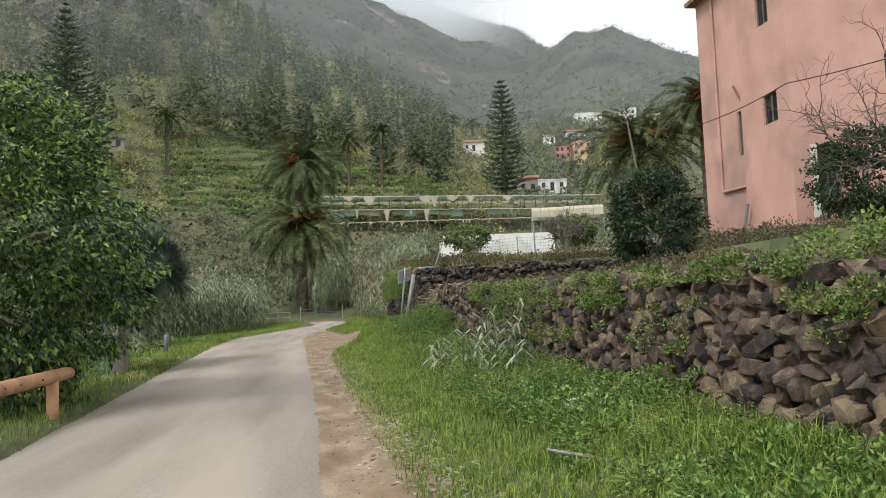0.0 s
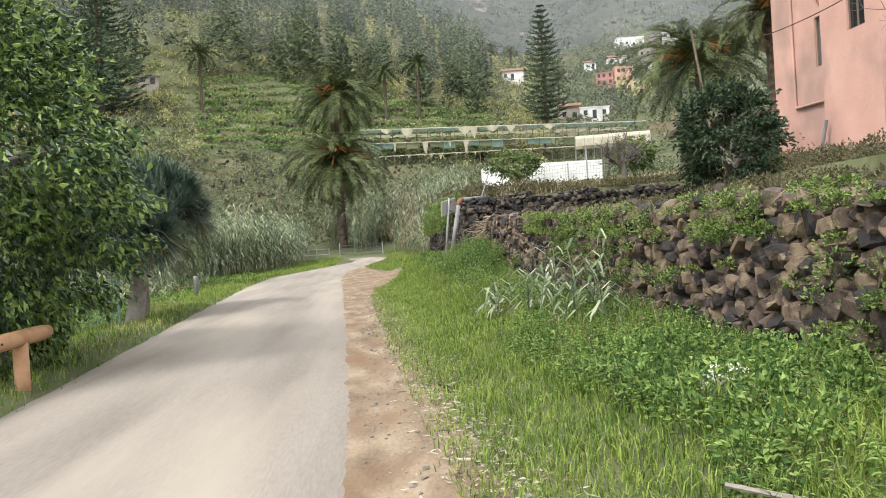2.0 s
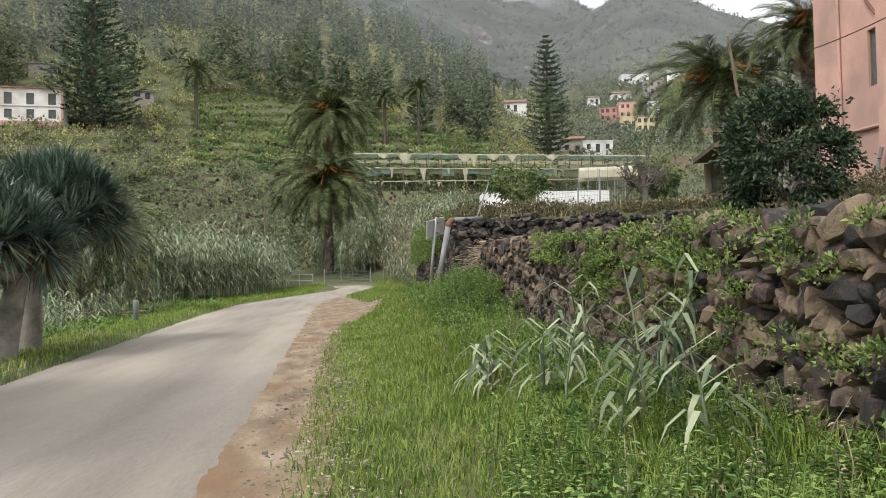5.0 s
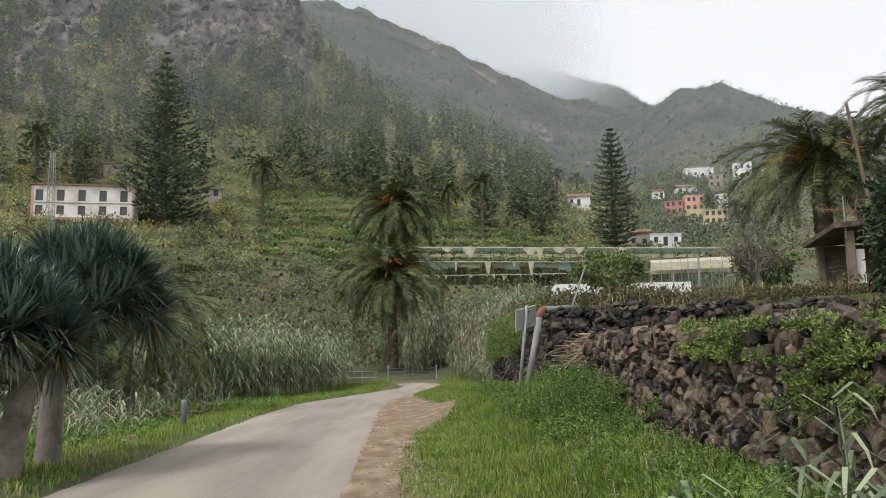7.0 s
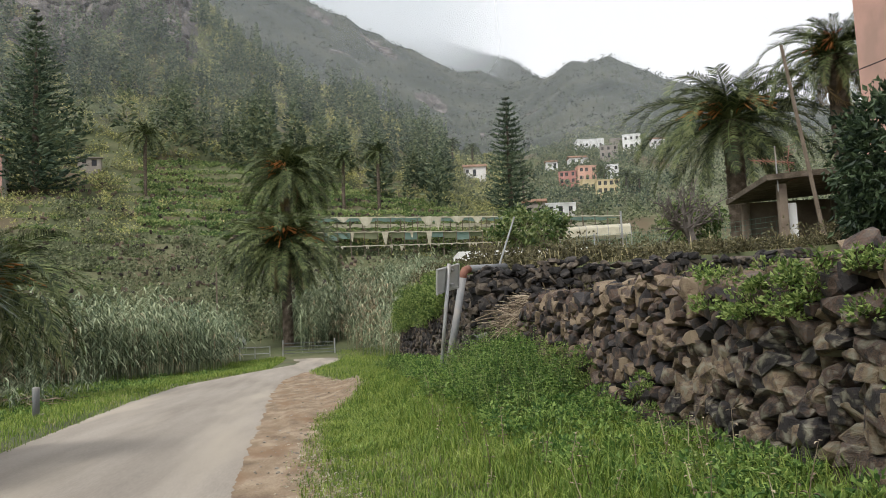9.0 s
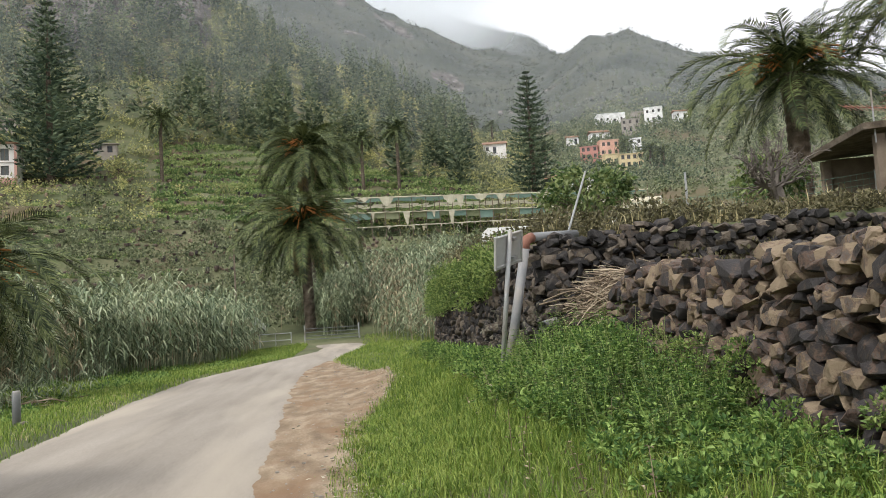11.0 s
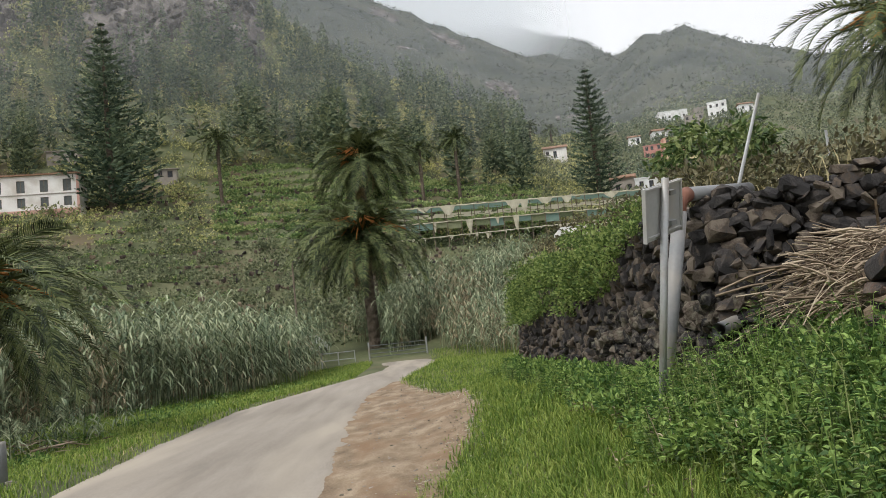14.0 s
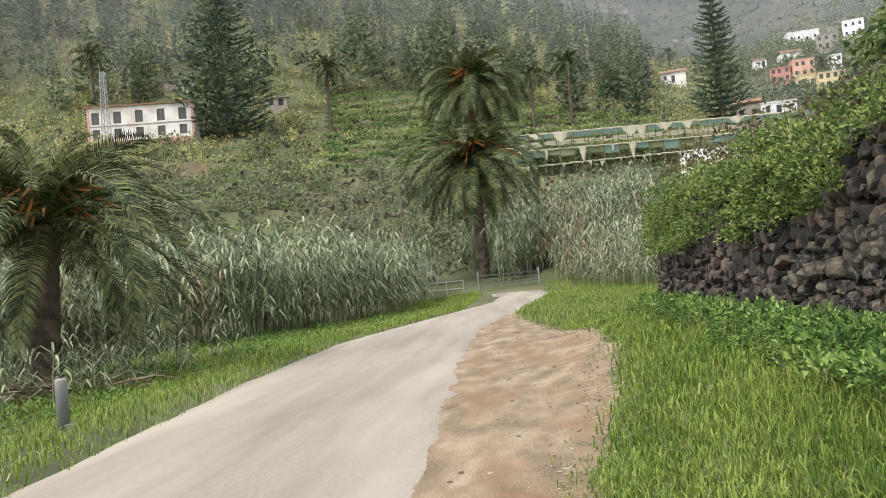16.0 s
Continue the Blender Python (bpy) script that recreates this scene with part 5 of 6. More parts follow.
x, y, z, r = on_slope(-17.9, 0.167, 120)
araucaria("tall dark araucaria with tiered branches beside the farmhouse", x, y, z, 0.205 * r, 0.064 * r, 3, 0.85)
x, y, z, r = on_slope(12.1, 0.135, 120)
araucaria("slender araucaria standing above the greenhouse", x, y, z, 0.144 * r, 0.03 * r, 4, 0.55)


# ---- buildings ----
def wall_openings(s_wall, x0, x1, z0, z1, holes, thick=0.35):
    """A wall in the xz plane (outer face y = 0) with rectangular holes cut through."""
    xs = sorted({x0, x1, *(h[0] for h in holes), *(h[1] for h in holes)})
    zs = sorted({z0, z1, *(h[2] for h in holes), *(h[3] for h in holes)})
    for a, b in zip(xs[:-1], xs[1:]):
        for c, d in zip(zs[:-1], zs[1:]):
            mx, mz = (a + b) / 2, (c + d) / 2
            if any(h[0] < mx < h[1] and h[2] < mz < h[3] for h in holes):
                continue
            s_wall.add([(a, 0, c), (b, 0, c), (b, 0, d), (a, 0, d)], [(0, 1, 2, 3)])
    for a, b, c, d in holes:
        s_wall.add([(a, 0, c), (b, 0, c), (b, thick, c), (a, thick, c)], [(0, 1, 2, 3)])
        s_wall.add([(a, 0, d), (b, 0, d), (b, thick, d), (a, thick, d)], [(3, 2, 1, 0)])
        s_wall.add([(a, 0, c), (a, 0, d), (a, thick, d), (a, thick, c)], [(3, 2, 1, 0)])
        s_wall.add([(b, 0, c), (b, 0, d), (b, thick, d), (b, thick, c)], [(0, 1, 2, 3)])


def window_part(parent, m, a, b, c, d, frame_mat, pane_mat, deep=0.16, bars=1, shutters=False, name="window"):
    """Frame and panes set into an opening."""
    fr = Soup()
    w = 0.06
    for x0, x1, z0, z1 in [(a, a + w, c, d), (b - w, b, c, d), (a + w, b - w, c, c + w), (a + w, b - w, d - w, d)] + [((a + b) / 2 - w / 2, (a + b) / 2 + w / 2, c + w, d - w)] * (bars > 0):
        box(fr, (x0 + x1) / 2, deep, z0, x1 - x0, 0.07, z1 - z0)
    win = put(name, fr, M[frame_mat], parent, at=m)
    pane = Soup()
    box(pane, (a + b) / 2, deep + 0.02, c + 0.01, b - a - 0.02, 0.02, d - c - 0.02)
    put("pane", pane, M[pane_mat], win)
    return win


def house(label, category, x, y, z, w, d, h, facing, wall_mat, storeys=2, bays=3, roof="flat", group="", seed=0, win=(0.8, 1.1), frame_mat="wood", pane="darkopen", sink=1.5, roof_mat="tile"):
    """A house with thick walls, openings, frames and a roof; facing: degrees its front is turned from -y."""
    rng = np.random.RandomState(seed)
    t = thing("house", label, category, x, y, z, facing, group=group)
    sides = [((-w / 2, -d / 2, 0), 0, w, bays), ((w / 2, -d / 2, 0), 90, d, max(1, int(bays * d / w))), ((w / 2, d / 2, 0), 180, w, 0), ((-w / 2, d / 2, 0), 270, d, max(1, int(bays * d / w)))]
    for o, rot, ln, nb in sides:
        holes = []
        for st in range(storeys):
            zb = st * h / storeys
            for b in range(nb):
                cx = ln * (b + 0.5) / nb + rng.normal() * 0.1
                hh, ww = min(win[1], h / storeys * 0.6), min(win[0], ln / nb * 0.6)
                z0 = zb + h / storeys * 0.33
                if st == 0 and b == nb // 2 and rot == 0:
                    holes.append((cx - 0.5, cx + 0.5, 0.05, min(2.1, h / storeys * 0.85)))
                elif rng.rand() < 0.85:
                    holes.append((cx - ww / 2, cx + ww / 2, z0, z0 + hh))
        s = Soup()
        wall_openings(s, 0, ln, -sink, h, holes)
        m = pose(*o, 0, 0, rot)
        put("wall", s, M[wall_mat], t, at=m)
        for a, b, c, e in holes:
            window_part(t, m, a, b, c, e, frame_mat, pane, name="door" if c < 0.1 else "window", bars=c > 0.1)
    s = Soup()
    if roof == "flat":
        box(s, 0, 0, h, w + 0.25, d + 0.25, 0.22)
        box(s, 0, 0, h + 0.22, w - 0.3, d - 0.3, 0.02)
        put("roof", s, M[wall_mat], t, "flat roof slab with a low parapet")
    elif roof == "mono":
        s.add([(-w / 2 - 0.3, -d / 2 - 0.3, h), (w / 2 + 0.3, -d / 2 - 0.3, h), (w / 2 + 0.3, d / 2 + 0.3, h + d * 0.2), (-w / 2 - 0.3, d / 2 + 0.3, h + d * 0.2),
               (-w / 2 - 0.3, -d / 2 - 0.3, h + 0.16), (w / 2 + 0.3, -d / 2 - 0.3, h + 0.16), (w / 2 + 0.3, d / 2 + 0.3, h + d * 0.2 + 0.16), (-w / 2 - 0.3, d / 2 + 0.3, h + d * 0.2 + 0.16)],
              [(3, 2, 1, 0), (4, 5, 6, 7), (0, 1, 5, 4), (1, 2, 6, 5), (2, 3, 7, 6), (3, 0, 4, 7)])
        put("roof", s, M[roof_mat], t)
    else:
        e, g = 0.35, d * 0.22
        s.add([(-w / 2 - e, -d / 2 - e, h - 0.05), (w / 2 + e, -d / 2 - e, h - 0.05), (w / 2 + e, 0, h + g), (-w / 2 - e, 0, h + g), (w / 2 + e, d / 2 + e, h - 0.05), (-w / 2 - e, d / 2 + e, h - 0.05),
               (-w / 2 - e, -d / 2 - e, h + 0.13), (w / 2 + e, -d / 2 - e, h + 0.13), (w / 2 + e, 0, h + g + 0.18), (-w / 2 - e, 0, h + g + 0.18), (w / 2 + e, d / 2 + e, h + 0.13), (-w / 2 - e, d / 2 + e, h + 0.13)],
              [(3, 2, 1, 0), (2, 3, 5, 4), (6, 7, 8, 9), (9, 8, 10, 11), (0, 1, 7, 6), (4, 5, 11, 10), (1, 2, 8, 7), (2, 4, 10, 8), (3, 0, 6, 9), (5, 3, 9, 11)])
        for i in range(int(w / 0.5)):
            tube(s, [(-w / 2 + 0.25 + i * 0.5, -d / 2 - e, h + 0.14), (-w / 2 + 0.25 + i * 0.5, 0, h + g + 0.19)], 0.09, 5, False)
        put("roof", s, M[roof_mat], t, "low pitched roof of old clay tiles")
    return t


# the pink building above the lane
def pink_building():
    bx, by, base, top = 17.9, 30.2, 2.6, 15.7
    t = thing("pink_building", "tall weathered pink rendered building with small windows", "building", bx, by, base)
    h = top - base
    # west front: x axis runs from the far end towards the near corner
    m = pose(0, 8.4, 0, 0, 0, -90)
    fa = [(3.6, 4.4, 4.9, 6.9), (6.35, 7.5, 5.7, 6.95), (6.2, 7.2, 9.9, 11.2)]
    back = pose(0.22, 8.4, 0, 0, 0, -90)
    for mm, x0, x1, hs in ((back, 0, 4.45, fa[:1]), (m, 4.45, 8.4, fa[1:])):
        s = Soup()
        wall_openings(s, x0, x1, 1.3, h, hs, 0.35)
        if mm is m:
            s.add([(4.45, 0, 1.3), (4.45, 0, h), (4.45, 0.3, h), (4.45, 0.3, 1.3)], [(0, 1, 2, 3)])
        put("wall", s, M["pink"], t, at=mm)
        for a, b, c, d in hs:
            window_part(t, mm, a, b, c, d, "wood", "shutter" if x0 == 0 else "darkopen", 0.12, bars=0 if x0 == 0 else 1)
    m2 = pose(0, 0, 0, 0, 0, 0)
    fb = [(1.0, 2.1, 1.75, 4.5), (4.2, 5.0, 6.6, 8.2), (7.5, 8.3, 6.6, 8.2)]
    s = Soup()
    wall_openings(s, 0, 12, 1.3, h, fb, 0.4)
    put("wall", s, M["pink"], t, at=m2)
    for a, b, c, d in fb:
        window_part(t, m2, a, b, c, d, "wood", "darkopen", 0.25)
    jamb = Soup()
    box(jamb, 0.86, -0.03, 1.6, 0.26, 0.08, 2.9)
    put("door_surround", jamb, M["whitewash"], t, "pale door surround")
    s = Soup()
    box(s, 6.16, 8.235, 1.3, 11.6, 0.3, h - 1.3)
    box(s, 11.85, 4.05, 1.3, 0.3, 7.9, h - 1.31)
    put("wall", s, M["pink"], t)
    s = Soup()
    box(s, 5.95, 4.2, h, 12.4, 8.9, 0.2)
    put("roof", s, M["tile"], t, "thin tiled roof edge")
    s = Soup()
    box(s, 6.0, 4.2, -1.5, 12.06, 8.46, 2.80)
    base_ob = put("plinth", s, M["stone_rest_dark"], t, "rough dark stone base")
    rngp = np.random.RandomState(4)
    rest = Soup()
    for _ in range(420):
        u, zz = rngp.uniform(0, 8.4), rngp.uniform(-1.2, 1.2)
        v, f = STONES[rngp.randint(14)]
        rest.add(v * rngp.uniform(0.25, 0.5, 3) + [0, 8.4 - u, zz], tris=f)
    for _ in range(260):
        v, f = STONES[rngp.randint(14)]
        rest.add(v * rngp.uniform(0.25, 0.5, 3) + [rngp.uniform(0, 8), 0, rngp.uniform(-1.2, 1.2)], tris=f)
    tagged(put("stones", rest, M["stone_rest_dark"], base_ob), kind="stuff")
    s = Soup()
    tube(s, [(1.85, -0.08, h - 0.3), (1.9, -0.08, 3.7), (1.98, -0.08, 3.5), (4.4, -0.08, 3.45)], 0.06, 8)
    put("drainpipe", s, M["pink"], t, "painted drainpipe down the front", at=back)
    s = Soup()
    tube(s, [(3.6, -0.1, 8.1), (4.3, -0.12, 7.3)], 0.05, 6)
    put("pipe", s, M["rustpipe"], t, at=back)
    s = Soup()
    tube(s, [(1.0, -0.5, 0.7), (3.2, -0.45, 1.0), (4.7, -0.35, 1.5), (4.9, -0.2, 2.6)], 0.07, 8)
    put("pipe", s, M["pvc"], t, "grey waste pipe at the foot of the wall", at=m)
    return t


pink_building()

# farmhouse and outbuildings
x, y, z, r = on_slope(-22.45, 0.168, 120)
k = r / 155
fh = thing("farmhouse", "long two-storey whitewashed farmhouse with shutters and tiled roof", "house", x, y, z - 0.3, 11)
FW, FD, FH = 16.2 * k, 7.0, 5.7 * k
holes = []
for b in range(5):
    cx = FW * (0.075 + 0.205 * b)
    holes += [(cx - 0.62, cx + 0.62, FH * 0.54, FH * 0.87)]
    holes += [(cx - 0.6, cx + 0.6, FH * 0.14, FH * 0.40)]
s = Soup()
wall_openings(s, 0, FW, -1.0, FH, holes, 0.4)
m = pose(-FW / 2, -FD / 2, 0)
put("wall", s, M["whitewash"], fh, at=m)
for a, b, c, d in holes:
    window_part(fh, m, a, b, c, d, "wood", "shutter", 0.12)
for ox, rot in ((FW / 2, 90), (-FW / 2, 270)):
    s = Soup()
    wall_openings(s, 0, FD, -1.0, FH, [], 0.4)
    put("wall", s, M["whitewash"], fh, at=pose(ox, -FD / 2 if rot == 90 else FD / 2, 0, 0, 0, rot))
s = Soup()
wall_openings(s, 0, FW, -1.0, FH, [], 0.4)
put("wall", s, M["whitewash"], fh, at=pose(FW / 2, FD / 2, 0, 0, 0, 180))
s = Soup()
box(s, 0, -FD / 2 - 0.03, FH * 0.47, FW + 0.02, 0.08, 0.14)
put("string_course", s, M["greywall"], fh, "thin grey string course")
s = Soup()
box(s, 0, -FD / 2 - 0.04, -0.9, FW + 0.05, 0.09, 1.25)
put("plinth", s, M["pink"], fh, "reddish painted plinth")
for ox in (-FW / 2 + 0.18, FW / 2 - 0.18):
    s = Soup()
    box(s, ox, -FD / 2 - 0.04, -0.2, 0.4, 0.09, FH + 0.15)
    put("corner_strip", s, M["pink"], fh)
s = Soup()
e, gg = 0.3, 0.75
s.add([(-FW / 2 - e, -FD / 2 - e, FH), (FW / 2 + e, -FD / 2 - e, FH), (FW / 2 + e, FD / 2 + e, FH), (-FW / 2 - e, FD / 2 + e, FH), (-FW / 2 + 2, 0, FH + gg), (FW / 2 - 2, 0, FH + gg),
       (-FW / 2 - e, -FD / 2 - e, FH + 0.2), (FW / 2 + e, -FD / 2 - e, FH + 0.2), (FW / 2 + e, FD / 2 + e, FH + 0.2), (-FW / 2 - e, FD / 2 + e, FH + 0.2), (-FW / 2 + 2, 0, FH + gg + 0.2), (FW / 2 - 2, 0, FH + gg + 0.2)],
      [(6, 7, 11, 10), (8, 9, 10, 11), (0, 1, 7, 6), (1, 2, 8, 7), (2, 3, 9, 8), (3, 0, 6, 9), (3, 2, 1, 0)], [(7, 8, 11), (9, 6, 10)])
for i in range(34):
    xx = -FW / 2 + 0.25 + i * (FW - 0.5) / 33
    tube(s, [(xx, -FD / 2 - e, FH + 0.21), (xx, -0.4, FH + gg + 0.16)], 0.09, 5, False)
put("roof", s, M["tile"], fh, "low hipped roof of brown clay tiles")

for az, el, w_, h_, lab in ((-20.6, 0.2235, 6.2, 1.9, "small ruined stone hut with pale walls above the farmhouse"), (-14.85, 0.195, 4.2, 1.6, "low stone shed with a flat roof on the slope")):
    x, y, z, r = on_slope(az, el, 130)
    house(lab, "hut", x, y, z, w_, 3.5, h_, 10, "greywall", 1, 2, "mono", seed=int(el * 1000), roof_mat="greywall")

# lattice pylon by the farmhouse
x, y, z, r = on_slope(-24.57, 0.165, 120)
py = thing("lattice_mast", "pale steel lattice mast beside the farmhouse", "mast", x, y, z)
hh = 0.075 * r
for a in range(4):
    s = Soup()
    sx, sy = (-1, 1)[a % 2], (-1, 1)[a // 2]
    tube(s, [(sx * 0.55, sy * 0.55, -0.5), (sx * 0.28, sy * 0.28, hh)], 0.07, 5)
    put("leg", s, M["galv"], py)
for i in range(12):
    z0, z1 = hh * i / 12, hh * (i + 1) / 12
    f0, f1 = 0.55 - 0.27 * i / 12, 0.55 - 0.27 * (i + 1) / 12
    s = Soup()
    for sy in (-1, 1):
        tube(s, [(-f0, sy * f0, z0), (f1, sy * f1, z1)], 0.045, 4)
        tube(s, [(sy * f0, f0, z0), (sy * f1, -f1, z1)], 0.045, 4)
    put("brace", s, M["galv"], py)

# the village on the right-hand hill: az of both ends, foot and top as slopes
VILLAGE = [("white house with brown lower storey high on the hill", 19.81, 21.01, 0.2068, 0.2264, "white", 2, 3, "flat"), ("row of white flat-roofed houses on the hill", 16.69, 18.58, 0.2104, 0.2235, "white", 1, 4, "flat"),
           ("faded green house on tall pillars", 18.27, 19.49, 0.199, 0.215, "greywall", 2, 3, "flat"), ("small white house with tiled roof", 16.15, 17.45, 0.1937, 0.2029, "white", 1, 3, "gable"),
           ("little white hut on the hillside", 14.63, 15.45, 0.1914, 0.2007, "white", 1, 2, "gable"), ("red rendered house on the slope", 15.44, 16.64, 0.1705, 0.1877, "red", 2, 3, "flat"),
           ("salmon pink house above the yellow one", 16.61, 17.9, 0.1726, 0.1935, "salmon", 2, 3, "flat"), ("tall white house on the slope", 18.5, 19.4, 0.1737, 0.1929, "white", 2, 2, "flat"),
           ("bright yellow house with flat roof", 16.84, 17.83, 0.1615, 0.1764, "yellow", 1, 2, "flat"), ("pale yellow house with terrace", 17.81, 19.34, 0.1556, 0.1745, "yellow", 2, 4, "flat"),
           ("bare brown block house near the greenhouse", 12.91, 14.43, 0.134, 0.1545, "greywall", 1, 2, "gable"), ("low white cottage near the greenhouse", 14.2, 16.30, 0.1345, 0.1498, "white", 1, 3, "flat"),
           ("grey and white cottage among the trees", 9.06, 10.63, 0.187, 0.1996, "whitewash", 1, 3, "gable"), ("white house at the top of the village", 21.6, 22.5, 0.207, 0.2165, "white", 1, 2, "gable"), ("grey house between the white ones", 19.0, 19.9, 0.2135, 0.2225, "greywall", 1, 2, "flat")]
for i, (lab, a0, a1, e0, e1, mt, st, nb, rf) in enumerate(VILLAGE):
    x, y, z, r = on_slope((a0 + a1) / 2, e0, 130)
    w_ = radians(a1 - a0) * r * 0.95
    house(lab, "house", x, y, z, w_, w_ * 0.7, (e1 - e0) * r * 0.88, -(a0 + a1) / 2 * 0.6 + (i * 37) % 23 - 11, mt, st, nb, rf, "village houses", i, win=(0.9, 1.2), sink=3.0)


# ---- greenhouse above the bank ----
def greenhouse():
    r0 = 128.0
    xl, yl = C[0] + r0 * math.sin(radians(-1.3)), C[1] + r0 * math.cos(radians(-1.3))
    top, mid, low = C[2] + 0.1445 * r0, C[2] + 0.1275 * r0, C[2] + 0.1105 * r0
    base = low - 1.6
    t = thing("greenhouse", "long derelict greenhouse with torn plastic sheets on a pole frame", "greenhouse", xl, yl, base, 0)
    length = 47.0
    rng = np.random.RandomState(9)
    for i in range(25):
        for row, hgt in ((0.0, top - base), (6.0, top - base + 0.2)):
            s = Soup()
            xx = i * length / 24
            tube(s, [(xx, row, -0.5), (xx + rng.normal() * 0.05, row, hgt)], 0.06, 5)
            put("post", s, M["wood"], t)
    for hgt, rad in ((top - base, 0.10), (mid - base, 0.08), (low - base, 0.08)):
        s = Soup()
        k = np.linspace(0, length, 60)
        sag = 0.10 * np.abs(np.sin(k * math.pi / (length / 24)))
        tube(s, np.stack([k, 0 * k - 0.08, hgt - sag - 0.018 * k * (hgt > 3)], 1), rad, 5)
        put("rail", s, M["sheet"], t, "pale rail wrapped with old sheeting")
    # roof net and plastic
    nx, ny = 60, 6
    u, v = np.meshgrid(np.linspace(0, length, nx), np.linspace(0, 9, ny))
    zz = top - base - 0.02 - 0.018 * u - 0.25 * np.abs(np.sin(u * 0.9)) * (v > 0.1) + 0.09 * v
    i = (np.arange(ny - 1)[:, None] * nx + np.arange(nx - 1)).ravel()
    q = np.stack([i, i + 1, i + nx + 1, i + nx], 1)
    pt = np.stack([u, v, zz], -1).reshape(-1, 3)
    torn = rng.rand(len(q)) < 0.1
    put("roof_net", Soup().add(pt, q[~torn]), M["net"], t, "sagging green shade net roof")
    s = Soup()
    s.add(np.stack([u, v + 9.2, zz + 0.3], -1).reshape(-1, 3), q[(rng.rand(len(q)) < 0.8)])
    put("roof_sheet", s, M["sheet"], t, "yellowed plastic roof sheet")
    # side panels: half-open plastic, with hanging rags
    for i in range(24):
        if rng.rand() < 0.75:
            s = Soup()
            x0 = i * length / 24
            h1 = mid - base - 0.1 - 0.017 * x0
            dd = rng.uniform(0.5, 1.2)
            s.add([(x0, 0.05, h1), (x0 + length / 24, 0.05, h1), (x0 + length / 24, 0.1, h1 - dd), (x0, 0.1, h1 - dd)], [(0, 1, 2, 3)])
            put("side_net", s, M["net"] if rng.rand() < 0.5 else M["scrub"], t, "thin side netting")
    for xx, zt, ww, hh in ((7.0, top, 2.2, 1.6), (10.4, mid, 1.0, 2.3), (13.0, low, 0.5, 0.9), (3.8, top, 2.0, 0.9), (16.2, top, 2.4, 1.5), (18.2, top, 1.2, 2.2), (17.0, mid, 0.9, 2.5), (20.6, top, 2.4, 1.1), (24.0, top, 1.6, 1.2), (5.8, mid, 0.5, 1.7), (14.6, mid, 0.5, 1.3), (2.4, mid, 0.4, 1.2), (30.0, top, 2.2, 1.0)):
        s = Soup()
        n = 9
        k = np.linspace(0, 1, n)
        up = np.stack([xx + ww * k, -0.16 + 0 * k, zt - base - 0.018 * xx + 0 * k], 1)
        dn = np.stack([xx + ww * (0.5 + (k - 0.5) * 0.75), -0.2 + 0.1 * np.sin(k * 9), zt - base - 0.018 * xx - hh * np.sin(math.pi * np.clip(k, 0.06, 0.94)) ** 0.5 * rng.uniform(0.7, 1.0, n)], 1)
        i = np.arange(n - 1)
        s.add(np.r_[up, dn], np.stack([i, i + 1, i + n + 1, i + n], 1))
        put("torn_sheet", s, M["sheet"], t, "torn cream plastic sheet hanging down")
    for i in range(26):
        s = Soup()
        x0, dd = rng.uniform(0, 30), rng.uniform(0.25, 0.8)
        s.add([(x0, -0.12, low - base), (x0 + rng.uniform(0.1, 0.5), -0.12, low - base), (x0 + 0.2, -0.15, low - base - dd)], tris=[(0, 1, 2)])
        put("rag", s, M["sheet"], t)


greenhouse()
for a0, a1, el, lab in ((14.3, 16.8, 0.113, "low polytunnel with white plastic cover"), (16.6, 19.4, 0.112, "low polytunnel with yellowed plastic cover")):
    r = 108.0
    a = radians((a0 + a1) / 2)
    x, y = C[0] + r * math.sin(a), C[1] + r * math.cos(a)
    w_ = radians(a1 - a0) * r
    t = thing("polytunnel", lab, "polytunnel", x, y, float(land(x, y)), -12, group="polytunnels")
    hgt = C[2] + 0.12 * r - float(land(x, y))
    k = np.linspace(0, 1, 13)
    s = Soup()
    prof = np.stack([0 * k, np.cos(k * math.pi) * 2.2, np.sin(k * math.pi) ** 0.6 * 1.0 + hgt - 1.0], 1)
    prof[0, 2] = prof[-1, 2] = hgt - 1.5
    aa, bb = prof + [-w_ / 2, 0, 0], prof + [w_ / 2, 0, 0]
    i = np.arange(12)
    s.add(np.r_[aa, bb], np.stack([i, i + 1, i + 14, i + 13], 1))
    put("cover", s, M["sheet"], t)
    for xx in np.linspace(-w_ / 2, w_ / 2, 5):
        s = Soup()
        tube(s, np.r_[[(0, 2.2, -0.3)], prof, [(0, -2.2, -0.3)]] + [xx, 0, 0.02], 0.04, 4, False)
        put("hoop", s, M["galv"], t)

# white water tank
t = thing("water_tank", "long whitewashed water tank on the upper terrace", "water tank", 13.5, 70.5, 4.75, -3)
s = Soup()
for cx, cy, sx, sy in ((0, -1.75, 9.4, 0.3), (0, 1.75, 9.4, 0.3), (-4.55, 0, 0.3, 3.2), (4.55, 0, 0.3, 3.2)):
    box(s, cx, cy, -0.6, sx, sy, 3.0, bev=0.03)
put("wall", s, M["white"], t)
s = Soup()
box(s, 0, 0, 1.6, 8.8, 3.2, 0.03)
put("water", s, M["darkopen"], t)


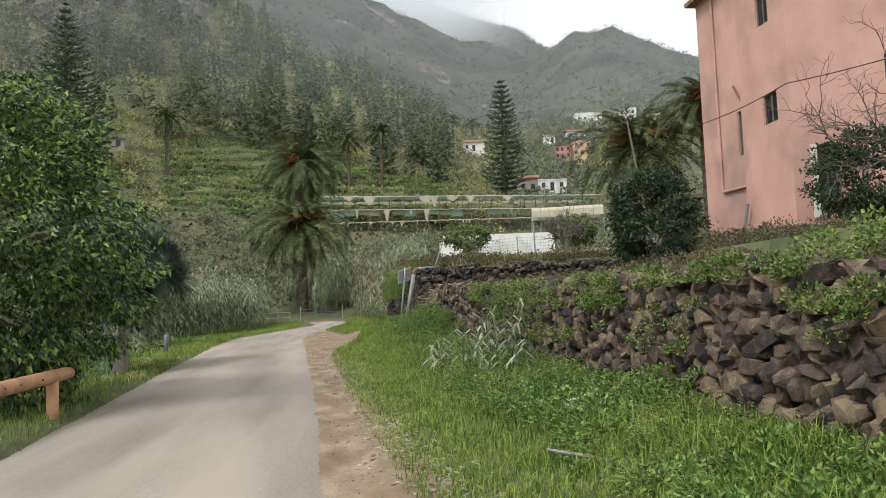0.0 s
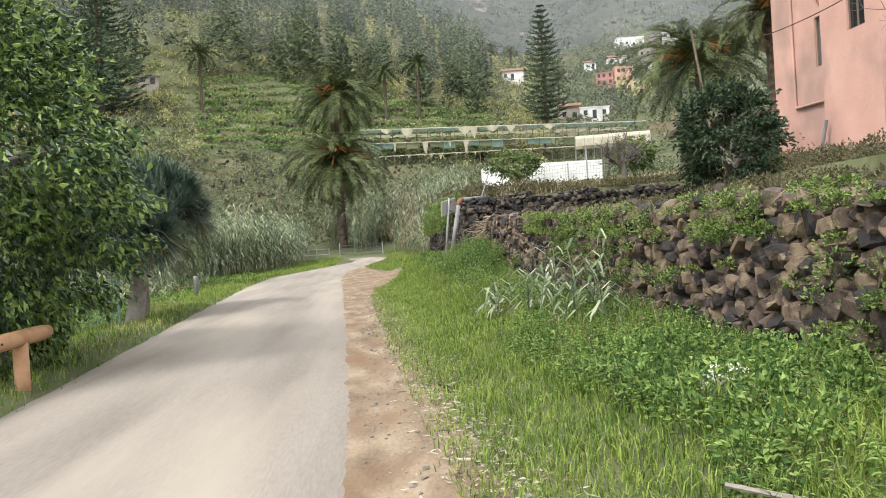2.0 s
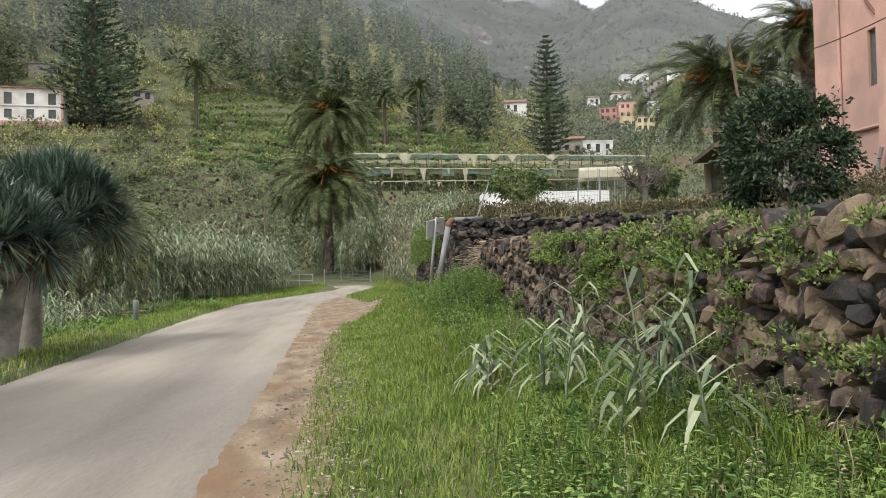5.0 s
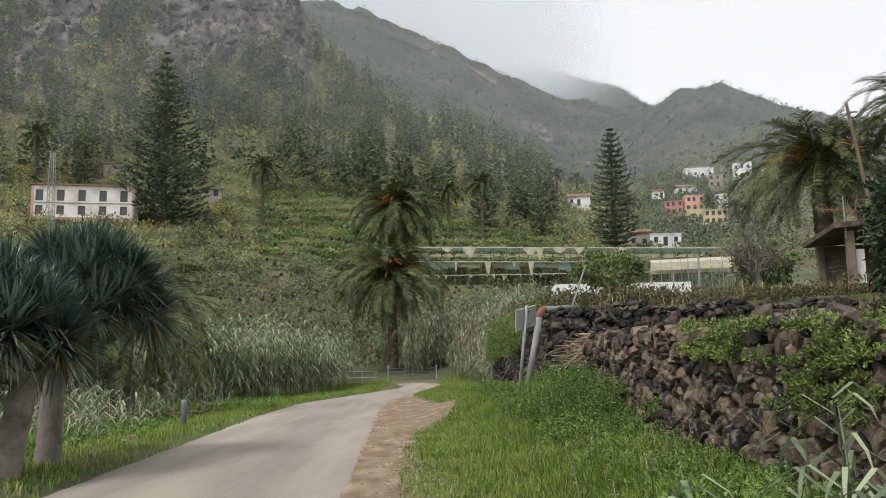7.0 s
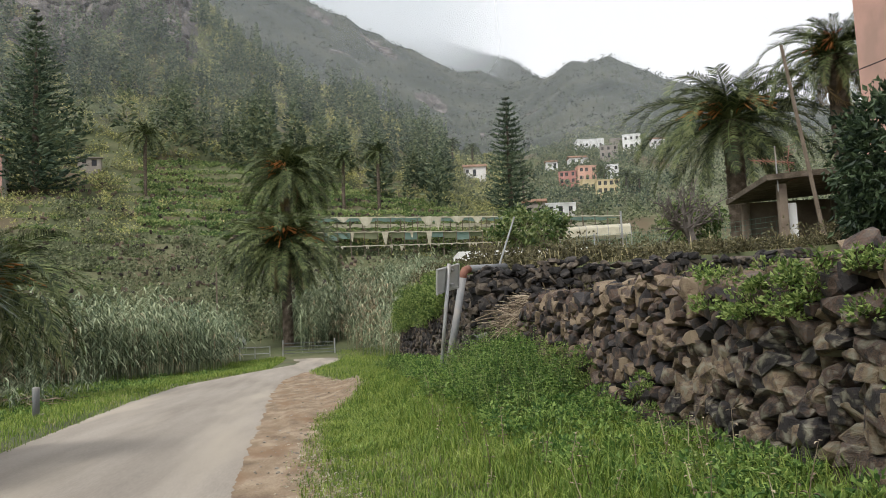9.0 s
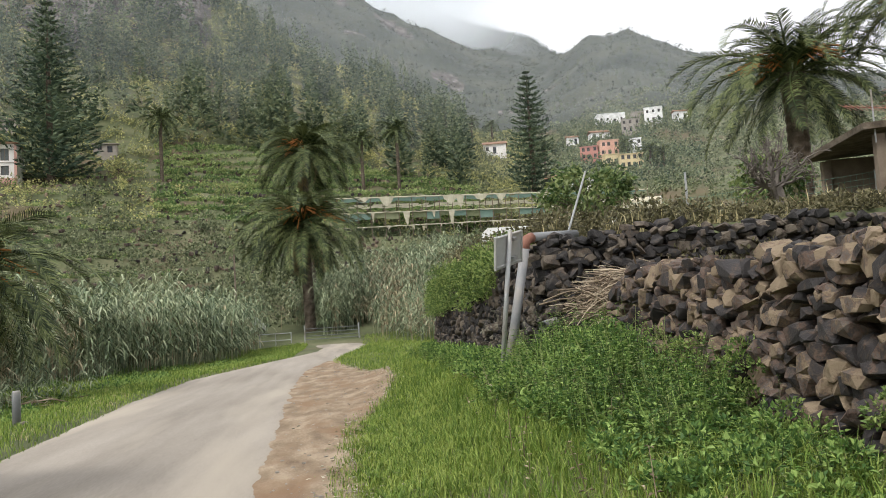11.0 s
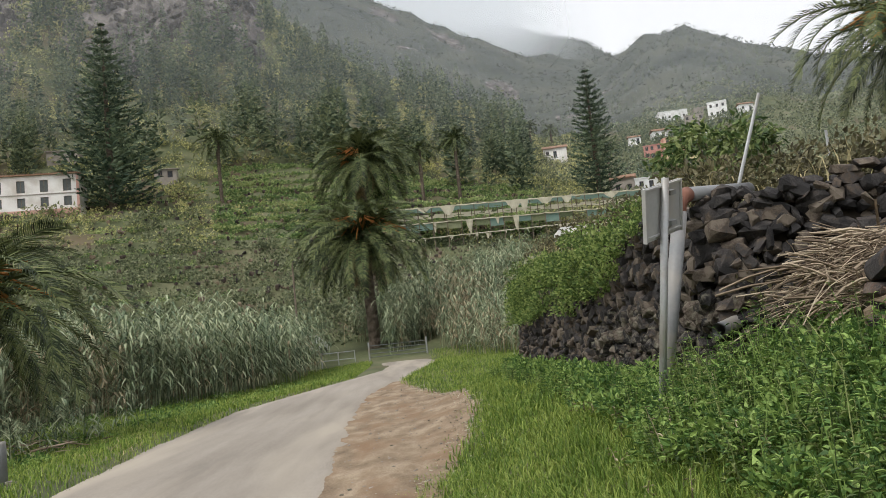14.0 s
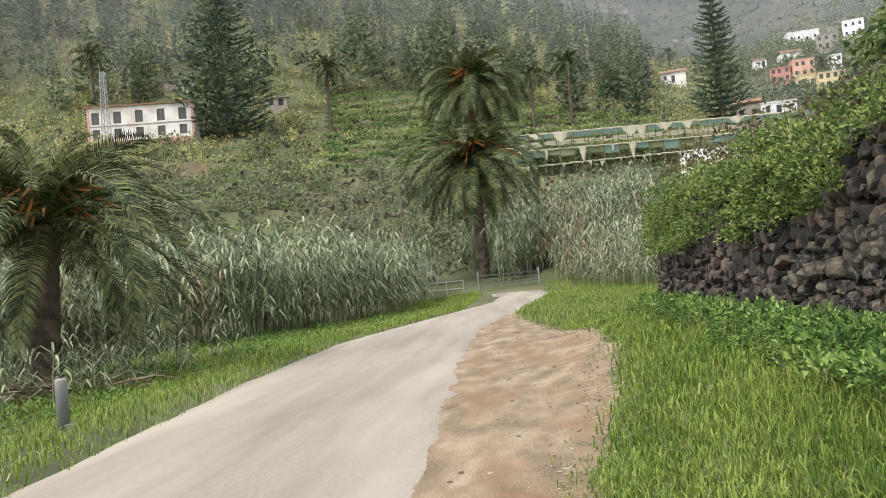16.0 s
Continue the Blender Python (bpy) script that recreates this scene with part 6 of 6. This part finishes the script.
# ---- shed with overhanging roof and an aerial ----
t = thing("shed", "dark open shed with a flat overhanging roof", "shed", 15.75, 36.3, float(land(15.75, 36.3)), -12)
zb = float(land(15.75, 36.3))
rt = 5.5 - zb
s = Soup()
s.add([(-3.0, -2.2, rt - 0.1), (0.7, -2.2, rt + 0.1), (0.7, 2.4, rt + 0.1), (-3.0, 2.4, rt - 0.1), (-3.0, -2.2, rt + 0.06), (0.7, -2.2, rt + 0.26), (0.7, 2.4, rt + 0.26), (-3.0, 2.4, rt + 0.06)],
      [(3, 2, 1, 0), (4, 5, 6, 7), (0, 1, 5, 4), (1, 2, 6, 5), (2, 3, 7, 6), (3, 0, 4, 7)])
put("roof", s, M["bark"], t, "thin dark sheet roof")
for px_, py_ in ((-2.5, -1.8), (0.4, -1.8), (-2.5, 2.0), (0.4, 2.0)):
    s = Soup()
    box(s, px_, py_, -0.4, 0.24, 0.24, rt + 0.36 + 0.054 * px_, bev=0.02)
    put("post", s, M["wood"], t)
s = Soup()
box(s, -1.05, 2.2, -0.3, 2.7, 0.2, rt + 0.2)
box(s, 0.5, 0.2, -0.3, 0.15, 3.6, rt + 0.3)
put("back_wall", s, M["wood"], t)
s = Soup()
box(s, -2.2, -1.6, -0.2, 0.26, 0.1, 1.6)
put("door", s, M["white"], t, "narrow pale door leaf")

t = thing("tv_aerial", "rusty television aerial on a short mast", "aerial", 12.75, 34.9, 5.5)
s = Soup()
tube(s, [(0, 0, -0.4), (0, 0, 0.9)], 0.02, 6)
put("mast", s, M["galv"], t)
s = Soup()
tube(s, [(-0.75, 0, 0.5), (0.55, 0, 0.42)], 0.015, 5)
for i in range(9):
    xx = -0.7 + i * 0.14
    tube(s, [(xx, -0.25, 0.5 - 0.06 * i / 9 - 0.15), (xx, 0.25, 0.5 - 0.06 * i / 9 + 0.12)], 0.008, 4)
for sg in (-1, 1):
    tube(s, [(0.35, 0, 0.43), (0.5, 0.1, 0.43 + sg * 0.5)], 0.012, 4)
    for q in (0.4, 0.7, 1.0):
        tube(s, [(0.35 + 0.15 * q, -0.2, 0.43 + sg * 0.5 * q), (0.35 + 0.15 * q, 0.3, 0.43 + sg * 0.5 * q)], 0.008, 4)
put("antenna", s, M["rustpipe"], t)

# poles and overhead lines
for lab, x, y, z, h, r_, lx in (("leaning grey wooden pole beside the shed", 13.3, 33.6, 3.2, 5.9, 0.06, -0.85), ("thin pale pole on the terrace", 9.2, 38.0, 3.2, 2.1, 0.04, 0.0), ("slanting pale pole rising from the brambles", 3.2, 28.5, 2.5, 1.35, 0.022, 0.5), ("old wooden pole among the reeds", -9.9, 90.0, float(land(-9.9, 90)), 6.0, 0.09, 0.0)):
    t = thing("pole", lab, "pole", x, y, z)
    s = Soup()
    k = np.linspace(0, 1, 6)
    tube(s, np.stack([lx * k, 0 * k, k * h - 0.2], 1), np.linspace(r_, r_ * 0.75, 6), 7)
    put("shaft", s, M["galv"] if "pale" in lab else M["wood"], t)
s = Soup()
for a, b, sag in (((17.55, 38.0, 9.55), (17.5, 29.4, 9.35), 0.15), ((17.5, 29.4, 9.35), (24.0, 24.5, 10.6), 0.2)):
    k = np.linspace(0, 1, 14)[:, None]
    pts = np.array(a) * (1 - k) + np.array(b) * k
    pts[:, 0] -= 0.12
    pts[:, 2] -= sag * 4 * (k * (1 - k))[:, 0]
    tube(s, pts, 0.022, 4)
tagged(put("cable", s, M["cable"]), "dark cable slung along the pink building", "cable")

# wire fence on the terrace
t = thing("wire_fence", "sagging wire mesh fence on thin posts", "fence", 0, 0, 0)
fp = [(6.0, 38.5), (8.5, 38.6), (11.0, 38.0), (13.5, 36.2)]
for a, b in fp:
    s = Soup()
    tube(s, [(a, b, float(land(a, b)) - 0.3), (a, b, float(land(a, b)) + 1.35)], 0.03, 6)
    put("post", s, M["galv"], t)
s = Soup()
for (a, b), (c, d) in zip(fp[:-1], fp[1:]):
    for q in np.linspace(0.1, 1.3, 9):
        tube(s, [(a, b, float(land(a, b)) + q), ((a + c) / 2, (b + d) / 2, float(land((a + c) / 2, (b + d) / 2)) + q - 0.04), (c, d, float(land(c, d)) + q)], 0.005, 3, False)
    for q in np.linspace(0, 1, 22):
        xx, yy = a + (c - a) * q, b + (d - b) * q
        zz = float(land(xx, yy))
        tube(s, [(xx, yy, zz + 0.1), (xx, yy, zz + 1.3)], 0.004, 3, False)
put("mesh_wire", s, M["greenpaint"], t, "thin green wire mesh")

# ---- road sign, drainpipes ----
zf = float(land(1.98, 27.5))
t = thing("road_sign", "blank back of a rectangular road sign on a leaning steel post", "road sign", 1.98, 27.5, zf)
s = Soup()
foot, tip = np.array([0.0, 0.0, -0.15]), np.array([0.22, -0.40, 2.66 - zf])
tube(s, [foot, foot + (tip - foot) * 0.5, tip], 0.033, 12)
put("post", s, M["galv"], t, "grey steel post", smooth=True)
across, upward = Vector((0.44, 0.42, 0.13)).normalized(), Vector((0.12, -0.2, 1.0)).normalized()
facing = across.cross(upward).normalized()
upward = facing.cross(across)
m = Matrix((across, facing, upward)).transposed().to_4x4()
m.translation = Vector((0.19, -0.29, 2.405 - zf))
s = Soup()
box(s, 0, 0, -0.225, 0.64, 0.014, 0.45, bev=0.004)
panel = put("panel", s, M["signback"], t, "bare aluminium back of the sign", at=m)
for a in (-1, 1):
    s = Soup()
    box(s, a * 0.312, 0.014, -0.225, 0.018, 0.03, 0.45)
    put("rim", s, M["signback"], panel)
    s = Soup()
    box(s, 0, 0.012, a * 0.20, 0.606, 0.026, 0.018)
    put("rim", s, M["signback"], panel)
for zz in (-0.14, 0.12):
    s = Soup()
    box(s, 0.1, 0.03, zz, 0.1, 0.06, 0.04)
    put("clamp", s, M["galv"], panel)

zb = float(land(2.2, 28.05))
t = thing("drainpipe", "leaning grey drainpipe with a rust-red elbow over the wall", "pipe", 2.2, 28.05, zb)
s = Soup()
tube(s, [(-0.02, 0.1, -0.15), (0.36, -0.1, 2.47 - zb)], 0.068, 14)
put("downpipe", s, M["pvc"], t, "straight grey plastic pipe", smooth=True)
s = Soup()
tube(s, [(0.35, -0.04, 2.42 - zb), (0.375, -0.04, 2.54 - zb), (0.42, -0.02, 2.61 - zb), (0.5, 0.04, 2.64 - zb)], 0.075, 14)
put("elbow", s, M["rustpipe"], t, "rust-red elbow joint", smooth=True)
s = Soup()
tube(s, [(0.48, 0.03, 2.64 - zb), (1.3, 0.55, 2.70 - zb)], 0.068, 14)
put("feed_pipe", s, M["pvc"], t, smooth=True)
t = thing("waste_pipe", "short grey pipe sticking out of the stone wall", "pipe", 2.78, 27.8, 1.38)
s = Soup()
tube(s, [(-0.12, -0.16, -0.03), (0.25, 0.3, 0.03)], 0.065, 14, False)
tube(s, [(-0.12, -0.16, -0.03), (0.25, 0.3, 0.03)], 0.054, 14, False)
put("pipe", s, M["pvc"], t, smooth=True)

# heap of dead canes between the walls
srng = np.random.RandomState(51)
s = Soup()
for _ in range(1500):
    k_ = srng.rand()
    x0, y0 = 3.2 + 1.6 * k_ + srng.normal() * 0.1, 26.85 + srng.normal() * 0.28
    zz = 1.42 + 0.38 * k_ + srng.uniform(0.0, 0.5) * math.sin(math.pi * min(1, 0.2 + k_))
    a, ln = srng.normal() * 1.1 + math.pi + 0.2, srng.uniform(0.15, 0.6)
    d = np.array([math.cos(a), math.sin(a) * 0.6, -0.08 + srng.normal() * 0.25]) * ln
    tube(s, [(x0, y0, zz), (x0 + d[0] * 0.5, y0 + d[1] * 0.5, zz + d[2] * 0.5 + 0.02), (x0 + d[0], y0 + d[1], zz + d[2])], srng.choice([0.003, 0.004, 0.006, 0.011], p=[0.35, 0.3, 0.22, 0.13]), 4, False)
stuff("cane_heap", s, M["straw"], "heap of cut dry canes slumped between the stone walls", "dead canes")

# ---- wooden-look railing ----
t = thing("guard_rail", "low brown painted log guard rail at the road edge", "guard rail", -4.05, 0, 0)
s = Soup()
tube(s, [(0.15, 3.0, 0.56), (0.02, 9.0, 0.57), (0, 12.2, 0.58), (0, 12.38, 0.58)], [0.095, 0.095, 0.095, 0.08], 16)
put("rail", s, M["rail"], t, "thick round brown rail", smooth=True)
for yy in (4.0, 7.8, 11.6):
    s = Soup()
    tube(s, [(0.06 if yy < 8 else 0, yy, -0.4), (0.06 if yy < 8 else 0, yy, 0.52)], 0.085, 14)
    put("post", s, M["rail"], t, smooth=True)
for yy in (9.6, 10.1, 10.9):
    s = Soup()
    tube(s, [(0.09, yy, 0.58), (0.115, yy, 0.58)], 0.012, 8)
    put("bolt", s, M["rubber"], t)

# grey marker post, kerb stones
t = thing("marker_post", "grey cylindrical concrete marker post in the grass", "post", -6.96, 34.5, float(land(-6.96, 34.5)))
s = Soup()
tube(s, [(0, 0, -0.15), (0, 0, 0.68), (0, 0, 0.72)], [0.085, 0.085, 0.075], 18)
put("shaft", s, M["pvc"], t, smooth=True)
for x, y, w_ in ((-6.72, 34.3, 0.13), (-6.2, 27.8, 0.14), (-6.7, 29.6, 0.16), (2.35, 7.4, 0.3)):
    s = Soup()
    v, f = STONES[int(abs(x * 10)) % 14]
    s.add(v * [w_ * 1.3, w_, w_ * 0.8] + [x, y, float(land(x, y)) + w_ * 0.22], tris=f)
    tagged(put("rock", s, M["whitewash"] if x > 0 else M["bark_grey"]), "pale loose rock lying in the grass", "rock", "loose rocks")
t = thing("fallen_stick", "pale bare stick lying in the grass", "stick", 1.75, 5.2, float(land(1.75, 5.2)) + 0.07)
s = Soup()
tube(s, [(-0.25, 0.15, 0.06), (0.0, 0, 0.02), (0.28, -0.2, -0.02)], [0.012, 0.016, 0.01], 6)
put("shaft", s, M["bark_grey"], t)

# concrete bollards under the tree
for x, y in ((-6.1, 15.8), (-6.5, 16.4)):
    t = thing("bollard", "weathered grey concrete bollard under the tree", "bollard", x, y, float(land(x, y)), group="concrete bollards")
    s = Soup()
    box(s, 0, 0, -0.2, 0.17, 0.17, 0.75, 0.3, 0.12, 0.02)
    put("block", s, M["bark_grey"], t)

# ---- gate and parked car at the bend ----
gy, gz = 73.6, float(land(0, 73.6))
t = thing("field_gate", "grey metal bar gate closing the track", "gate", -3.3, gy, gz - 0.1)
for xx in (0.0, 3.6):
    s = Soup()
    tube(s, [(xx, 0, -0.3), (xx, 0, 1.15)], 0.05, 8)
    put("post", s, M["galv"], t)
for zz in (0.22, 0.44, 0.68, 0.92):
    s = Soup()
    tube(s, [(0.05, 0, zz), (3.55, 0, zz)], 0.028, 6)
    put("bar", s, M["shutter"], t)
t = thing("side_railing", "low grey railing beside the track", "railing", -7.2, 72.8, float(land(-7.2, 72.8)))
for i in range(4):
    s = Soup()
    tube(s, [(i * 1.0, i * 0.25, -0.3), (i * 1.0, i * 0.25, 0.95)], 0.035, 6)
    put("post", s, M["galv"], t)
for zz in (0.45, 0.9):
    s = Soup()
    tube(s, [(0, 0, zz), (3.0, 0.75, zz)], 0.028, 6)
    put("bar", s, M["galv"], t)


def parked_car(x, y, z, rz):
    t = thing("car", "small white car parked among the reeds", "car", x, y, z, rz)
    s = Soup()
    prof = [(-1.9, 0.35), (-1.9, 0.75), (-1.2, 0.86), (-0.65, 1.38), (0.85, 1.42), (1.55, 0.95), (1.9, 0.85), (1.92, 0.35)]
    n = len(prof)
    L_, R_ = [(a, -0.78 if b > 1 else -0.82, b) for a, b in prof], [(a, 0.78 if b > 1 else 0.82, b) for a, b in prof]
    i = np.arange(n)
    s.add(L_ + R_, np.stack([i, (i + 1) % n, (i + 1) % n + n, i + n], 1), [(0, k, k + 1) for k in range(1, n - 1)] + [(n, n + k + 1, n + k) for k in range(1, n - 1)])
    put("body", s, M["carpaint"], t)
    for sy in (-0.835, 0.835):
        s = Soup()
        s.add([(-0.95, sy * 0.96, 0.92), (1.2, sy * 0.96, 0.95), (0.8, sy * 0.945, 1.33), (-0.6, sy * 0.945, 1.3)], [(0, 1, 2, 3)])
        put("window", s, M["darkopen"], t)
        for xx in (-1.2, 1.25):
            s = Soup()
            tube(s, [(xx, sy - 0.09, 0.3), (xx, sy + 0.03, 0.3)], 0.3, 14)
            wh = put("wheel", s, M["rubber"], t)
            s = Soup()
            tube(s, [(xx, sy - 0.1, 0.3), (xx, sy + 0.045, 0.3)], 0.17, 10)
            put("rim", s, M["galv"], wh)
    s = Soup()
    s.add([(-1.21, -0.7, 0.88), (-1.21, 0.7, 0.88), (-0.69, 0.66, 1.35), (-0.69, -0.66, 1.35)], [(0, 1, 2, 3)])
    put("windscreen", s, M["darkopen"], t)


parked_car(-8.3, 79.5, float(land(-8.3, 79.5)), 50)


# ---- bare fig tree by the pink building ----
def bare_tree(x, y, z, h, seed):
    rng = np.random.RandomState(seed)
    t = thing("bare_tree", "leafless fig tree with tangled grey branches", "tree", x, y, z)
    s = Soup()
    tube(s, [(0, 0, -0.2), (0.1, 0, h * 0.2), (0.05, 0.1, h * 0.4)], [0.16, 0.13, 0.1], 8)
    put("trunk", s, M["twig"], t)

    def grow(s, o, d, ln, r, depth):
        e = o + d * ln
        mid = (o + e) / 2 + rng.normal(size=3) * ln * 0.09
        tube(s, [o, mid, e], [r, r * 0.8, r * 0.6], 4, False)
        if depth:
            for _ in range(3):
                grow(s, e if rng.rand() < 0.6 else mid, unit(d + rng.normal(size=3) * 0.55 + [0, 0, 0.05]), ln * rng.uniform(0.55, 0.8), r * 0.6, depth - 1)

    for _ in range(6):
        s = Soup()
        grow(s, np.array([0.05, 0.1, h * rng.uniform(0.25, 0.4)]), unit(np.array([rng.normal() - 0.5, rng.normal() * 0.7 - 0.3, 0.8])), h * 0.24, 0.06, 4)
        put("branch", s, M["twig"], t)


bare_tree(19.6, 26.6, float(land(19.6, 26.6)), 8.5, 3)
bare_tree(9.4, 33.5, float(land(9.4, 33.5)), 2.4, 5)

# fallen palm leaves below the short palm
s = Soup()
for _ in range(10):
    a = srng.uniform(0, 6.28)
    x0, y0 = -10.4 + srng.normal() * 0.7, 40.0 + srng.normal() * 0.5
    me_v = [(x0, y0, float(land(x0, y0)) + 0.25), (x0 + math.cos(a) * 0.9, y0 + math.sin(a) * 0.9, float(land(x0, y0)) + 0.3), (x0 + math.cos(a) * 1.7, y0 + math.sin(a) * 1.7, float(land(x0, y0)) + 0.1)]
    tube(s, me_v, [0.03, 0.02, 0.008], 5, False)
    p_ = np.repeat(np.array(me_v), 16, 0) + srng.normal(size=(48, 3)) * [0.25, 0.25, 0.06]
    leaves(s, p_, srng.normal(size=(48, 3)) * [1, 1, 0.3], 0.4, 0.03, srng)
stuff("fallen_fronds", s, M["straw"], "dry fallen palm fronds below the short palm", "dead fronds")

tagged(put("terrace_walls", terrace_wall_stones(), M["stone_rest"]), "dry-stone faces of the far terraces", "stone walls", kind="stuff")


# ---- cloud bank over the mountain and sheets imitating distance haze ----
def veil_material(name, lo, hi, amount, slope, grain, blur, thin, ends=(3000, 4000)):
    """Lit, half-transparent sheet for cloud or imitated distance haze, denser with height."""
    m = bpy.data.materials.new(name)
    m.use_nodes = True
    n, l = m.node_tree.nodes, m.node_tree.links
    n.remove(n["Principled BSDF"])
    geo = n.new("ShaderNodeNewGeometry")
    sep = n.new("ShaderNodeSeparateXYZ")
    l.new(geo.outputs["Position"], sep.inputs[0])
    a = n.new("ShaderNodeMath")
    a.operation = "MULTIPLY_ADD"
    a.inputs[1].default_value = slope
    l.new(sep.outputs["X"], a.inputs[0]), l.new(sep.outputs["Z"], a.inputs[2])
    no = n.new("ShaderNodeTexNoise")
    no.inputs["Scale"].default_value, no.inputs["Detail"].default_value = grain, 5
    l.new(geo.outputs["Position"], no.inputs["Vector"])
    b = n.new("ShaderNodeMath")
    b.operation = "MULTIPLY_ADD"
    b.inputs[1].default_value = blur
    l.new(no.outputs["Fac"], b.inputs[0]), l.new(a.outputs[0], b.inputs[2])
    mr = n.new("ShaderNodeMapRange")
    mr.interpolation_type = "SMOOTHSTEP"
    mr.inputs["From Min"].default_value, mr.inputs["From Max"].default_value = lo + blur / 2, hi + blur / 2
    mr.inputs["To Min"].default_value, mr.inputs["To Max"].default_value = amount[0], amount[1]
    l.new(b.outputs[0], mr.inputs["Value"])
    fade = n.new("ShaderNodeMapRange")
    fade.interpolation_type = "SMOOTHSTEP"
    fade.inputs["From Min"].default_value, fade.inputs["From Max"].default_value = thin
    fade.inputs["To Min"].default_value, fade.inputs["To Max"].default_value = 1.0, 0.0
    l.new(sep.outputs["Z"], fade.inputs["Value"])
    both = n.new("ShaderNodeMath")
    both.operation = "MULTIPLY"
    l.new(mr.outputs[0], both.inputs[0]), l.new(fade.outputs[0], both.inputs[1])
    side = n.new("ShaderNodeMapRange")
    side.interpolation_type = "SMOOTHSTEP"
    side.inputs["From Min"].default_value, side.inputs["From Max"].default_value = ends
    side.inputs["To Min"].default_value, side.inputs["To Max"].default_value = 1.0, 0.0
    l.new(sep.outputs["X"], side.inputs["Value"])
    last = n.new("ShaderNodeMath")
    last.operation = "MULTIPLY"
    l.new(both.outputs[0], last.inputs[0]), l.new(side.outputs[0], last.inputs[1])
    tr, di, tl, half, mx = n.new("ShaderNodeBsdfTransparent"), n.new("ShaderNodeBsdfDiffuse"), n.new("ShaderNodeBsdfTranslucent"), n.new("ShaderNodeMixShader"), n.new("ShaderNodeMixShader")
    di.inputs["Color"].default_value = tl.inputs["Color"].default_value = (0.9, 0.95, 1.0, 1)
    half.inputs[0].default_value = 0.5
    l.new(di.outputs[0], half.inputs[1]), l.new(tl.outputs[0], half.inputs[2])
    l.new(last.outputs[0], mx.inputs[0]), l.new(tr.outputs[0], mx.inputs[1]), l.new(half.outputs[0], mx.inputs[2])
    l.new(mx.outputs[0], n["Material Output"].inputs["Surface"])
    return m


def veil(name, label, r, az0, az1, z0, z1, lean, mat):
    s = Soup()
    az, k = np.radians(np.linspace(az0, az1, 60)), np.linspace(0, 1, 12)
    A, K = np.meshgrid(az, k)
    R = r + lean * K
    s.add(np.stack([C[0] + R * np.sin(A), C[1] + R * np.cos(A), z0 + (z1 - z0) * K], -1).reshape(-1, 3),
          np.stack([(i := (np.arange(11)[:, None] * 60 + np.arange(59)).ravel()), i + 1, i + 61, i + 60], 1))
    ob = put(name, s, mat, smooth=True)
    ob.visible_shadow = False
    return tagged(ob, label, "mist", kind="structure")


veil("backdrop_cloud", "low grey-white cloud covering the mountain top", 790, -18, 20, 120, 620, 160, veil_material("cloud", 258, 350, (0.0, 1.0), 0.315, 0.006, 80, (430, 600), (105, 215)))
# two added pale sheets imitate aerial haze over mountains and slopes
veil("backdrop_mist", "thin half-transparent sheet added as distance haze before the mountains", 385, -30, 60, 0, 330, 0, veil_material("mist", 40, 160, (0.05, 0.09), 0.0, 0.008, 60, (230, 320)))
veil("backdrop_haze", "faint half-transparent sheet added as haze before the valley side", 200, -50, 60, 20, 160, 0, veil_material("haze", 24, 75, (0.03, 0.12), 0.0, 0.02, 15, (120, 158)))

# loose litter on the shoulder and the lane's edge
lrng = np.random.RandomState(91)
s = Soup()
for _ in range(2600):
    y = lrng.uniform(0, 48)
    a, b = float(road_right(y)), float(dirt_edge(y))
    x = lrng.uniform(a - 0.1, b + 0.25)
    w_ = lrng.choice([0.008, 0.014, 0.022, 0.04], p=[0.4, 0.35, 0.2, 0.05])
    v, f = STONES[lrng.randint(14)]
    s.add(v * w_ * [1.2, 1, 0.7] + [x, y, max(float(land(x, y)) + 0.015, float(grade(y)) - 0.018) + w_ * 0.15], tris=f)
stuff("gravel", s, M["bark_grey"], "loose pebbles scattered on the dirt shoulder", "gravel")
s = Soup()
n = 5200
yy = np.r_[lrng.uniform(0.5, 24, 3600), lrng.uniform(24, 48, 1600)]
xx = dirt_edge(yy) + lrng.normal(size=n) * 0.2 - 0.05
zz = np.maximum(land(xx, yy) + 0.03, grade(yy) + 0.0)
d = lrng.normal(size=(n, 3)) * [1, 1, 0.15]
leaves(s, np.stack([xx, yy, zz], 1), d, lrng.uniform(0.03, 0.10, n), lrng.uniform(0.008, 0.022, n), lrng)
stuff("plant_litter", s, M["litter"], "pale dry cuttings littering the grass edge", "plant litter")
